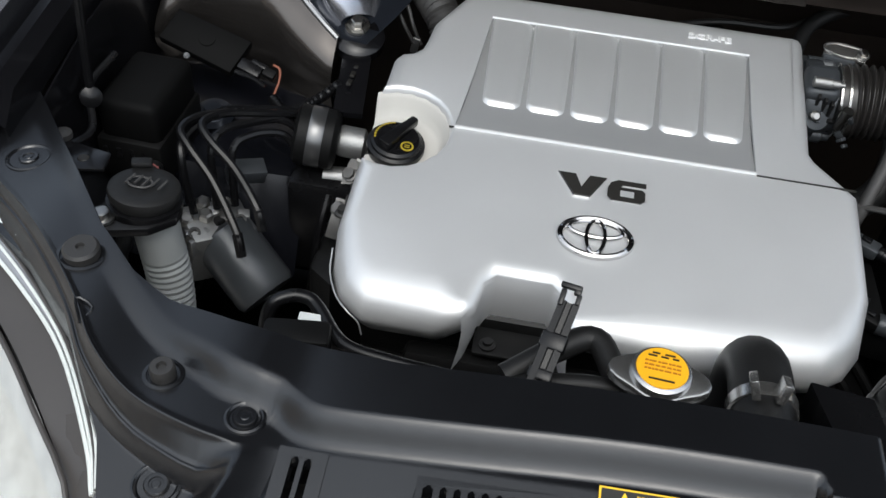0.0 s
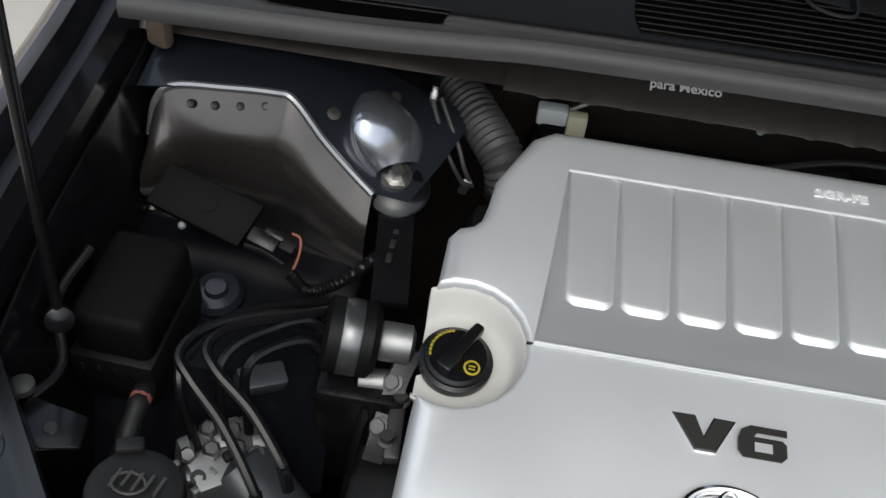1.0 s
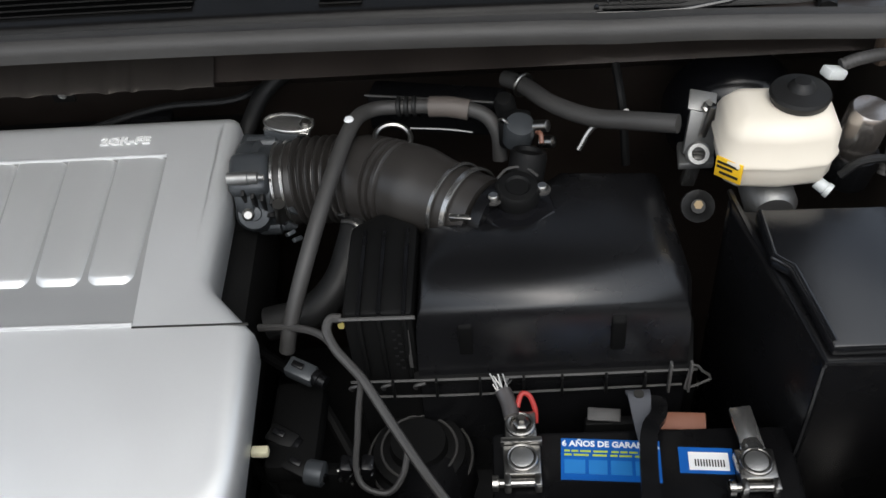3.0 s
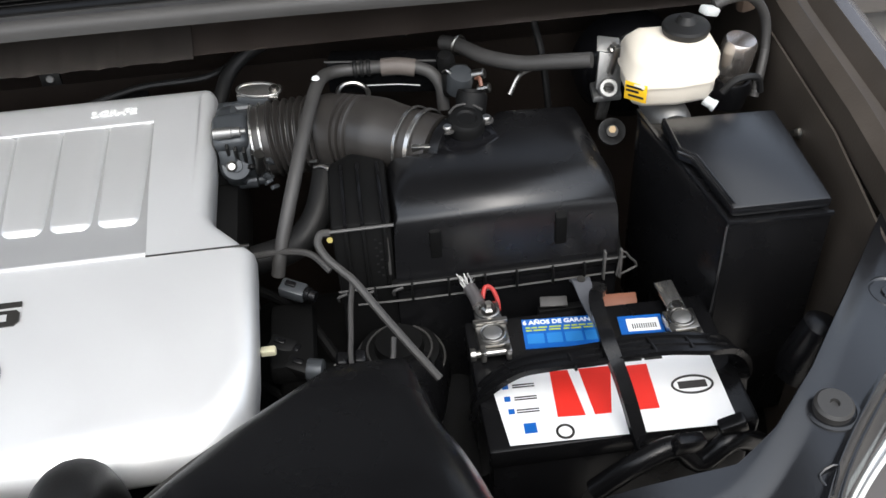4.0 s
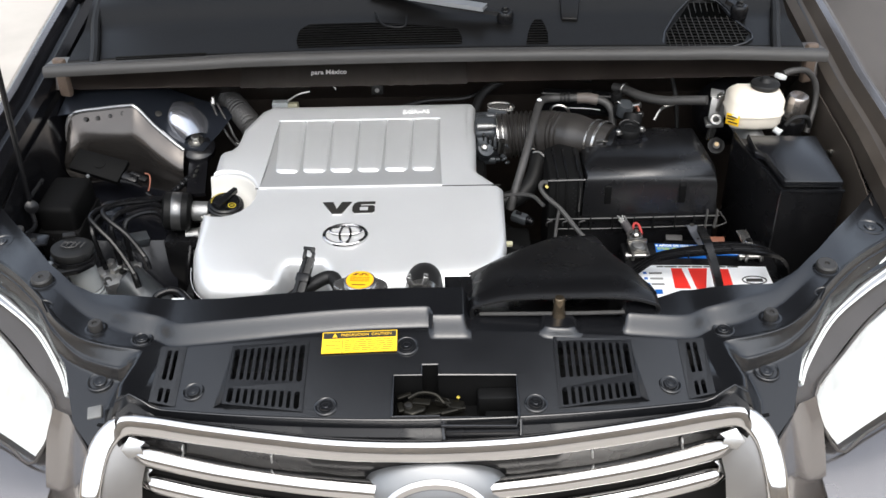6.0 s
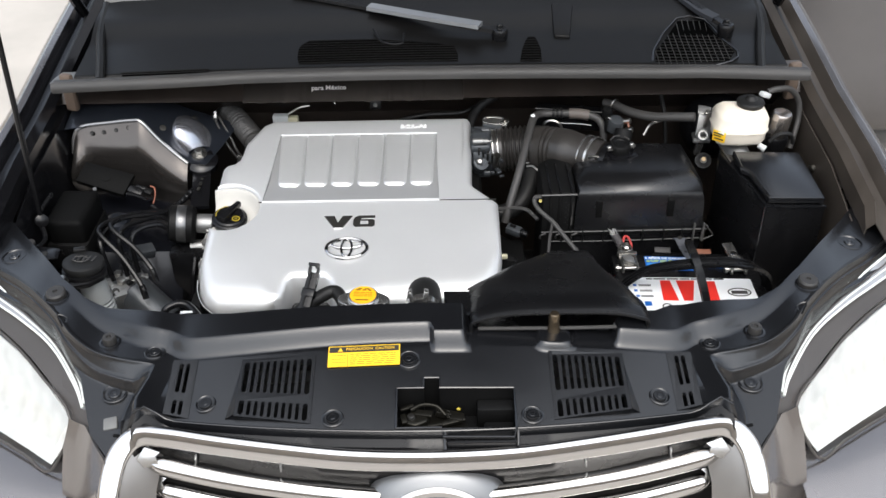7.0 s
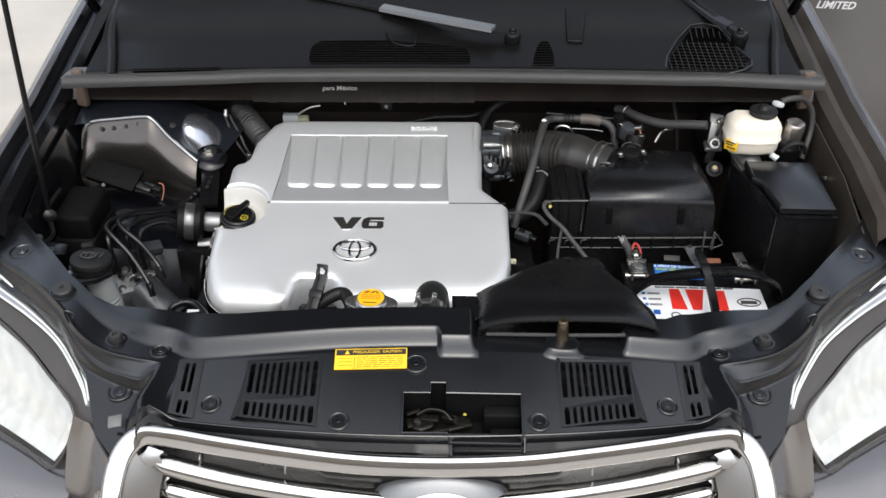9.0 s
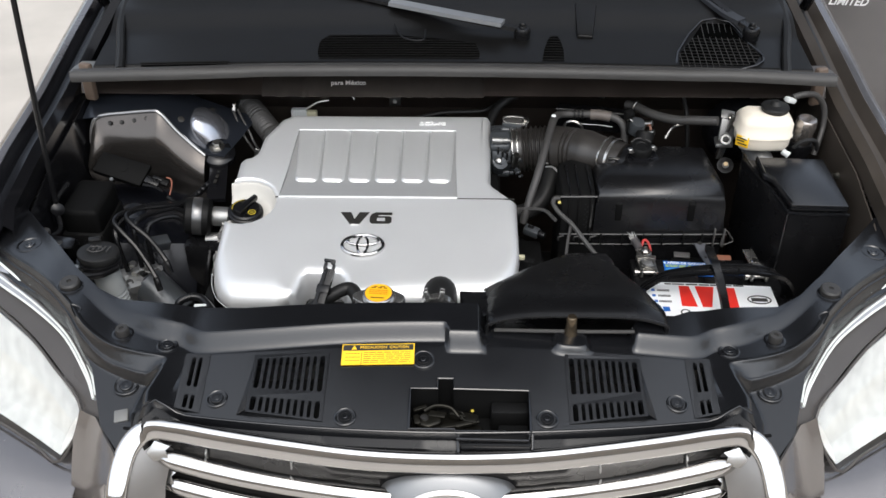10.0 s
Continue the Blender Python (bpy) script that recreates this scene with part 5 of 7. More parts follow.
part("pipe_joint", tube([(-0.52, 0.275, 0.93), (-0.49, 0.275, 0.938), (-0.46, 0.272, 0.935)], 0.009, 10), METAL, pt, "bright metal joint")
part("bracket", box((-0.41, 0.27, 0.945), (0.06, 0.03, 0.03), 0.005, (0, 0, 8)), MATTE, pt)
part("white_tag", box((-0.405, 0.296, 0.945), (0.022, 0.014, 0.010), 0.002, (20, 0, 0)), WASHBOTTLE, pt)

# ---- left side of the bay ----
tower = thing("strut_tower", (-0.6, 0.8, 0.6), "glossy black sheet-metal strut tower with a bright rolled rim", "strut tower")
rim = [(-0.728, 0.780, 0.985), (-0.722, 0.790, 1.020), (-0.705, 0.798, 1.036), (-0.65, 0.795, 1.045), (-0.60, 0.790, 1.052), (-0.580, 0.786, 1.050), (-0.55, 0.778, 1.015), (-0.52, 0.772, 0.985), (-0.497, 0.766, 0.966)]
rs = smooth_path(rim, 4)
rows = []
# along the fold of the sheet: share of the way, reach forwards, share of the drop
for v, fwd, down in ((0, 0, 0), (0.10, 0.012, 0.08), (0.22, 0.028, 0.20), (0.34, 0.038, 0.34), (0.48, 0.040, 0.52), (0.62, 0.034, 0.68), (0.76, 0.024, 0.84), (0.88, 0.022, 0.94), (1.0, 0.032, 1.0)):
    row = []
    for i, p in enumerate(rs):
        u = i / (len(rs) - 1)
        low = Vector((lerp(-0.735, -0.50, u), 0.800 - 0.05 * u, 0.892 - 0.035 * u))
        q = p.lerp(low, down)
        q.y = p.y - fwd * (1 - 0.25 * u) + 0.012 * max(0.0, 1 - u * 9) * v
        row.append(q)
    rows.append(row)
part("scoop", loft(rows, thick=0.002), mat("satin_grey_metal", (0.092, 0.084, 0.078), 0.17, 0.85, 0.06, 300, 0.25), tower, sharp=70)
part("rim", tube(rim, 0.0042, 8, 5), mat("polished_rim", (0.30, 0.30, 0.30), 0.2, 0.8), tower)
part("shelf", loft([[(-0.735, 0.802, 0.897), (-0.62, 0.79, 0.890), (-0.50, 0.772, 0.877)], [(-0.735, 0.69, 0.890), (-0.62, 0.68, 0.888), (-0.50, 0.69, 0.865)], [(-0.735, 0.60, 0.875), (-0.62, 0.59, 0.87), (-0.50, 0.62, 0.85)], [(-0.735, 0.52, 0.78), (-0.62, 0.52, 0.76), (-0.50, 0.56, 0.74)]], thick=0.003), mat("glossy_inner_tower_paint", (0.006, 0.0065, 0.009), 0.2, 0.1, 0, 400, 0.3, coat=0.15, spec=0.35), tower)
part("top_plate", loft([[(-0.74, 0.792, 1.034), (-0.66, 0.796, 1.043), (-0.60, 0.792, 1.050), (-0.55, 0.780, 1.014), (-0.497, 0.768, 0.966), (-0.46, 0.768, 0.962)], [(-0.74, 0.85, 1.045), (-0.66, 0.85, 1.052), (-0.60, 0.845, 1.054), (-0.54, 0.832, 1.030), (-0.47, 0.82, 0.985), (-0.435, 0.82, 0.975)], [(-0.74, 0.93, 1.055), (-0.66, 0.93, 1.055), (-0.60, 0.92, 1.05), (-0.53, 0.90, 1.03), (-0.45, 0.895, 1.0), (-0.41, 0.89, 0.99)]], thick=0.002), mat("blue_black_plate", (0.018, 0.021, 0.028), 0.3, 0.4, 0, 400, 0.2, coat=0.6), tower)
BLUEPLATE = bpy.data.materials["blue_black_plate"]
dome = bmesh.new()
rows = []
for j in range(13):
    v = j / 12
    c = Vector((-0.514, 0.848, 1.022)).lerp(Vector((-0.476, 0.800, 0.972)), v)
    w = 0.012 + 0.030 * math.sin(math.pi * min(1, v * 0.75 + 0.08))
    hgt = 0.005 + 0.034 * math.sin(math.pi * min(1.0, v * 0.72 + 0.12)) ** 1.2
    ax = Vector((0.72, 0.62, -0.1)).normalized()
    up = Vector((-0.15, -0.45, 0.88)).normalized()
    rows.append([c + ax * w * math.cos(math.pi * i / 14) + up * hgt * math.sin(math.pi * i / 14) for i in range(15)])
loft(rows, dome, thick=0.0015)
part("dome", dome, mat("dark_pressed_dome", (0.42, 0.43, 0.47), 0.20, 0.9, 0, 400, 0.15, coat=0.3), tower, "shiny pressed dome", sharp=80)
for x, y, z, r in ((-0.546, 0.807, 1.026, 0.007), (-0.493, 0.858, 1.021, 0.006)):
    part("hole", lathe([(r, 0.001), (r * 0.8, 0.0015), (0, 0.0012)], tilt((x, y, z), (0.3, -0.45, 0.85)), 18), INK, tower)
part("strut_nut", lathe([(0.014, 0), (0.014, 0.002), (0.009, 0.003), (0.009, 0.010), (0.007, 0.012), (0, 0.012)], tilt((-0.477, 0.790, 0.975), (0.1, -0.35, 0.9)), 6), METAL, tower, "bright zinc nut")
part("washer", lathe([(0.016, -0.001), (0.016, 0.002), (0, 0.0025)], tilt((-0.477, 0.790, 0.974), (0.1, -0.35, 0.9)), 24), METAL, tower)
part("mount_boss", lathe([(0.034, -0.02), (0.034, -0.006), (0.026, 0), (0, 0)], tilt((-0.474, 0.785, 0.968), (0.1, -0.35, 0.9)), 28), BAYPAINT, tower)
for x, z in ((-0.683, 1.029), (-0.659, 1.031), (-0.633, 1.035), (-0.608, 1.040), (-0.577, 1.040)):
    part("spot_weld", lathe([(0.0046, -0.001), (0.0040, 0.0010), (0.0024, 0.0004), (0, 0.0002)], tilt((x, 0.783, z), (0, -0.8, 0.6)), 12), DARKMETAL, tower)
part("inner_boss", lathe([(0.026, -0.004), (0.022, 0.003), (0.012, 0.004), (0.010, 0.010), (0, 0.010)], pose(-0.630, 0.668, 0.893, 10, 0, 0), 24), BLUEPLATE, tower)
stay = thing("tower_stay", (-0.455, 0.72, 0.9), "black steel stay bar from tower to engine mount", "stay bar")
part("bar", sweep(bmesh.new(), [(-0.472, 0.775, 0.945), (-0.465, 0.72, 0.935), (-0.458, 0.66, 0.925)], [(-0.018, -0.004), (-0.018, 0.004), (0.018, 0.004), (0.018, -0.004)], 3, (0, 0, 1)), BAYPAINT, stay)
for y in (0.745, 0.725, 0.705):
    part("slot", box((-0.467, y, 0.942), (0.006, 0.012, 0.003), 0.001), INK, stay)

ecu = thing("control_unit", (-0.655, 0.73, 0.9), "flat black control unit clipped to the strut tower", "control unit")
ec = [Vector(p) for p in ((-0.705, 0.700, 0.969), (-0.612, 0.686, 0.942), (-0.594, 0.722, 0.968), (-0.690, 0.736, 0.991))]
en = (ec[1] - ec[0]).cross(ec[3] - ec[0]).normalized() * 0.016
eb = bmesh.new()
ev = [eb.verts.new(p) for p in ec] + [eb.verts.new(p - en) for p in ec]
for q in ((0, 1, 2, 3), (7, 6, 5, 4), (0, 4, 5, 1), (1, 5, 6, 2), (2, 6, 7, 3), (3, 7, 4, 0)):
    eb.faces.new([ev[i] for i in q])
part("case", bevelled(eb, 0.002), SHADED_BLACK, ecu)
part("lid_mark", lathe([(0.011, -0.001), (0.011, 0.0006), (0.009, 0.0010), (0, 0.0006)], tilt((-0.648, 0.7125, 0.9700), en), 22), SHADED_BLACK, ecu)
part("plug", box((-0.590, 0.699, 0.943), (0.030, 0.016, 0.012), 0.002, (25, 14, -12)), BLACK, ecu)
for dy in (-0.012, 0.010):
    part("plug_arm", tube([(-0.606, 0.700 + dy, 0.944), (-0.585, 0.698 + dy, 0.940), (-0.566, 0.692 + dy, 0.934)], 0.003, 8), BLACK, ecu)
part("plug_tip", box((-0.566, 0.699, 0.940), (0.016, 0.012, 0.010), 0.002, (25, 14, -12)), MATTE, ecu)
part("latch_tab", box((-0.580, 0.704, 0.948), (0.020, 0.007, 0.005), 0.001, (25, 12, -12)), BLACK, ecu)
part("red_wire", tube([(-0.565, 0.712, 0.946), (-0.557, 0.712, 0.941), (-0.556, 0.704, 0.928), (-0.562, 0.690, 0.908)], 0.0014, 6), mat("orange_wire", (0.28, 0.09, 0.05), 0.5), ecu)
part("bolt", lathe([(0.004, 0), (0.004, 0.0015), (0.0025, 0.002), (0.0025, 0.004), (0, 0.004)], tilt((-0.667, 0.690, 0.954), (0.2, -0.6, 0.8)), 10), MOTOR, ecu)
part("loom", tube([(-0.562, 0.690, 0.912), (-0.540, 0.678, 0.905), (-0.51, 0.690, 0.915), (-0.478, 0.712, 0.936)], 0.0064, 12, 26, lambda s: 1 + 0.12 * math.sin(s * 1500)), BLACK, ecu, "corrugated loom")

relay = thing("relay_box", (-0.682, 0.60, 0.88), "black relay box with a rounded lid beside the fender", "relay box")
part("lid", box((-0.682, 0.602, 0.945), (0.072, 0.108, 0.056), 0.010, (4, 0, -3), 3), SHADED_BLACK, relay)
part("base", box((-0.682, 0.602, 0.895), (0.080, 0.116, 0.06), 0.006, (4, 0, -3)), MATTE, relay)
for k in range(5):
    part("tab", box((-0.712 + 0.015 * k, 0.545, 0.905), (0.006, 0.006, 0.014), 0.001), BLACK, relay)
part("harness", tube([(-0.655, 0.545, 0.89), (-0.650, 0.515, 0.905), (-0.655, 0.47, 0.88), (-0.665, 0.44, 0.83)], 0.009, 10, 10, lambda s: 1 + 0.12 * math.sin(s * 1300)), RUBBER, relay)
part("red_tape", tube([(-0.652, 0.530, 0.900), (-0.650, 0.516, 0.905)], 0.0098, 10, 1), mat("pink_tape", (0.30, 0.10, 0.09), 0.5), relay)

wash = thing("washer_filler", (-0.59, 0.375, 0.75), "washer fluid filler with black cap and pale ribbed neck", "washer filler")
mw = pose(-0.592, 0.386, 0.990, -4, 4, 0)
part("cap", lathe([(0.030, -0.012), (0.0335, -0.006), (0.0345, 0.0), (0.0335, 0.004), (0.030, 0.006), (0.020, 0.0055), (0, 0.005)], mw, 36), RUBBER, wash)
part("cap_tab", box((-0.606, 0.417, 0.998), (0.020, 0.012, 0.006), 0.002, (-4, 4, 20)), RUBBER, wash)
emb_ = bmesh.new()
for k in range(5):
    sweep(emb_, [tuple(mw @ Vector((-0.016 + 0.008 * k, -0.006 + 0.003 * (k % 2), 0.0085))), tuple(mw @ Vector((-0.013 + 0.008 * k, 0.010, 0.009)))], ring(0.0013, 6), 1)
sweep(emb_, [tuple(mw @ Vector((0.012 * math.cos(a) - 0.004, 0.009 * math.sin(a), 0.0085))) for a in [k * 0.5 for k in range(13)]], ring(0.0012, 6), 1)
part("cap_emboss", emb_, RUBBER_GREY, wash)
part("collar", lathe([(0.030, -0.026), (0.036, -0.024), (0.036, -0.010), (0.030, -0.009)], mw, 32), BLACK, wash)
part("flange", bevelled(prism([(-0.640, 0.345), (-0.622, 0.333), (-0.575, 0.348), (-0.555, 0.37), (-0.56, 0.40), (-0.60, 0.415), (-0.63, 0.385)], 0.966, 0.976), 0.003), BLACK, wash)
part("flange_bolt", lathe([(0.0115, 0), (0.0115, 0.003), (0.008, 0.004), (0.008, 0.010), (0.005, 0.011), (0, 0.010)], pose(-0.620, 0.350, 0.977), 12), METAL, wash)
part("neck", tube([(-0.588, 0.385, 0.975), (-0.583, 0.385, 0.93), (-0.577, 0.382, 0.88), (-0.575, 0.372, 0.82), (-0.585, 0.355, 0.75)], 0.0225, 24, 34, lambda s: 1 + (0.04 * math.sin(s * 850) if s > 0.06 else 0.02)), NECK, wash)
part("bottle", box((-0.64, 0.33, 0.84), (0.07, 0.06, 0.16), 0.015, (0, 0, 20)), WASHBOTTLE, wash)

abs_ = thing("brake_hydraulic_unit", (-0.56, 0.5, 0.75), "brake hydraulic unit with aluminium valve block and motor", "brake unit")
part("valve_block", box((-0.582, 0.520, 0.818), (0.075, 0.060, 0.07), 0.005, (8, 6, 40)), ALU, abs_)
part("motor", lathe([(0, 0), (0.024, 0.0), (0.036, 0.006), (0.0375, 0.012), (0.0375, 0.088), (0.034, 0.095), (0.013, 0.097), (0.012, 0.093), (0, 0.093)], along((-0.577, 0.520, 0.832), (-0.520, 0.488, 0.790)), 32), MOTOR, abs_)
part("plug_box", box((-0.564, 0.588, 0.872), (0.046, 0.024, 0.022), 0.003, (18, 10, 34)), MOTOR, abs_)
for k, (x, y) in enumerate(((-0.608, 0.505), (-0.588, 0.512), (-0.568, 0.522), (-0.598, 0.532), (-0.578, 0.540))):
    part("union_nut", lathe([(0.0085, 0), (0.0085, 0.009), (0.006, 0.011), (0.004, 0.011), (0, 0.011)], pose(x, y, 0.850 + 0.006 * (k % 2), 12, 10, 0), 6), METAL, abs_)
for k, (x, y, z) in enumerate(((-0.592, 0.487, 0.852), (-0.575, 0.543, 0.856), (-0.550, 0.522, 0.852))):
    part("block_screw", lathe([(0.007, 0), (0.007, 0.003), (0.004, 0.003), (0.004, 0.001), (0, 0.001)], tilt((x, y, z), (0.2, -0.5, 0.8)), 14), DARKMETAL, abs_)
rng = random.Random(4)
for k in range(18):
    a, b = k % 6, k // 6
    x, y = -0.616 + 0.0075 * a + 0.013 * b + rng.uniform(-0.004, 0.004), 0.500 + 0.0105 * a - 0.010 * b + rng.uniform(-0.004, 0.004)
    part("valve_boss", box((x, y, 0.848 + rng.uniform(-0.008, 0.008)), (rng.uniform(0.008, 0.017), rng.uniform(0.006, 0.014), rng.uniform(0.010, 0.020)), 0.0015, (rng.uniform(-10, 20), rng.uniform(-12, 12), rng.uniform(20, 60))), (ALU, ALU, METAL, DARKMETAL)[k % 4], abs_)
LINES = [
    [(-0.525, 0.452, 0.862), (-0.532, 0.462, 0.885), (-0.568, 0.497, 0.922), (-0.602, 0.520, 0.948), (-0.616, 0.538, 0.957), (-0.602, 0.570, 0.956), (-0.560, 0.605, 0.945), (-0.515, 0.63, 0.93)],
    [(-0.505, 0.468, 0.890), (-0.512, 0.476, 0.912), (-0.545, 0.505, 0.938), (-0.580, 0.525, 0.958), (-0.593, 0.544, 0.965), (-0.577, 0.575, 0.960), (-0.54, 0.605, 0.948), (-0.50, 0.64, 0.93)],
    [(-0.600, 0.510, 0.862), (-0.612, 0.520, 0.925), (-0.615, 0.545, 0.944), (-0.590, 0.590, 0.950), (-0.545, 0.625, 0.94), (-0.51, 0.65, 0.925)],
    [(-0.578, 0.525, 0.862), (-0.585, 0.540, 0.930), (-0.578, 0.562, 0.945), (-0.555, 0.590, 0.942), (-0.525, 0.615, 0.935), (-0.50, 0.62, 0.915)],
    [(-0.560, 0.535, 0.862), (-0.565, 0.552, 0.925), (-0.55, 0.575, 0.935), (-0.52, 0.60, 0.925), (-0.50, 0.60, 0.90)]]
for pts in LINES:
    part("brake_line", tube(pts, 0.0048, 8, 6), BLACK, abs_)
for k, pts in enumerate(LINES[:2]):
    part("line_ferrule", tube([pts[0], pts[1]], 0.0058, 8, 1), BLACK, abs_)

mount = thing("engine_mount", (-0.47, 0.62, 0.85), "round black engine mount with aluminium arm", "engine mount")
part("drum", lathe([(0, 0), (0.030, 0), (0.036, 0.004), (0.036, 0.045), (0.032, 0.050), (0.026, 0.052), (0, 0.052)], along((-0.512, 0.622, 0.915), (-0.44, 0.630, 0.905)), 32), MATTE, mount)
part("band", lathe([(0.036, 0.016), (0.0366, 0.017), (0.0366, 0.033), (0.036, 0.034)], along((-0.512, 0.622, 0.915), (-0.44, 0.630, 0.905)), 32), mat("satin_mount_band", (0.16, 0.16, 0.16), 0.3, 0.85), mount)
part("arm", lathe([(0, 0), (0.017, 0), (0.019, 0.004), (0.019, 0.030), (0.013, 0.034), (0, 0.034)], along((-0.461, 0.628, 0.910), (-0.42, 0.632, 0.905)), 24), ALU, mount)
part("stud", lathe([(0, 0), (0.012, 0), (0.013, 0.03), (0.009, 0.034), (0, 0.034)], along((-0.475, 0.612, 0.866), (-0.44, 0.615, 0.866)), 18), ALU, mount)
part("arm_web", sweep(bmesh.new(), [(-0.428, 0.630, 0.902), (-0.436, 0.615, 0.884), (-0.441, 0.598, 0.864), (-0.446, 0.572, 0.836), (-0.450, 0.560, 0.815)], [(-0.010, -0.004), (-0.010, 0.004), (0.010, 0.004), (0.010, -0.004)], 3, (0, 1, 0)), DULLALU, mount, "cast aluminium bracket")
for p in ((-0.441, 0.607, 0.877), (-0.447, 0.576, 0.847)):
    part("bracket_bolt", lathe([(0.010, 0), (0.010, 0.003), (0.007, 0.004), (0.007, 0.009), (0, 0.009)], tilt(p, (-0.2, -0.55, 0.8)), 8), DULLALU, mount)
part("pedestal", box((-0.47, 0.62, 0.80), (0.09, 0.07, 0.14), 0.01), BLACK, mount)
part("pipe", tube([(-0.463, 0.585, 0.86), (-0.468, 0.56, 0.82), (-0.475, 0.545, 0.74)], 0.005, 8), BLACK, mount)

ch = thing("corrugated_hose", (-0.4, 0.86, 0.95), "grey ribbed heater duct behind the engine cover", "hose")
part("hose", tube([(-0.436, 0.940, 0.990), (-0.420, 0.915, 0.988), (-0.395, 0.880, 0.980), (-0.372, 0.850, 0.965), (-0.36, 0.84, 0.93)], 0.0235, 22, 16, lambda s: 1 + 0.07 * math.sin(s * 780)), RUBBER_GREY, ch)
part("end_collar", lathe([(0.026, 0), (0.030, 0.001), (0.030, 0.014), (0.026, 0.015)], along((-0.444, 0.952, 0.991), (-0.428, 0.928, 0.989)) @ Matrix.Diagonal((0.9, 0.9, 1, 1)), 24), RUBBER, ch)
part("lower_collar", lathe([(0.027, 0), (0.031, 0.001), (0.031, 0.012), (0.027, 0.013)], along((-0.362, 0.8405, 0.945), (-0.36, 0.84, 0.93)) @ Matrix.Diagonal((0.9, 0.9, 1, 1)), 24), RUBBER, ch)
fit_ = thing("service_fitting", (-0.455, 0.87, 0.97), "thin metal service pipes with a brass-tipped valve", "pipe")
for dx in (0.0, 0.010):
    part("pipe", tube([(-0.458 + dx, 0.884, 1.010), (-0.448 + dx * 1.3, 0.868, 0.992), (-0.436 + dx * 1.5, 0.852, 0.972), (-0.425 + dx * 1.2, 0.843, 0.955), (-0.412 + dx, 0.845, 0.930)], 0.0026, 8), RUBBER_GREY, fit_)
part("valve", lathe([(0.006, 0), (0.006, 0.010), (0.0045, 0.012), (0.0045, 0.018), (0, 0.018)], pose(-0.457, 0.885, 1.004, -15, 5, 0), 12), METAL, fit_)
part("side_port", lathe([(0.003, 0), (0.003, 0.012), (0.005, 0.013), (0.005, 0.018), (0, 0.018)], along((-0.456, 0.884, 0.998), (-0.50, 0.868, 0.990)), 10), METAL, fit_)
part("clip", box((-0.410, 0.848, 0.926), (0.010, 0.006, 0.030), 0.002, (20, 12, 0)), ALU, fit_)

conn = thing("fuel_rail_connector", (-0.322, 0.935, 0.95), "pale grey and yellow electrical connector", "connector")
part("grey_body", box((-0.328, 0.935, 0.976), (0.034, 0.018, 0.022), 0.003), WASHBOTTLE, conn)
part("yellow_body", box((-0.300, 0.930, 0.970), (0.022, 0.016, 0.030), 0.003), TAN, conn)
part("lever", tube([(-0.31, 0.93, 0.99), (-0.285, 0.93, 1.005), (-0.262, 0.93, 1.010)], 0.003, 8), METAL, conn)
part("stem", box((-0.315, 0.94, 0.93), (0.05, 0.03, 0.08), 0.004), BLACK, conn)
plen = thing("intake_plenum", (-0.15, 0.9, 0.9), "dark intake plenum and hoses behind the cover", "intake")
part("body", box((-0.14, 0.915, 0.925), (0.42, 0.07, 0.06), 0.015), MATTE, plen)
part("vacuum_hose", tube([(-0.10, 0.885, 0.985), (-0.02, 0.90, 0.998), (0.06, 0.905, 1.0), (0.10, 0.93, 1.005)], 0.004, 8), RUBBER, plen)
part("sensor", box((-0.035, 0.895, 0.985), (0.05, 0.02, 0.012), 0.003, (0, 0, 6)), BLACK, plen)
part("small_bracket", box((-0.118, 0.890, 1.035), (0.024, 0.006, 0.030), 0.001), DARKMETAL, plen)
part("bracket_hole", lathe([(0.005, 0), (0.004, 0.0015), (0, 0.001)], pose(-0.118, 0.8865, 1.030, 90, 0, 0), 14), ALU, plen)
part("white_stick", tube([(-0.216, 0.895, 1.052), (-0.209, 0.895, 1.040), (-0.203, 0.895, 1.030)], 0.0017, 6), WASHBOTTLE, plen)

fb = thing("fender_bracket", (-0.672, 0.43, 0.95), "dark painted bracket on the inner fender", "bracket")
part("plate", bevelled(prism([(-0.705, 0.405), (-0.648, 0.418), (-0.652, 0.445), (-0.70, 0.455)], 0.977, 0.981), 0.001), BAYPAINT, fb)
part("hole", lathe([(0.006, 0), (0.005, 0.0012), (0, 0.001)], pose(-0.675, 0.430, 0.981), 16), INK, fb)
part("leg", box((-0.70, 0.43, 0.93), (0.008, 0.05, 0.10), 0.002), BAYPAINT, fb)
part("plastic_nut", lathe([(0.010, 0), (0.010, 0.006), (0.006, 0.008), (0, 0.008)], pose(-0.712, 0.462, 0.978), 12), RUBBER_GREY, fb)
lead = thing("fender_cable", (-0.70, 0.50, 0.95), "slack black cable along the inner fender", "cable")
part("cable", tube([(-0.712, 0.60, 1.0), (-0.722, 0.55, 0.985), (-0.70, 0.50, 0.965), (-0.71, 0.46, 0.965), (-0.72, 0.43, 0.95)], 0.0042, 8), BLACK, lead)

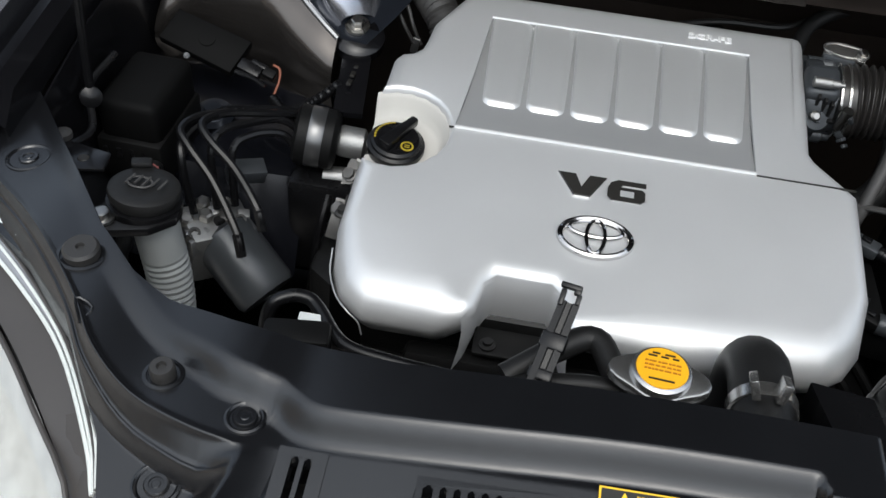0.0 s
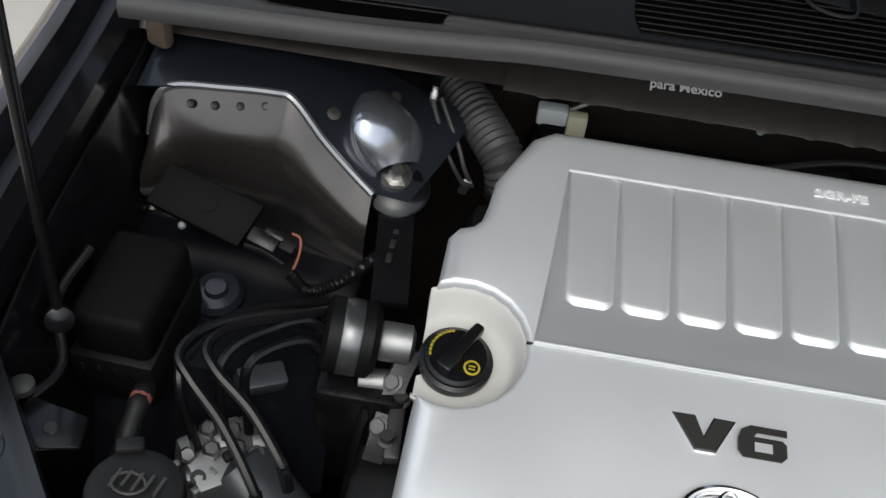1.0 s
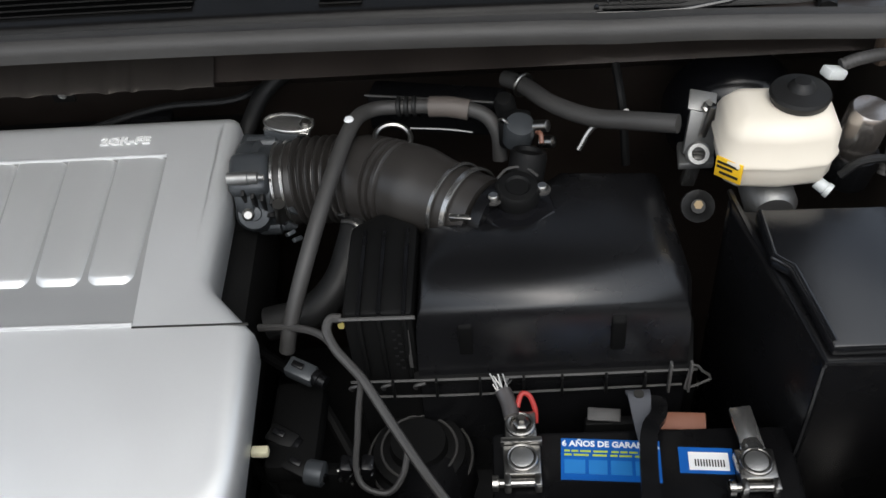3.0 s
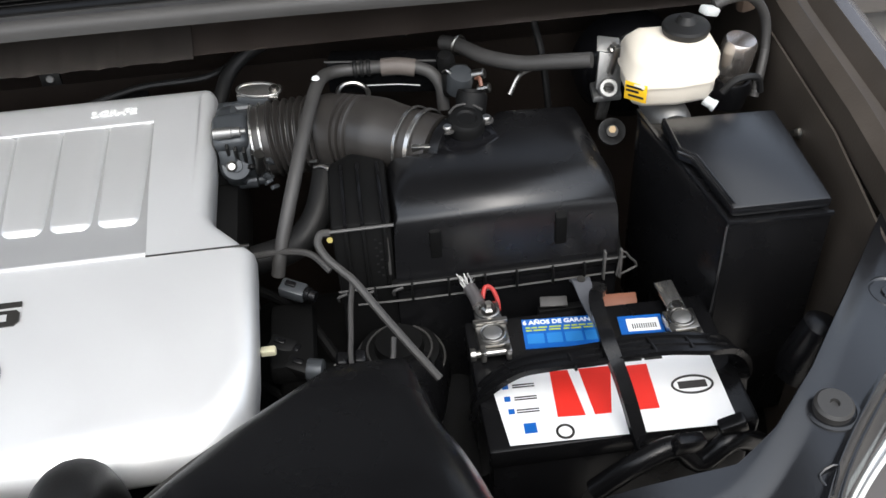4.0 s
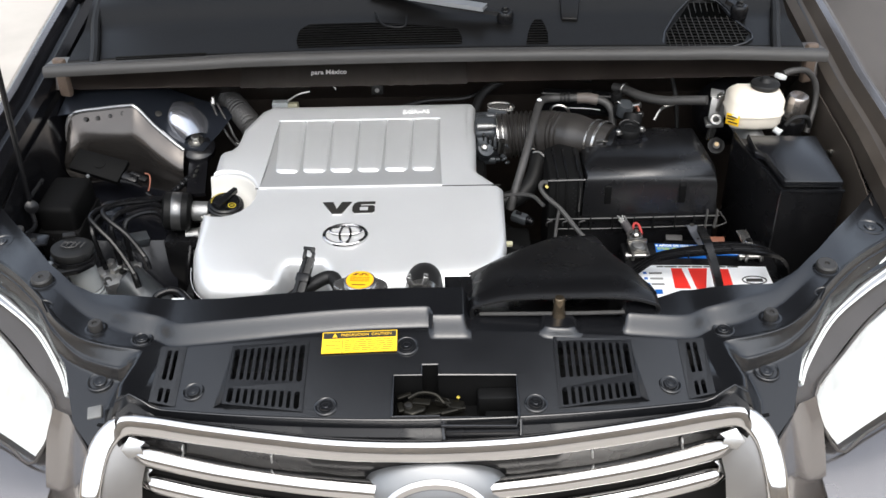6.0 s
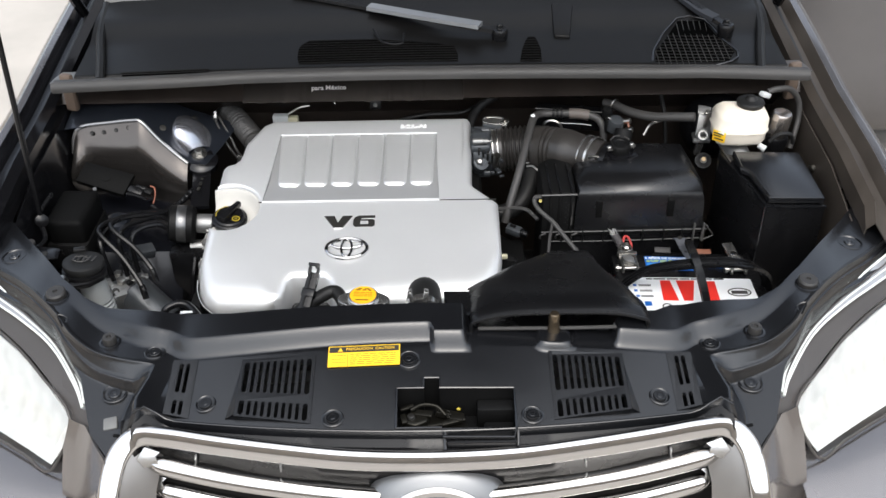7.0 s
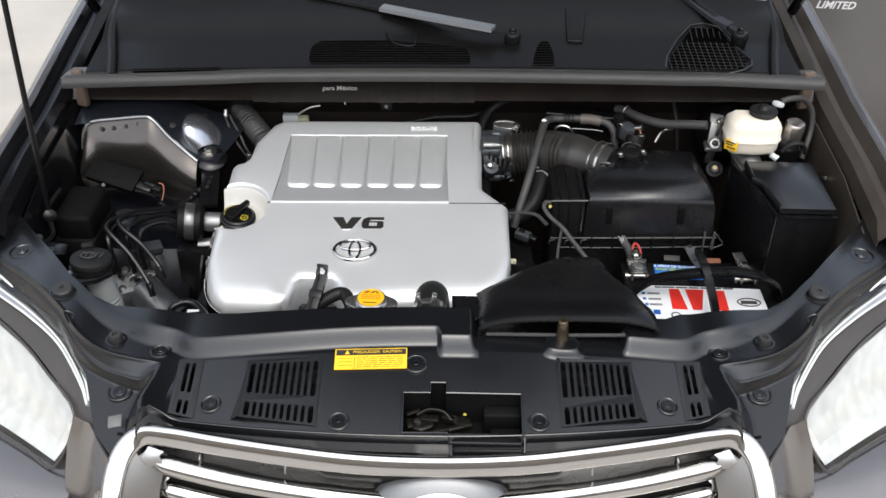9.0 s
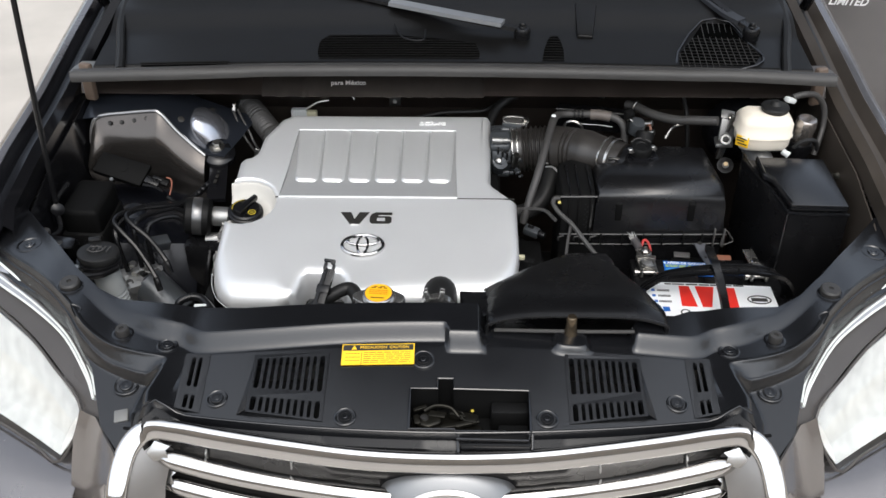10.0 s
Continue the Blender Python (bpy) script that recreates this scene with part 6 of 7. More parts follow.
# ---- right side of the bay ----
tb = thing("throttle_body", (0.10, 0.80, 0.88), "cast aluminium throttle body beside the engine cover", "throttle body")
part("body", lathe([(0, 0), (0.046, 0), (0.048, 0.004), (0.048, 0.018), (0.042, 0.022), (0.041, 0.045), (0, 0.045)], along((0.085, 0.800, 0.962), (0.14, 0.798, 0.966)), 30), MOTOR, tb)
part("actuator", box((0.100, 0.832, 0.985), (0.050, 0.030, 0.024), 0.006, (0, 0, -8)), MOTOR, tb)
for dy, dz in ((-0.022, -0.036), (0.034, 0.03)):
    part("boss", lathe([(0, 0), (0.010, 0), (0.010, 0.030), (0.0065, 0.032), (0.0065, 0.040), (0, 0.040)], along((0.088, 0.80 + dy, 0.962 + dz), (0.16, 0.80 + dy, 0.962 + dz)), 14), MOTOR, tb)
part("round_cover", lathe([(0.019, -0.004), (0.019, 0.004), (0.016, 0.009), (0.008, 0.010), (0.007, 0.013), (0, 0.014)], tilt((0.098, 0.762, 0.960), (0.2, -0.8, 0.55)), 24), MOTOR, tb)
part("long_stud", lathe([(0, 0), (0.0065, 0), (0.0065, 0.020), (0.0055, 0.021), (0.0055, 0.030), (0.003, 0.031), (0.003, 0.036), (0, 0.036)], along((0.082, 0.757, 1.010), (0.122, 0.757, 1.010)), 14), ALU, tb)
part("shoulder", box((0.098, 0.780, 0.992), (0.042, 0.046, 0.034), 0.010, (25, 0, 0), 3), MOTOR, tb)
for k in range(7):
    rk = random.Random(k + 20)
    part("casting_lug", box((0.112 + rk.uniform(0, 0.03), 0.742 + rk.uniform(0, 0.02), 0.955 + rk.uniform(-0.02, 0.02)), (rk.uniform(0.005, 0.012), rk.uniform(0.004, 0.009), rk.uniform(0.004, 0.010)), 0.001, (rk.uniform(0, 60), rk.uniform(0, 60), rk.uniform(0, 60))), (MOTOR, DARKMETAL)[k % 2], tb)
part("cover_bolt", lathe([(0.0065, 0), (0.0065, 0.004), (0.004, 0.006), (0, 0.006)], tilt((0.095, 0.750, 0.968), (0.2, -0.8, 0.55)), 12), METAL, tb)
part("top_bracket", box((0.132, 0.843, 1.008), (0.052, 0.022, 0.006), 0.002, (16, 0, -14)), SATIN, tb)
part("bracket_rim", oval_ring(pose(0.132, 0.843, 1.011, 12, 0, -14), 0.027, 0.012, 0.0018, 30), SATIN, tb)
part("bracket_bolt", lathe([(0.0065, 0), (0.0065, 0.003), (0.004, 0.004), (0.004, 0.007), (0, 0.007)], pose(0.151, 0.838, 1.011, 12), 6), METAL, tb)
part("bracket_web", box((0.125, 0.838, 0.992), (0.040, 0.014, 0.030), 0.004, (0, 0, -14)), MOTOR, tb)
for k in range(4):
    part("casting_rib", box((0.094 + 0.009 * k, 0.765, 0.975 - 0.004 * k), (0.004, 0.016, 0.045), 0.001, (20, 0, 0)), DARKMETAL, tb)
part("manifold_pipe", tube([(0.08, 0.80, 0.95), (0.05, 0.80, 0.94), (0.0, 0.80, 0.92)], 0.04, 18), DARKMETAL, tb)

it = thing("air_intake_tube", (0.22, 0.76, 0.9), "dusty black rubber intake tube with bellows and hose clamps", "intake tube")
bell = [(0.128, 0.798, 0.966), (0.160, 0.797, 0.970), (0.195, 0.792, 0.974), (0.225, 0.783, 0.978), (0.26, 0.762, 0.983), (0.30, 0.734, 0.988), (0.335, 0.708, 0.990)]


def bellow_r(s):
    k = 1.0
    if 0.016 < s < 0.079:
        k += 0.075 * math.sin((s - 0.016) * 2 * math.pi / 0.0090)
    if 0.108 < s < 0.138:
        k -= 0.10 * max(0.0, math.sin((s - 0.108) * 2 * math.pi / 0.0100))
    k += 0.055 * sstep((s - 0.075) / 0.012) * (1 - sstep((s - 0.150) / 0.03))
    return k * (1 - 0.12 * sstep((s - 0.15) / 0.06))


part("tube", tube(bell, 0.0430, 36, 40, bellow_r), INTAKE, it)
def clampring(a, b, r, w=0.010):
    c = part("hose_clamp", lathe([(r, 0), (r + 0.0018, 0.0005), (r + 0.0018, 0.003), (r + 0.0006, 0.0035), (r + 0.0006, w - 0.0035), (r + 0.0018, w - 0.003), (r + 0.0018, w - 0.0005), (r, w)], along(a, b), 36), SATIN, it, "bright hose clamp")
    return c
c1 = clampring((0.124, 0.798, 0.966), (0.16, 0.797, 0.970), 0.0440, 0.0036)
clampring((0.1345, 0.798, 0.967), (0.16, 0.797, 0.970), 0.0440, 0.0036)
part("clamp_screw", lathe([(0, 0), (0.005, 0), (0.005, 0.024), (0.0065, 0.025), (0.0065, 0.031), (0, 0.031)], along((0.126, 0.753, 0.955), (0.130, 0.745, 0.985)), 10), METAL, c1)
c2 = clampring((0.317, 0.7215, 0.989), (0.342, 0.702, 0.991), 0.0412, 0.006)
clampring((0.305, 0.7305, 0.988), (0.330, 0.711, 0.990), 0.0414, 0.004)
part("clamp_screw", lathe([(0, 0), (0.007, 0), (0.007, 0.003), (0.0045, 0.004), (0.0045, 0.022), (0, 0.022)], along((0.3145, 0.684, 1.008), (0.319, 0.716, 1.013)), 10), METAL, c2)
part("clamp_tab", box((0.3155, 0.686, 1.008), (0.026, 0.005, 0.012), 0.001, (20, -5, -15)), METAL, c2)
part("side_branch", tube([(0.205, 0.770, 0.95), (0.200, 0.735, 0.938), (0.185, 0.70, 0.915), (0.155, 0.68, 0.895), (0.11, 0.675, 0.885)], 0.0175, 16), RUBBER, it)
part("branch_clamp", tube([(0.190, 0.745, 0.958), (0.202, 0.738, 0.962), (0.214, 0.728, 0.955)], 0.0022, 8), METAL, it)
part("branch_clamp", tube([(0.185, 0.752, 0.962), (0.195, 0.745, 0.966)], 0.0022, 8), METAL, it)
part("resonator", bevelled(prism([(0.215, 0.858), (0.355, 0.835), (0.362, 0.862), (0.222, 0.888)], 0.985, 1.030), 0.004), BLACK, it)
part("resonator_edge", tube([(0.214, 0.857, 1.031), (0.28, 0.846, 1.031), (0.356, 0.834, 1.030)], 0.0014, 6), RUBBER_GREY, it)
part("bright_rod", tube([(0.262, 0.815, 1.018), (0.300, 0.810, 1.018), (0.325, 0.806, 1.016)], 0.0010, 6), ALU, it)
part("hose_dot", lathe([(0, 0.003), (0.004, 0.002), (0.005, 0), (0, -0.001)], pose(0.204, 0.800, 1.043), 12), WHITE, it)
part("top_ring", oval_ring(pose(0.245, 0.800, 1.018, 20, 8, 0), 0.018, 0.016, 0.003), METAL, it)

maf = thing("air_flow_sensor", (0.37, 0.70, 0.96), "black air flow sensor housing with two screws", "sensor")
part("housing", lathe([(0, 0), (0.037, 0), (0.038, 0.003), (0.038, 0.012), (0, 0.013)], along((0.338, 0.7055, 0.990), (0.40, 0.662, 0.992)), 28), BLACK, maf)
part("flat", bevelled(prism([(0.333, 0.684), (0.361, 0.655), (0.403, 0.688), (0.394, 0.728), (0.350, 0.738)], 0.980, lambda x, y: 1.012 + 0.08 * (y - 0.69)), 0.005, 3), BAYPAINT, maf)
part("lower_edge", tube([(0.330, 0.686, 0.994), (0.345, 0.668, 0.996), (0.360, 0.653, 0.998)], 0.0028, 8), SATIN, maf, "bright bare edge")
part("socket", lathe([(0.017, -0.02), (0.018, 0.014), (0.016, 0.020), (0.013, 0.020), (0.012, 0.016), (0, 0.016)], pose(0.376, 0.738, 1.020, -22, 10, 0), 24), MATTE, maf)
part("plug", lathe([(0.021, -0.006), (0.021, 0.006), (0.018, 0.010), (0.012, 0.011), (0.010, 0.009), (0, 0.009)], pose(0.366, 0.706, 1.020, 8, 4, 0), 26), MATTE, maf)
part("plug_rim", tube([(0.348, 0.716, 1.030), (0.358, 0.726, 1.033), (0.374, 0.727, 1.033), (0.386, 0.716, 1.031)], 0.0014, 6), RUBBER_GREY, maf)
for x, y, z in ((0.344, 0.695, 1.022), (0.389, 0.706, 1.022)):
    part("screw_tab", lathe([(0.008, 0), (0.008, 0.002), (0, 0.0022)], pose(x, y, z), 18), RUBBER_GREY, maf)
    part("screw", lathe([(0.0055, 0.002), (0.0055, 0.005), (0.004, 0.007), (0, 0.007)], pose(x, y, z), 14), METAL, maf)
part("red_wire", tube([(0.392, 0.760, 1.034), (0.391, 0.768, 1.040), (0.388, 0.775, 1.036)], 0.0024, 6), mat("orange_sleeve", (0.16, 0.07, 0.045), 0.5), maf)

ab = thing("air_filter_box", (0.39, 0.67, 0.75), "black plastic air filter box with a domed lid", "air box")
lid = [(0.272, 0.587), (0.512, 0.590), (0.521, 0.640), (0.511, 0.765), (0.405, 0.768), (0.335, 0.705), (0.272, 0.695)]


def lid_z(x, y):
    return 1.0105 - 0.012 * sstep((x - 0.48) / 0.05)


bm = bmesh.new()
rr = []
for d, dz in ((-0.003, 0.102), (-0.002, 0.075), (-0.001, 0.050), (0.0, 0.036), (0.002, 0.027), (0.006, 0.018), (0.012, 0.0105), (0.020, 0.005), (0.030, 0.0015), (0.040, 0.0)):
    rr.append([bm.verts.new((x, y, lid_z(x, y) - dz)) for x, y in offset(lid, d)])
for a, b in zip(rr, rr[1:]):
    for i in range(len(a)):
        bm.faces.new((a[i], a[(i + 1) % len(a)], b[(i + 1) % len(a)], b[i]))
bm.faces.new(rr[-1])
part("lid", bm, mat("satin_black_lid_plastic", (0.006, 0.006, 0.0066), 0.27, 0, 0.2, 1500, 0.25, spec=0.60), ab, sharp=70)
part("rim", bevelled(prism(offset(lid, -0.008), 0.900, 0.908), 0.001), MATTE, ab)
# thin edge lines in a lighter grey than the box
BOXEDGE = mat("grey_box_edge", (0.075, 0.073, 0.070), 0.4)
part("rim_edge", tube([(0.206, 0.578, 0.909), (0.30, 0.578, 0.909), (0.40, 0.579, 0.909), (0.522, 0.581, 0.909)], 0.0013, 6), BOXEDGE, ab)
part("rim_edge", tube([(0.225, 0.576, 0.889), (0.30, 0.576, 0.888), (0.40, 0.578, 0.888), (0.51, 0.580, 0.889)], 0.0012, 6), BOXEDGE, ab)
part("lower_case", bevelled(prism(offset(lid, -0.004), 0.70, 0.900), 0.004), BLACK, ab)
for x in (0.245, 0.285, 0.325, 0.365, 0.40, 0.44, 0.475, 0.497, 0.515):
    part("rim_rib", box((x, 0.576, 0.899 if x < 0.49 else 0.905), (0.0024, 0.006, 0.024 if x < 0.49 else 0.040), 0.0005), MATTE if x < 0.48 else BOXEDGE, ab)
for x in (0.308, 0.443):
    part("lid_rib", bevelled(prism([(x, 0.5845), (x + 0.013, 0.5845), (x + 0.013, 0.600), (x, 0.600)], 0.935, lambda x, y: 0.975 + (y - 0.59) * 0.6), 0.002), SHADED_BLACK, ab)
part("side_chamber", bevelled(prism([(0.207, 0.590), (0.270, 0.588), (0.272, 0.70), (0.235, 0.72), (0.207, 0.70)], 0.75, lambda x, y: 0.990 + 0.02 * (y - 0.6)), 0.006), MATTE, ab)
for x in (0.222, 0.240, 0.262):
    part("chamber_rib", box((x, 0.64, 0.991), (0.004, 0.105, 0.006), 0.001, (1, 0, 0)), BLACK, ab)
    part("front_rib", box((x, 0.588, 0.945), (0.004, 0.006, 0.080), 0.001), MATTE, ab)
part("chamber_edge", tube([(0.205, 0.588, 0.985), (0.24, 0.587, 0.986), (0.272, 0.586, 0.987)], 0.0018, 6), BOXEDGE, ab)
part("chamber_print", bars([(x, x + 0.003, 0) for x in (0.0,)] + [], pose(0.262, 0.5855, 0.945, 88, 0, 0), 0.05, 0.0005), RUBBER_GREY, ab)
part("chamber_print", bars([(-0.006 + 0.0045 * (k % 2), -0.003 + 0.0045 * (k % 2), 0.026 - 0.0055 * k) for k in range(10)], pose(0.256, 0.5838, 0.945, 88, 0, 0), 0.0024, 0.0005), RUBBER, ab)
for k in range(3):
    part("hinge", tube([(0.205 + 0.03 * k, 0.582, 0.892), (0.205 + 0.03 * k, 0.577, 0.902), (0.215 + 0.03 * k, 0.577, 0.906)], 0.0018, 6), RUBBER_GREY, ab)
part("corner_wire", tube([(0.512, 0.576, 0.888), (0.516, 0.576, 0.922), (0.526, 0.578, 0.910), (0.536, 0.582, 0.893), (0.512, 0.576, 0.887)], 0.0013, 6, 2), BOXEDGE, ab)

vh = thing("breather_hose", (0.18, 0.72, 0.9), "grey rubber breather hose looping over the intake tube", "hose")
part("hose", tube([(0.140, 0.622, 0.905), (0.148, 0.632, 0.935), (0.168, 0.672, 0.985), (0.190, 0.745, 1.022), (0.206, 0.805, 1.034), (0.222, 0.832, 1.030), (0.250, 0.838, 1.028), (0.30, 0.832, 1.030), (0.335, 0.826, 1.024), (0.350, 0.815, 1.008), (0.352, 0.805, 0.98)], 0.0078, 12), RUBBER_GREY, vh)
part("sleeve", tube([(0.282, 0.834, 1.0295), (0.302, 0.8315, 1.030), (0.322, 0.828, 1.0275)], 0.0108, 12), mat("brown_sleeve", (0.10, 0.085, 0.075), 0.6), vh, "brown protective sleeve")
for x in (0.248, 0.256, 0.264):
    part("band", lathe([(0.0088, 0), (0.0105, 0.001), (0.0105, 0.004), (0.0088, 0.005)], along((x, 0.838, 1.0285), (x + 0.02, 0.837, 1.029)), 14), RUBBER, vh)
hh = thing("brake_booster_hose", (0.44, 0.80, 1.0), "grey rubber vacuum hose to the brake booster", "hose")
part("hose", tube([(0.360, 0.870, 1.035), (0.378, 0.852, 1.038), (0.405, 0.815, 1.040), (0.44, 0.782, 1.046), (0.475, 0.762, 1.055), (0.515, 0.742, 1.064)], 0.0090, 12), RUBBER_GREY, hh)
part("clip", oval_ring(along((0.378, 0.852, 1.038), (0.40, 0.825, 1.04)), 0.0115, 0.0115, 0.0018, 20), METAL, hh)
part("valve_block", box((0.368, 0.805, 1.018), (0.030, 0.030, 0.034), 0.006, (0, 0, -15)), MATTE, hh)
part("valve_cap", lathe([(0.015, -0.02), (0.016, 0.0), (0.014, 0.006), (0.006, 0.008), (0, 0.008)], pose(0.372, 0.792, 1.030, 15, 8, 0), 22), MOTOR, hh)
part("valve_cap", lathe([(0.011, -0.02), (0.011, 0.0), (0.008, 0.006), (0, 0.007)], pose(0.358, 0.822, 1.040, 15, -8, 0), 20), MATTE, hh)
part("valve_clip", tube([(0.352, 0.800, 1.034), (0.356, 0.793, 1.040), (0.362, 0.790, 1.036)], 0.0016, 6), METAL, hh)
for dx, dz in ((0.012, 0.012), (0.018, -0.008)):
    part("port", lathe([(0.006, 0), (0.006, 0.014), (0.004, 0.015), (0, 0.015)], tilt((0.375 + dx, 0.79, 1.02 + dz), (0.8, -0.4, 0.3)), 12), METAL, hh)
part("rear_hose", tube([(0.075, 0.86, 0.98), (0.10, 0.91, 1.01), (0.16, 0.925, 1.035), (0.26, 0.92, 1.04), (0.32, 0.905, 1.038)], 0.0095, 10), RUBBER, hh)
part("rear_hose", tube([(0.47, 0.85, 1.06), (0.475, 0.82, 1.03), (0.48, 0.80, 0.97)], 0.0045, 8), MATTE, hh)
part("rear_pipe", tube([(0.43, 0.79, 1.0), (0.445, 0.80, 1.02), (0.47, 0.80, 1.03), (0.475, 0.79, 1.045)], 0.003, 8), METAL, hh)

mc_ = thing("brake_fluid_reservoir", (0.60, 0.72, 1.02), "cream plastic brake fluid reservoir with a black cap", "fluid reservoir")
rp = [(0.548, 0.702), (0.560, 0.690), (0.60, 0.686), (0.636, 0.690), (0.648, 0.704), (0.650, 0.742), (0.638, 0.760), (0.566, 0.764), (0.550, 0.752)]
bm = bmesh.new()
rr = []
for d, z in ((0.014, 1.024), (0.006, 1.026), (0.002, 1.032), (0.001, 1.050), (-0.002, 1.052), (-0.002, 1.056), (0.0, 1.058), (0.0, 1.078), (0.004, 1.086), (0.011, 1.092), (0.020, 1.095)):
    rr.append([bm.verts.new((x, y, z)) for x, y in offset(rp, d)])
for a, b in zip(rr, rr[1:]):
    for i in range(len(a)):
        bm.faces.new((a[i], a[(i + 1) % len(a)], b[(i + 1) % len(a)], b[i]))
bm.faces.new(rr[-1])
bm.faces.new(rr[0][::-1])
part("tank", bm, CREAM, mc_, sharp=50)
part("cap", lathe([(0.019, -0.006), (0.025, 0.0), (0.0265, 0.006), (0.025, 0.009), (0.012, 0.012), (0.010, 0.016), (0.008, 0.017), (0.007, 0.019), (0, 0.020)], pose(0.614, 0.728, 1.096), 36), RUBBER, mc_, "black ribbed rubber cap")
yl = box((0.5535, 0.695, 1.046), (0.026, 0.0015, 0.022), 0.0004, (0, 0, -40))
part("yellow_label", yl, YELLOW, mc_)
part("label_print", bars([(-0.011, 0.009, 0.006), (-0.011, 0.004, 0.001), (-0.008, 0.010, -0.005)], pose(0.5527, 0.694, 1.046, 90, 0, -40), 0.0025, 0.0006), INK, mc_)
part("outlet", lathe([(0.006, 0), (0.006, 0.010), (0.007, 0.011), (0.007, 0.015), (0, 0.015)], along((0.636, 0.702, 1.022), (0.660, 0.684, 1.010)), 16), WASHBOTTLE, mc_)
part("master_cylinder", lathe([(0.024, 0), (0.024, 0.10), (0.018, 0.11), (0, 0.11)], along((0.60, 0.80, 1.0), (0.60, 0.68, 0.995)), 22), ALU, mc_)
part("booster", lathe([(0.07, 0), (0.07, 0.03), (0.06, 0.05), (0.03, 0.07), (0, 0.07)], along((0.60, 0.90, 0.97), (0.60, 0.75, 0.965)), 32), BAYPAINT, mc_)
bp = thing("mounting_bracket", (0.54, 0.76, 0.98), "bare metal bracket with a round bushing", "bracket")
part("bushing", lathe([(0.006, 0), (0.0065, 0.004), (0.010, 0.004), (0.012, 0.002), (0.012, -0.006)], tilt((0.541, 0.757, 1.015), (-0.1, -0.75, 0.65)), 22), ALU, bp)
part("bushing_plate", bevelled(prism([(0.522, 0.752), (0.556, 0.752), (0.560, 0.775), (0.550, 0.790), (0.526, 0.786)], 1.000, 1.008), 0.002), ALU, bp)
part("bushing_plate", box((0.545, 0.772, 1.030), (0.030, 0.006, 0.045), 0.001, (-20, 8, 0)), ALU, bp)
part("arm", box((0.540, 0.768, 0.990), (0.014, 0.010, 0.05), 0.002, (10, 6, 0)), SATIN, bp)
part("top_tab", box((0.548, 0.770, 1.045), (0.008, 0.010, 0.036), 0.002, (0, 12, 0)), METAL, bp)
part("lower_boss", lathe([(0.016, 0), (0.016, 0.012), (0.009, 0.014), (0.007, 0.016), (0, 0.016)], tilt((0.541, 0.735, 0.968), (-0.1, -0.75, 0.65)), 16), DARKMETAL, bp)
part("lower_bolt", lathe([(0.0045, 0), (0.0045, 0.016), (0, 0.016)], tilt((0.541, 0.735, 0.97), (-0.1, -0.75, 0.65)), 6), mat("brass_bolt", (0.16, 0.12, 0.07), 0.4, 0.8), bp)
part("bright_plate", box((0.545, 0.785, 1.056), (0.026, 0.022, 0.003), 0.001, (25, 8, -10)), ALU, bp)
part("plate_stud", lathe([(0.006, 0), (0.006, 0.003), (0.0035, 0.004), (0.0035, 0.010), (0, 0.010)], pose(0.548, 0.775, 1.056, 25, 0, 0), 6), METAL, bp)
part("plated_canister", lathe([(0, 0.0), (0.019, 0.0), (0.020, 0.003), (0.020, 0.048), (0.017, 0.053), (0, 0.054)], pose(0.683, 0.752, 1.016, 6, 6, 0), 26), mat("plated_steel", (0.58, 0.53, 0.49), 0.24, 0.95, 0.1, 600, 0.15), bp, "bright plated canister")
part("canister_boot", lathe([(0.024, -0.03), (0.025, -0.002), (0.022, 0.004), (0.019, 0.004)], pose(0.683, 0.745, 1.018, 6, 6, 0), 26), BLACK, bp)
lh = thing("reservoir_supply_hose", (0.70, 0.78, 1.05), "braided black hose looping beside the reservoir", "hose")
part("hose", tube([(0.655, 0.758, 1.108), (0.675, 0.762, 1.112), (0.705, 0.775, 1.104), (0.728, 0.782, 1.075), (0.732, 0.775, 1.04), (0.722, 0.755, 1.012), (0.715, 0.745, 0.99)], 0.0058, 12, 16, lambda s: 1 + 0.06 * math.sin(s * 1300)), RUBBER_GREY, lh)
part("end_fitting", box((0.648, 0.752, 1.105), (0.022, 0.014, 0.010), 0.003, (0, 20, 25)), WASHBOTTLE, lh, "white plastic end fitting")
part("second_loop", tube([(0.655, 0.70, 1.03), (0.67, 0.70, 1.045), (0.695, 0.705, 1.042), (0.705, 0.71, 1.02)], 0.004, 8), RUBBER, lh)

part("fender_stud", lathe([(0.006, 0), (0.006, 0.003), (0.0035, 0.004), (0.0035, 0.012), (0, 0.012)], tilt((0.733, 0.655, 0.995), (-1, -0.3, 0.4)), 12), METAL, shell)
fuse = thing("fuse_box", (0.66, 0.58, 0.80), "large black fuse box with a sloping flat lid", "fuse box")
fp = [(0.570, 0.652), (0.572, 0.600), (0.586, 0.588), (0.602, 0.511), (0.706, 0.516), (0.699, 0.658)]


def fuse_z(x, y):
    return 1.0335 - 0.06 * (x - 0.57) + 0.105 * (y - 0.62)


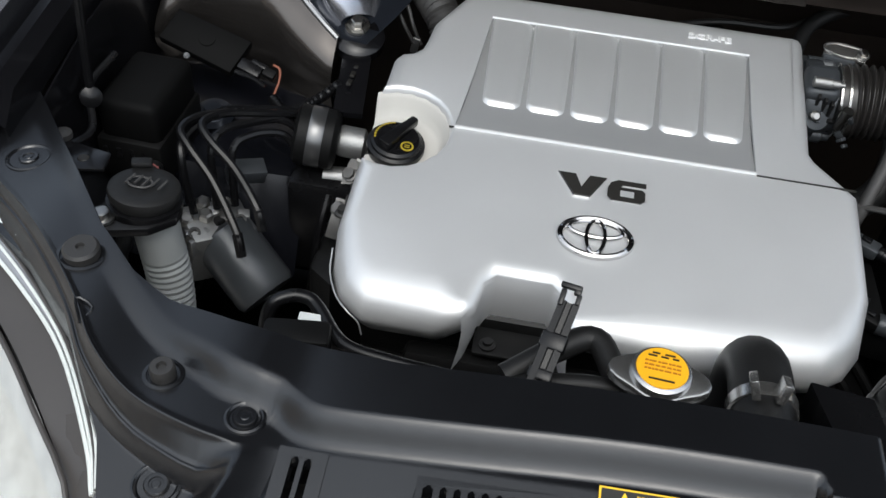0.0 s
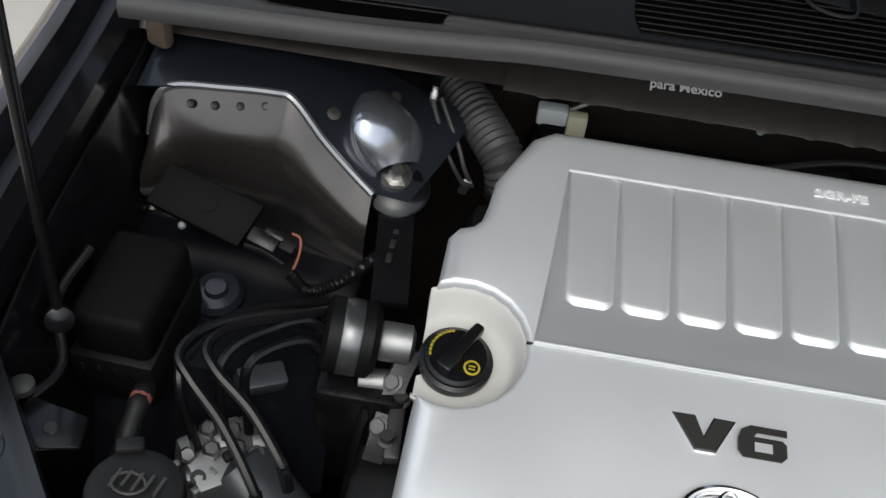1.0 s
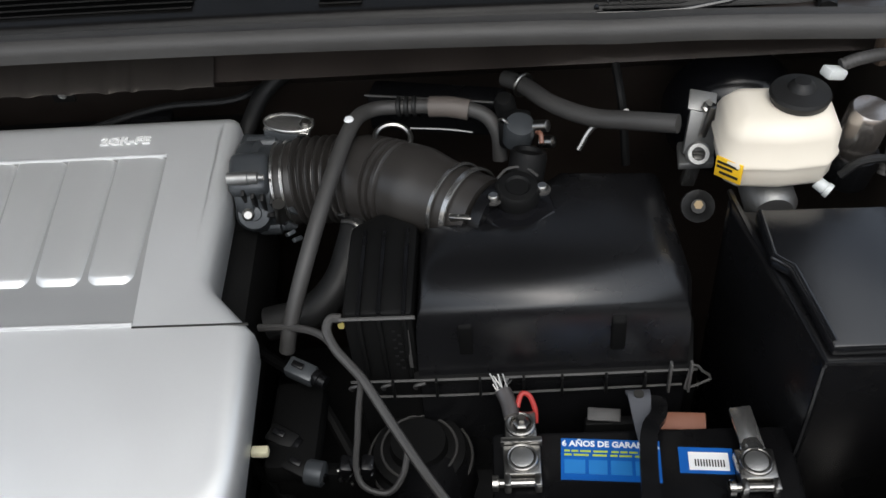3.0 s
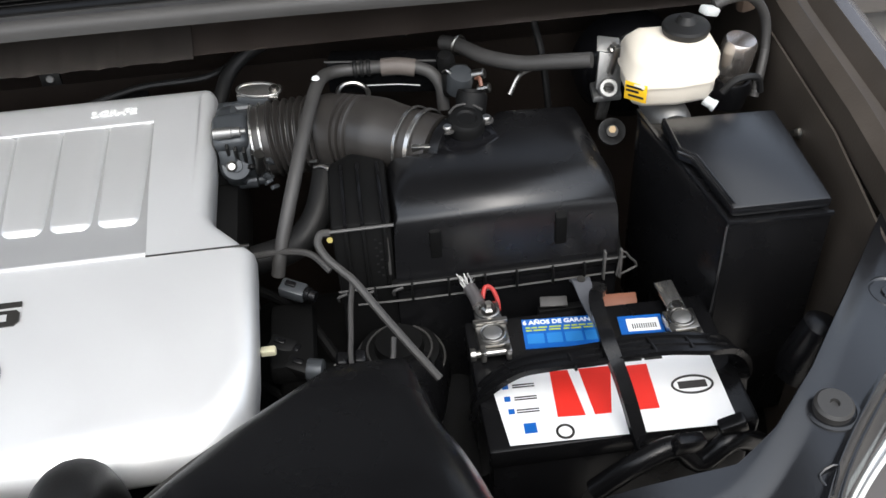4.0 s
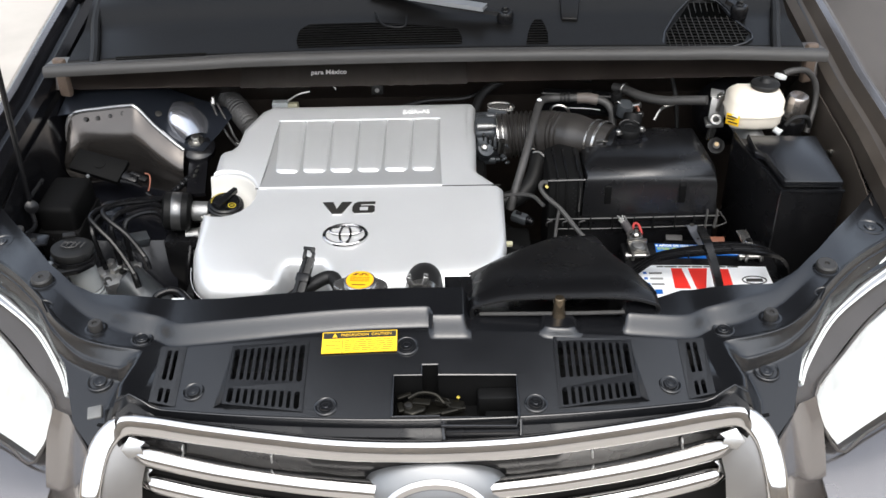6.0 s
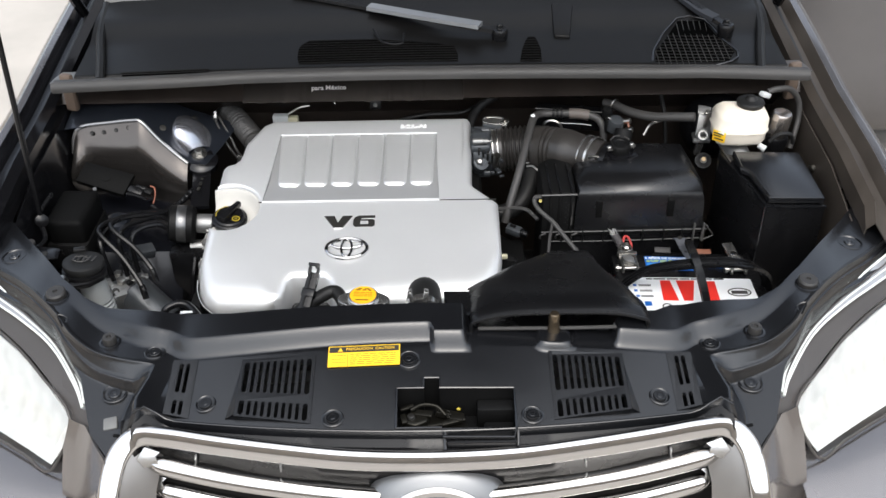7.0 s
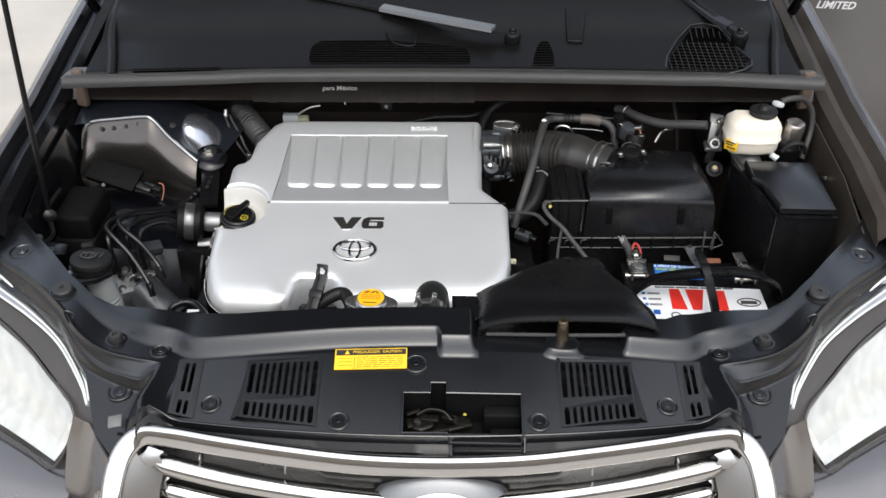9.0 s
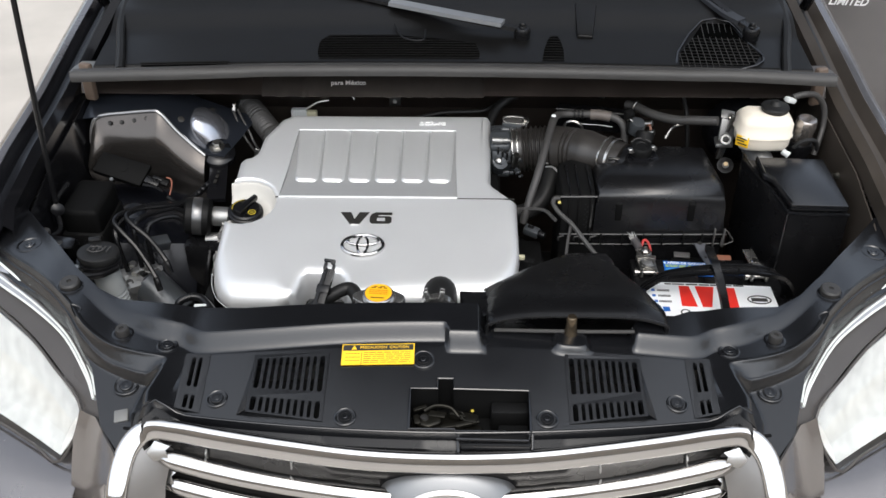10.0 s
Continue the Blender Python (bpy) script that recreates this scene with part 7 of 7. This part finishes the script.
part("lid", bevelled(prism(fp, lambda x, y: fuse_z(x, y) - 0.012, fuse_z), 0.0025), PANEL, fuse)
part("case", bevelled(prism([(0.598, 0.508), (0.709, 0.513), (0.703, 0.664), (0.566, 0.668), (0.556, 0.690), (0.553, 0.665)], 0.70, lambda x, y: fuse_z(x, y) - 0.016), 0.004), BLACK, fuse)
part("lid_lip", sweep(bmesh.new(), [(x, y, fuse_z(x, y) - 0.016) for x, y in ((0.556, 0.690), (0.566, 0.640), (0.580, 0.590), (0.598, 0.508), (0.652, 0.510), (0.709, 0.513))], [(-0.0018, -0.002), (-0.0018, 0.002), (0.0018, 0.002), (0.0018, -0.002)], 1, (0, 0, 1)), PANEL, fuse)
part("notch_wall", sweep(bmesh.new(), [(x, y, fuse_z(x, y) + 0.0005) for x, y in ((0.573, 0.650), (0.575, 0.601), (0.589, 0.589), (0.604, 0.516))], ring(0.0022, 8), 1), PANEL, fuse)
part("corner_edge", tube([(0.597, 0.507, 1.002), (0.597, 0.507, 0.93), (0.596, 0.508, 0.86)], 0.0022, 6), PANEL, fuse)
tray = thing("battery_tray", (0.465, 0.45, 0.62), "black plastic battery tray", "battery tray")
part("tray", box((0.465, 0.448, 0.668), (0.30, 0.20, 0.03), 0.008), MATTE, tray)
part("stand", box((0.465, 0.448, 0.50), (0.22, 0.14, 0.32), 0.01), MATTE, tray)
bat = thing("car_battery", (0.465, 0.448, 0.684), "black car battery with white, red and blue top label", "battery")
part("case", box((0.465, 0.448, 0.772), (0.256, 0.170, 0.176), 0.006), BLACK, bat)
part("lid", box((0.465, 0.448, 0.871), (0.262, 0.176, 0.026), 0.005), BLACK, bat)
zt = 0.8846
mwl = pose(0.4625, 0.4075, zt + 0.0002, 0, 0, -2.0)
wl_ = prism([(-0.115, 0.036), (-0.085, 0.0495), (-0.02, 0.050), (0.110, 0.046), (0.112, -0.046), (-0.106, -0.046)][::-1], 0, 0.0008)
bmesh.ops.transform(wl_, matrix=mwl, verts=wl_.verts)
part("white_label", wl_, WHITE, bat)
LT = [[(-0.054, 0.040), (-0.036, 0.040), (-0.029, -0.019), (-0.056, -0.018)],
      [(-0.025, 0.040), (0.008, 0.040), (-0.004, -0.019), (-0.020, -0.019)],
      [(0.013, 0.038), (0.044, 0.038), (0.043, -0.019), (0.015, -0.019)]]
for k, poly in enumerate(LT):
    p = prism(poly[::-1], 0.0008, 0.0014)
    bmesh.ops.transform(p, matrix=mwl, verts=p.verts)
    part("red_block", p, RED, bat, "red printed block shape")
part("label_line", bars(words(-0.078, 0.062, (0.0450,), 21, 0.12), on(mwl, 0, 0, 0.0011), 0.0032, 0.0006), INK, bat)
part("label_icons", bars([(-0.104, -0.098, 0.026), (-0.104, -0.098, 0.010), (-0.102, -0.096, -0.006)], on(mwl, 0, 0, 0.0011), 0.006, 0.0006), BLUE, bat)
part("label_print", bars([(-0.094, -0.072, y) for y in (0.027, 0.024, 0.011, 0.008, -0.005, -0.008)], on(mwl, 0, 0, 0.0011), 0.0014, 0.0006), INK, bat)
part("label_icons", bars([(-0.090, -0.078, -0.028)], on(mwl, 0, 0, 0.0011), 0.012, 0.0006), BLUE, bat)
part("round_mark", lathe([(0.009, 0), (0.009, 0.0006), (0.0065, 0.0007), (0.0065, 0.0001)], on(mwl, -0.052, -0.036, 0.0008), 24), INK, bat)
part("oval_mark", oval_ring(on(mwl, 0.082, 0.006, 0.0012), 0.020, 0.011, 0.0012), RUBBER_GREY, bat)
part("oval_print", bars([(0.068, 0.096, 0.006)], on(mwl, 0, 0, 0.0011), 0.009, 0.0006), RUBBER_GREY, bat)
mbl = pose(0.437, 0.503, zt + 0.0002, 0, 0, -4)
part("blue_label", plate(mbl, 0.086, 0.042, 0.0009), BLUE, bat)
part("label_words", letters("6 A\u00d1OS DE GARANTIA", 0.0082, on(mbl, 0.0, 0.0155, 0.0006), 1.0, 0.0002, 0.0003), WHITE, bat)
part("label_print", bars(words(-0.040, 0.04, (0.008, 0.004), 31), on(mbl, 0, 0, 0.0008), 0.0018, 0.0004), mat("yellow_green_ink", (0.45, 0.55, 0.05), 0.5), bat)
part("label_panel", bars([(-0.040, -0.022, -0.008), (-0.019, -0.003, -0.008), (0.0, 0.018, -0.008), (0.021, 0.040, -0.008)], on(mbl, 0, 0, 0.0007), 0.014, 0.0004), mat("light_blue_print", (0.025, 0.19, 0.52), 0.4), bat)
mbl2 = pose(0.5185, 0.500, zt + 0.0002, 0, 0, -4)
part("blue_label", plate(mbl2, 0.046, 0.026, 0.0009), BLUE, bat)
part("white_patch", plate(on(mbl2, 0.002, -0.001, 0.0007), 0.034, 0.018, 0.0006), WHITE, bat)
part("bar_code", bars([(-0.012 + 0.0024 * k, -0.0108 + 0.0024 * k, -0.003) for k in range(11)], on(mbl2, 0.002, 0, 0.0011), 0.007, 0.0004), INK, bat)


def terminal(x, y):
    post = part("terminal_post", lathe([(0.014, 0), (0.014, 0.004), (0.0105, 0.005), (0.0100, 0.0185), (0.008, 0.0195), (0, 0.0195)], pose(x, y, zt), 24), ALU, bat)
    part("clamp", bevelled(prism([(x - 0.016, y - 0.016), (x + 0.016, y - 0.016), (x + 0.0165, y + 0.014), (x - 0.0165, y + 0.014)], zt + 0.004, zt + 0.016), 0.002), METAL, post)
    part("clamp_lip", oval_ring(pose(x, y, zt + 0.017), 0.0125, 0.0125, 0.0016, 24), METAL, post)
    for dx in (-0.013, 0.013):
        part("clamp_jaw", box((x + dx, y - 0.021, zt + 0.010), (0.006, 0.012, 0.014), 0.0015), METAL, post)
    part("clamp_bolt", lathe([(0, 0), (0.007, 0), (0.007, 0.005), (0.0038, 0.006), (0.0038, 0.042), (0, 0.042)], along((x - 0.026, y - 0.021, zt + 0.011), (x + 0.02, y - 0.021, zt + 0.011)), 10), METAL, post)
    return post


tp = terminal(0.360, 0.497)
part("tie_plate", box((0.360, 0.514, zt + 0.016), (0.036, 0.006, 0.008), 0.001), METAL, tp)
part("lug_plate", box((0.360, 0.532, zt + 0.012), (0.028, 0.032, 0.005), 0.002), METAL, tp)
part("lug_washer", oval_ring(pose(0.360, 0.532, zt + 0.016), 0.0115, 0.0115, 0.0022, 24), METAL, tp)
part("lug_nut", lathe([(0.0075, 0), (0.0075, 0.006), (0.005, 0.008), (0.004, 0.013), (0, 0.013)], pose(0.361, 0.531, zt + 0.015), 6), METAL, tp)
part("cable_end", tube([(0.353, 0.540, zt + 0.016), (0.350, 0.555, zt + 0.018), (0.346, 0.566, zt + 0.020)], 0.0075, 10), mat("grey_cable_strands", (0.16, 0.15, 0.15), 0.4, 0.7), tp)
for k in range(14):
    rk = random.Random(k)
    e = Vector((0.345, 0.567, zt + 0.021)) + Vector((rk.uniform(-0.014, 0.010), rk.uniform(0.004, 0.014), rk.uniform(-0.004, 0.012)))
    part("strand", tube([(0.347 + rk.uniform(-0.005, 0.005), 0.562, zt + 0.020 + rk.uniform(-0.004, 0.004)), e], 0.0008, 5, 1), ALU, tp)
part("red_cable", tube([(0.358, 0.550, zt + 0.017), (0.362, 0.559, zt + 0.024), (0.369, 0.559, zt + 0.022), (0.374, 0.550, zt + 0.013), (0.374, 0.542, zt + 0.004)], 0.0024, 8), REDWIRE, tp)
tn = terminal(0.556, 0.487)
part("cable_lug", box((0.556, 0.520, zt + 0.012), (0.020, 0.050, 0.004), 0.0015, (6, 0, 6)), SATIN, tn, "bare tinned cable lug")
part("lug_nut", lathe([(0.010, 0), (0.010, 0.002), (0.0065, 0.003), (0.0065, 0.008), (0, 0.008)], pose(0.556, 0.503, zt + 0.013), 6), METAL, tn)
hold = thing("battery_hold_down", (0.46, 0.42, 0.885), "black plastic battery hold-down strap with ribs", "hold-down strap")
part("strap", sweep(bmesh.new(), [(0.330, 0.436, 0.855), (0.340, 0.434, 0.886), (0.372, 0.427, 0.921), (0.405, 0.415, 0.940), (0.44, 0.405, 0.952), (0.50, 0.405, 0.955), (0.545, 0.401, 0.952), (0.578, 0.414, 0.930), (0.598, 0.426, 0.89), (0.600, 0.430, 0.84)], [(-0.012, -0.002), (-0.012, 0.004), (-0.0085, 0.004), (-0.0075, 0.001), (-0.002, 0.001), (-0.001, 0.003), (0.001, 0.003), (0.002, 0.001), (0.0075, 0.001), (0.0085, 0.004), (0.012, 0.004), (0.012, -0.002)], 6, (0, 0, 1)), BLACK, hold)
for x in (0.42, 0.457, 0.495, 0.53):
    part("rib", box((x, 0.4045, interp(x, [(0.42, 0.9475), (0.44, 0.954), (0.50, 0.957), (0.53, 0.9555)])), (0.003, 0.022, 0.005), 0.001, (0, 0, 12)), BLACK, hold)
jb = thing("hold_down_bolt", (0.47, 0.46, 0.89), "black steel hook bolt lying across the battery", "hook bolt")
part("rod", sweep(bmesh.new(), [(0.486, 0.565, 0.888), (0.480, 0.530, 0.912), (0.464, 0.490, 0.940), (0.454, 0.412, 0.965), (0.463, 0.380, 0.937), (0.472, 0.355, 0.90), (0.478, 0.345, 0.87)], [(-0.007, -0.003), (-0.007, 0.003), (0.007, 0.003), (0.007, -0.003)], 5, (0, 0, 1)), BLACK, jb)
part("rod_arm", sweep(bmesh.new(), [(0.4675, 0.568, 0.896), (0.4675, 0.556, 0.902), (0.466, 0.52, 0.905), (0.4665, 0.47, 0.911)], [(-0.011, -0.0015), (-0.011, 0.0015), (0.011, 0.0015), (0.011, -0.0015)], 4, (0, 0, 1), lambda d: 1.0 - 0.75 * min(1.0, d / 0.10)), mat("blue_grey_steel", (0.13, 0.135, 0.15), 0.45, 0.4), jb, "flat steel arm with two holes")
for y, r in ((0.559, 0.0045), (0.508, 0.0028)):
    part("eye", lathe([(r, 0), (r, 0.0012), (0, 0.0012)], pose(0.4672, y, 0.9035 + (0.559 - y) * 0.06, 3, 0, 0), 18), INK, jb)
rb = thing("rusty_bracket", (0.49, 0.555, 0.84), "flat orange-brown bracket behind the battery", "bracket")
part("strip", box((0.505, 0.548, 0.876), (0.045, 0.016, 0.004), 0.001, (25, 0, -4)), RUST, rb)
part("pale_strip", box((0.437, 0.556, 0.878), (0.030, 0.012, 0.004), 0.001, (25, 0, -6)), RUBBER_GREY, rb)
part("stem", box((0.47, 0.556, 0.80), (0.10, 0.010, 0.14), 0.002), MATTE, rb)
wh = thing("front_wiring", (0.50, 0.35, 0.80), "black wiring clips and looms in front of the battery", "wiring")
part("loom", tube([(0.43, 0.335, 0.84), (0.47, 0.335, 0.875), (0.505, 0.34, 0.885), (0.53, 0.335, 0.865), (0.56, 0.34, 0.885), (0.595, 0.35, 0.86)], 0.011, 10, 8), BLACK, wh)
part("clip", box((0.515, 0.335, 0.895), (0.030, 0.014, 0.018), 0.003, (0, 15, 10)), BLACK, wh)
part("clip", box((0.56, 0.345, 0.90), (0.026, 0.014, 0.016), 0.003, (0, -20, 0)), BLACK, wh)
part("side_boot", lathe([(0.02, 0), (0.024, 0.02), (0.020, 0.07), (0.012, 0.075), (0, 0.075)], pose(0.655, 0.42, 0.87, 0, 14, 0), 20), BLACK, wh)
part("white_clip", box((0.66, 0.36, 0.93), (0.035, 0.03, 0.03), 0.006, (0, 20, 30)), WASHBOTTLE, wh)
lw = thing("engine_wire", (0.22, 0.52, 0.9), "grey sleeved wire hanging beside the air box", "wire")
part("wire", tube([(0.205, 0.598, 0.976), (0.195, 0.597, 0.976), (0.192, 0.588, 0.970), (0.200, 0.574, 0.962), (0.213, 0.561, 0.955), (0.226, 0.547, 0.949), (0.25, 0.515, 0.930), (0.275, 0.482, 0.912), (0.300, 0.455, 0.890)], 0.0044, 8), RUBBER_GREY, lw)
part("branch", tube([(0.223, 0.549, 0.948), (0.218, 0.538, 0.922), (0.215, 0.524, 0.898), (0.212, 0.508, 0.875), (0.219, 0.497, 0.861), (0.240, 0.494, 0.856), (0.254, 0.504, 0.869), (0.259, 0.524, 0.886)], 0.0030, 8), RUBBER_GREY, lw)
part("upper_pipe", tube([(0.115, 0.635, 0.925), (0.15, 0.625, 0.935), (0.18, 0.61, 0.94), (0.20, 0.59, 0.93)], 0.0038, 8), RUBBER_GREY, lw)
part("nut", lathe([(0.0035, 0), (0.0035, 0.008), (0, 0.008)], pose(0.204, 0.603, 0.964, 60, 0, 0), 6), mat("brass_nut", (0.30, 0.25, 0.08), 0.4, 0.8), lw)

# ---- intake snorkel over the radiator ----
duct = thing("air_intake_duct", (0.19, 0.25, 0.98), "broad black plastic intake duct with an arched mouth", "intake duct")
def duct_row(y, xl, xr, zm, ze, n=24):
    """A humped cross row from xl to xr."""
    out = []
    for i in range(n + 1):
        u = i / n
        k = 1 - abs(2 * u - 1) ** (4.0 if y < 0.18 else 6.0 if y < 0.22 else 9.0)
        out.append((lerp(xl, xr, u), y, ze + (zm - ze) * k))
    drop = 0.030 * sstep((0.30 - y) / 0.08)
    ends = [[(x, y, z - drop * k * k) for k, x in ((1.0, x - o * 0.001), (0.55, x + o * 0.0015))] for x, z, o in ((out[0][0], out[0][2], -1), (out[-1][0], out[-1][2], 1))]
    return ends[0] + out + ends[1][::-1]
rows = [duct_row(y, xl, xr, zm, ze) for y, xl, xr, zm, ze in (
    (0.142, 0.058, 0.316, 1.061, 1.044), (0.150, 0.058, 0.317, 1.065, 1.048), (0.17, 0.058, 0.318, 1.065, 1.046), (0.20, 0.060, 0.317, 1.059, 1.036), (0.242, 0.052, 0.309, 1.048, 1.020),
    (0.275, 0.074, 0.301, 1.036, 1.006), (0.307, 0.102, 0.290, 1.027, 0.995), (0.337, 0.132, 0.282, 1.017, 0.985), (0.367, 0.164, 0.279, 1.007, 0.972), (0.390, 0.186, 0.277, 0.997, 0.955), (0.400, 0.193, 0.274, 0.986, 0.93), (0.406, 0.196, 0.270, 0.955, 0.89))]
part("side_flange", tube([(0.056, 0.242, 1.030), (0.077, 0.275, 1.018), (0.105, 0.307, 1.008), (0.135, 0.337, 0.999), (0.167, 0.367, 0.987), (0.189, 0.390, 0.972)], 0.0018, 6, 3), RUBBER_GREY, duct)
part("shell", loft(rows, thick=0.003), BLACK, duct, sharp=60)
part("mouth_lip", tube([(x, y - 0.001, z) for x, y, z in rows[0]], 0.0026, 8, 2), BLACK, duct)
floor_ = loft([[(0.064, 0.146, 1.030), (0.19, 0.144, 1.030), (0.312, 0.146, 1.030)], [(0.066, 0.20, 1.01), (0.19, 0.20, 1.01), (0.31, 0.20, 1.01)], [(0.12, 0.32, 0.94), (0.19, 0.33, 0.94), (0.28, 0.32, 0.94)]], thick=0.003)
part("floor", floor_, BLACK, duct)
part("floor_edge", tube([(0.068, 0.143, 1.033), (0.19, 0.140, 1.034), (0.27, 0.142, 1.033)], 0.0028, 8), RUBBER_GREY, duct)
part("side_skirt", loft([[(0.020, 0.262, 1.012), (0.055, 0.240, 1.028), (0.075, 0.226, 1.034)], [(0.030, 0.205, 1.018), (0.060, 0.196, 1.036), (0.075, 0.19, 1.04)], [(0.05, 0.186, 1.02), (0.062, 0.180, 1.036), (0.07, 0.176, 1.042)]], thick=0.003), BLACK, duct)
part("side_wall", loft([[(0.020, 0.262, 1.012), (0.030, 0.205, 1.018), (0.05, 0.186, 1.02)], [(0.022, 0.262, 0.96), (0.032, 0.205, 0.96), (0.05, 0.186, 0.97)]], thick=0.002), BLACK, duct)
part("post", lathe([(0.012, -0.035), (0.0095, -0.016), (0.0080, -0.004), (0.0078, 0.009), (0.006, 0.0115), (0, 0.012)], pose(0.178, 0.138, 1.052), 20), mat("worn_bronze_pin", (0.16, 0.125, 0.085), 0.25, 0.9), duct, "worn bronze pin")
part("moulded_tick", box((0.205, 0.325, 1.0165), (0.003, 0.022, 0.002), 0.0005, (-22, 0, 0)), BLACK, duct)
part("neck", tube([(0.218, 0.40, 0.92), (0.225, 0.42, 0.88), (0.26, 0.47, 0.82), (0.28, 0.55, 0.80)], 0.04, 16), BLACK, duct)

# ---- parked car alongside ----
nb = thing("parked_car", (2.3, 3.4, 0.0), "dark grey parked car with pale lettering on its tailgate", "car")
NBP = mat("dark_grey_car_paint", (0.095, 0.09, 0.09), 0.45, 0.2, 0, 400, 0.08, coat=0.4)
rows = []
for x in [1.20 + 2.0 * i / 16 for i in range(17)]:
    k = 1 - abs((x - 2.2) / 1.0) ** 6
    rows.append([(x, 2.30 + 0.10 * (1 - k) + dy, z) for dy, z in ((0.10, 0.14), (0.02, 0.20), (-0.01, 0.30), (0.0, 0.42), (0.02, 0.52), (0.03, 0.80), (0.05, 0.95), (0.22, 1.15), (0.45, 1.45), (0.60, 1.55), (1.6, 1.60), (2.8, 1.55), (3.3, 1.2), (4.2, 1.0), (4.6, 0.8), (4.6, 0.2))])
part("body", loft(rows, thick=0.01), NBP, nb)
for x in (1.22, 3.18):
    part("body_side", box((x, 4.6, 0.62), (0.06, 4.4, 0.84), 0.03), NBP, nb)
    for y in (3.3, 6.0):
        part("wheel", lathe([(0.34, -0.1), (0.34, 0.1), (0.30, 0.12), (0.21, 0.11), (0.20, 0.06), (0.05, 0.06), (0, 0.06)], pose(x, y, 0.34, 0, -90 if x < 2 else 90, 0), 36), RUBBER, nb)
part("rear_window", box((2.2, 2.60, 1.28), (1.4, 0.02, 0.34), 0.005, (-35, 0, 0)), GLASS, nb)
part("lettering", letters("LIMITED", 0.036, pose(1.350, 2.299, 0.722, 84, 0, -6), 1.0, 0.002, 0.0005, 0.3), BADGE, nb, "pale metal lettering")
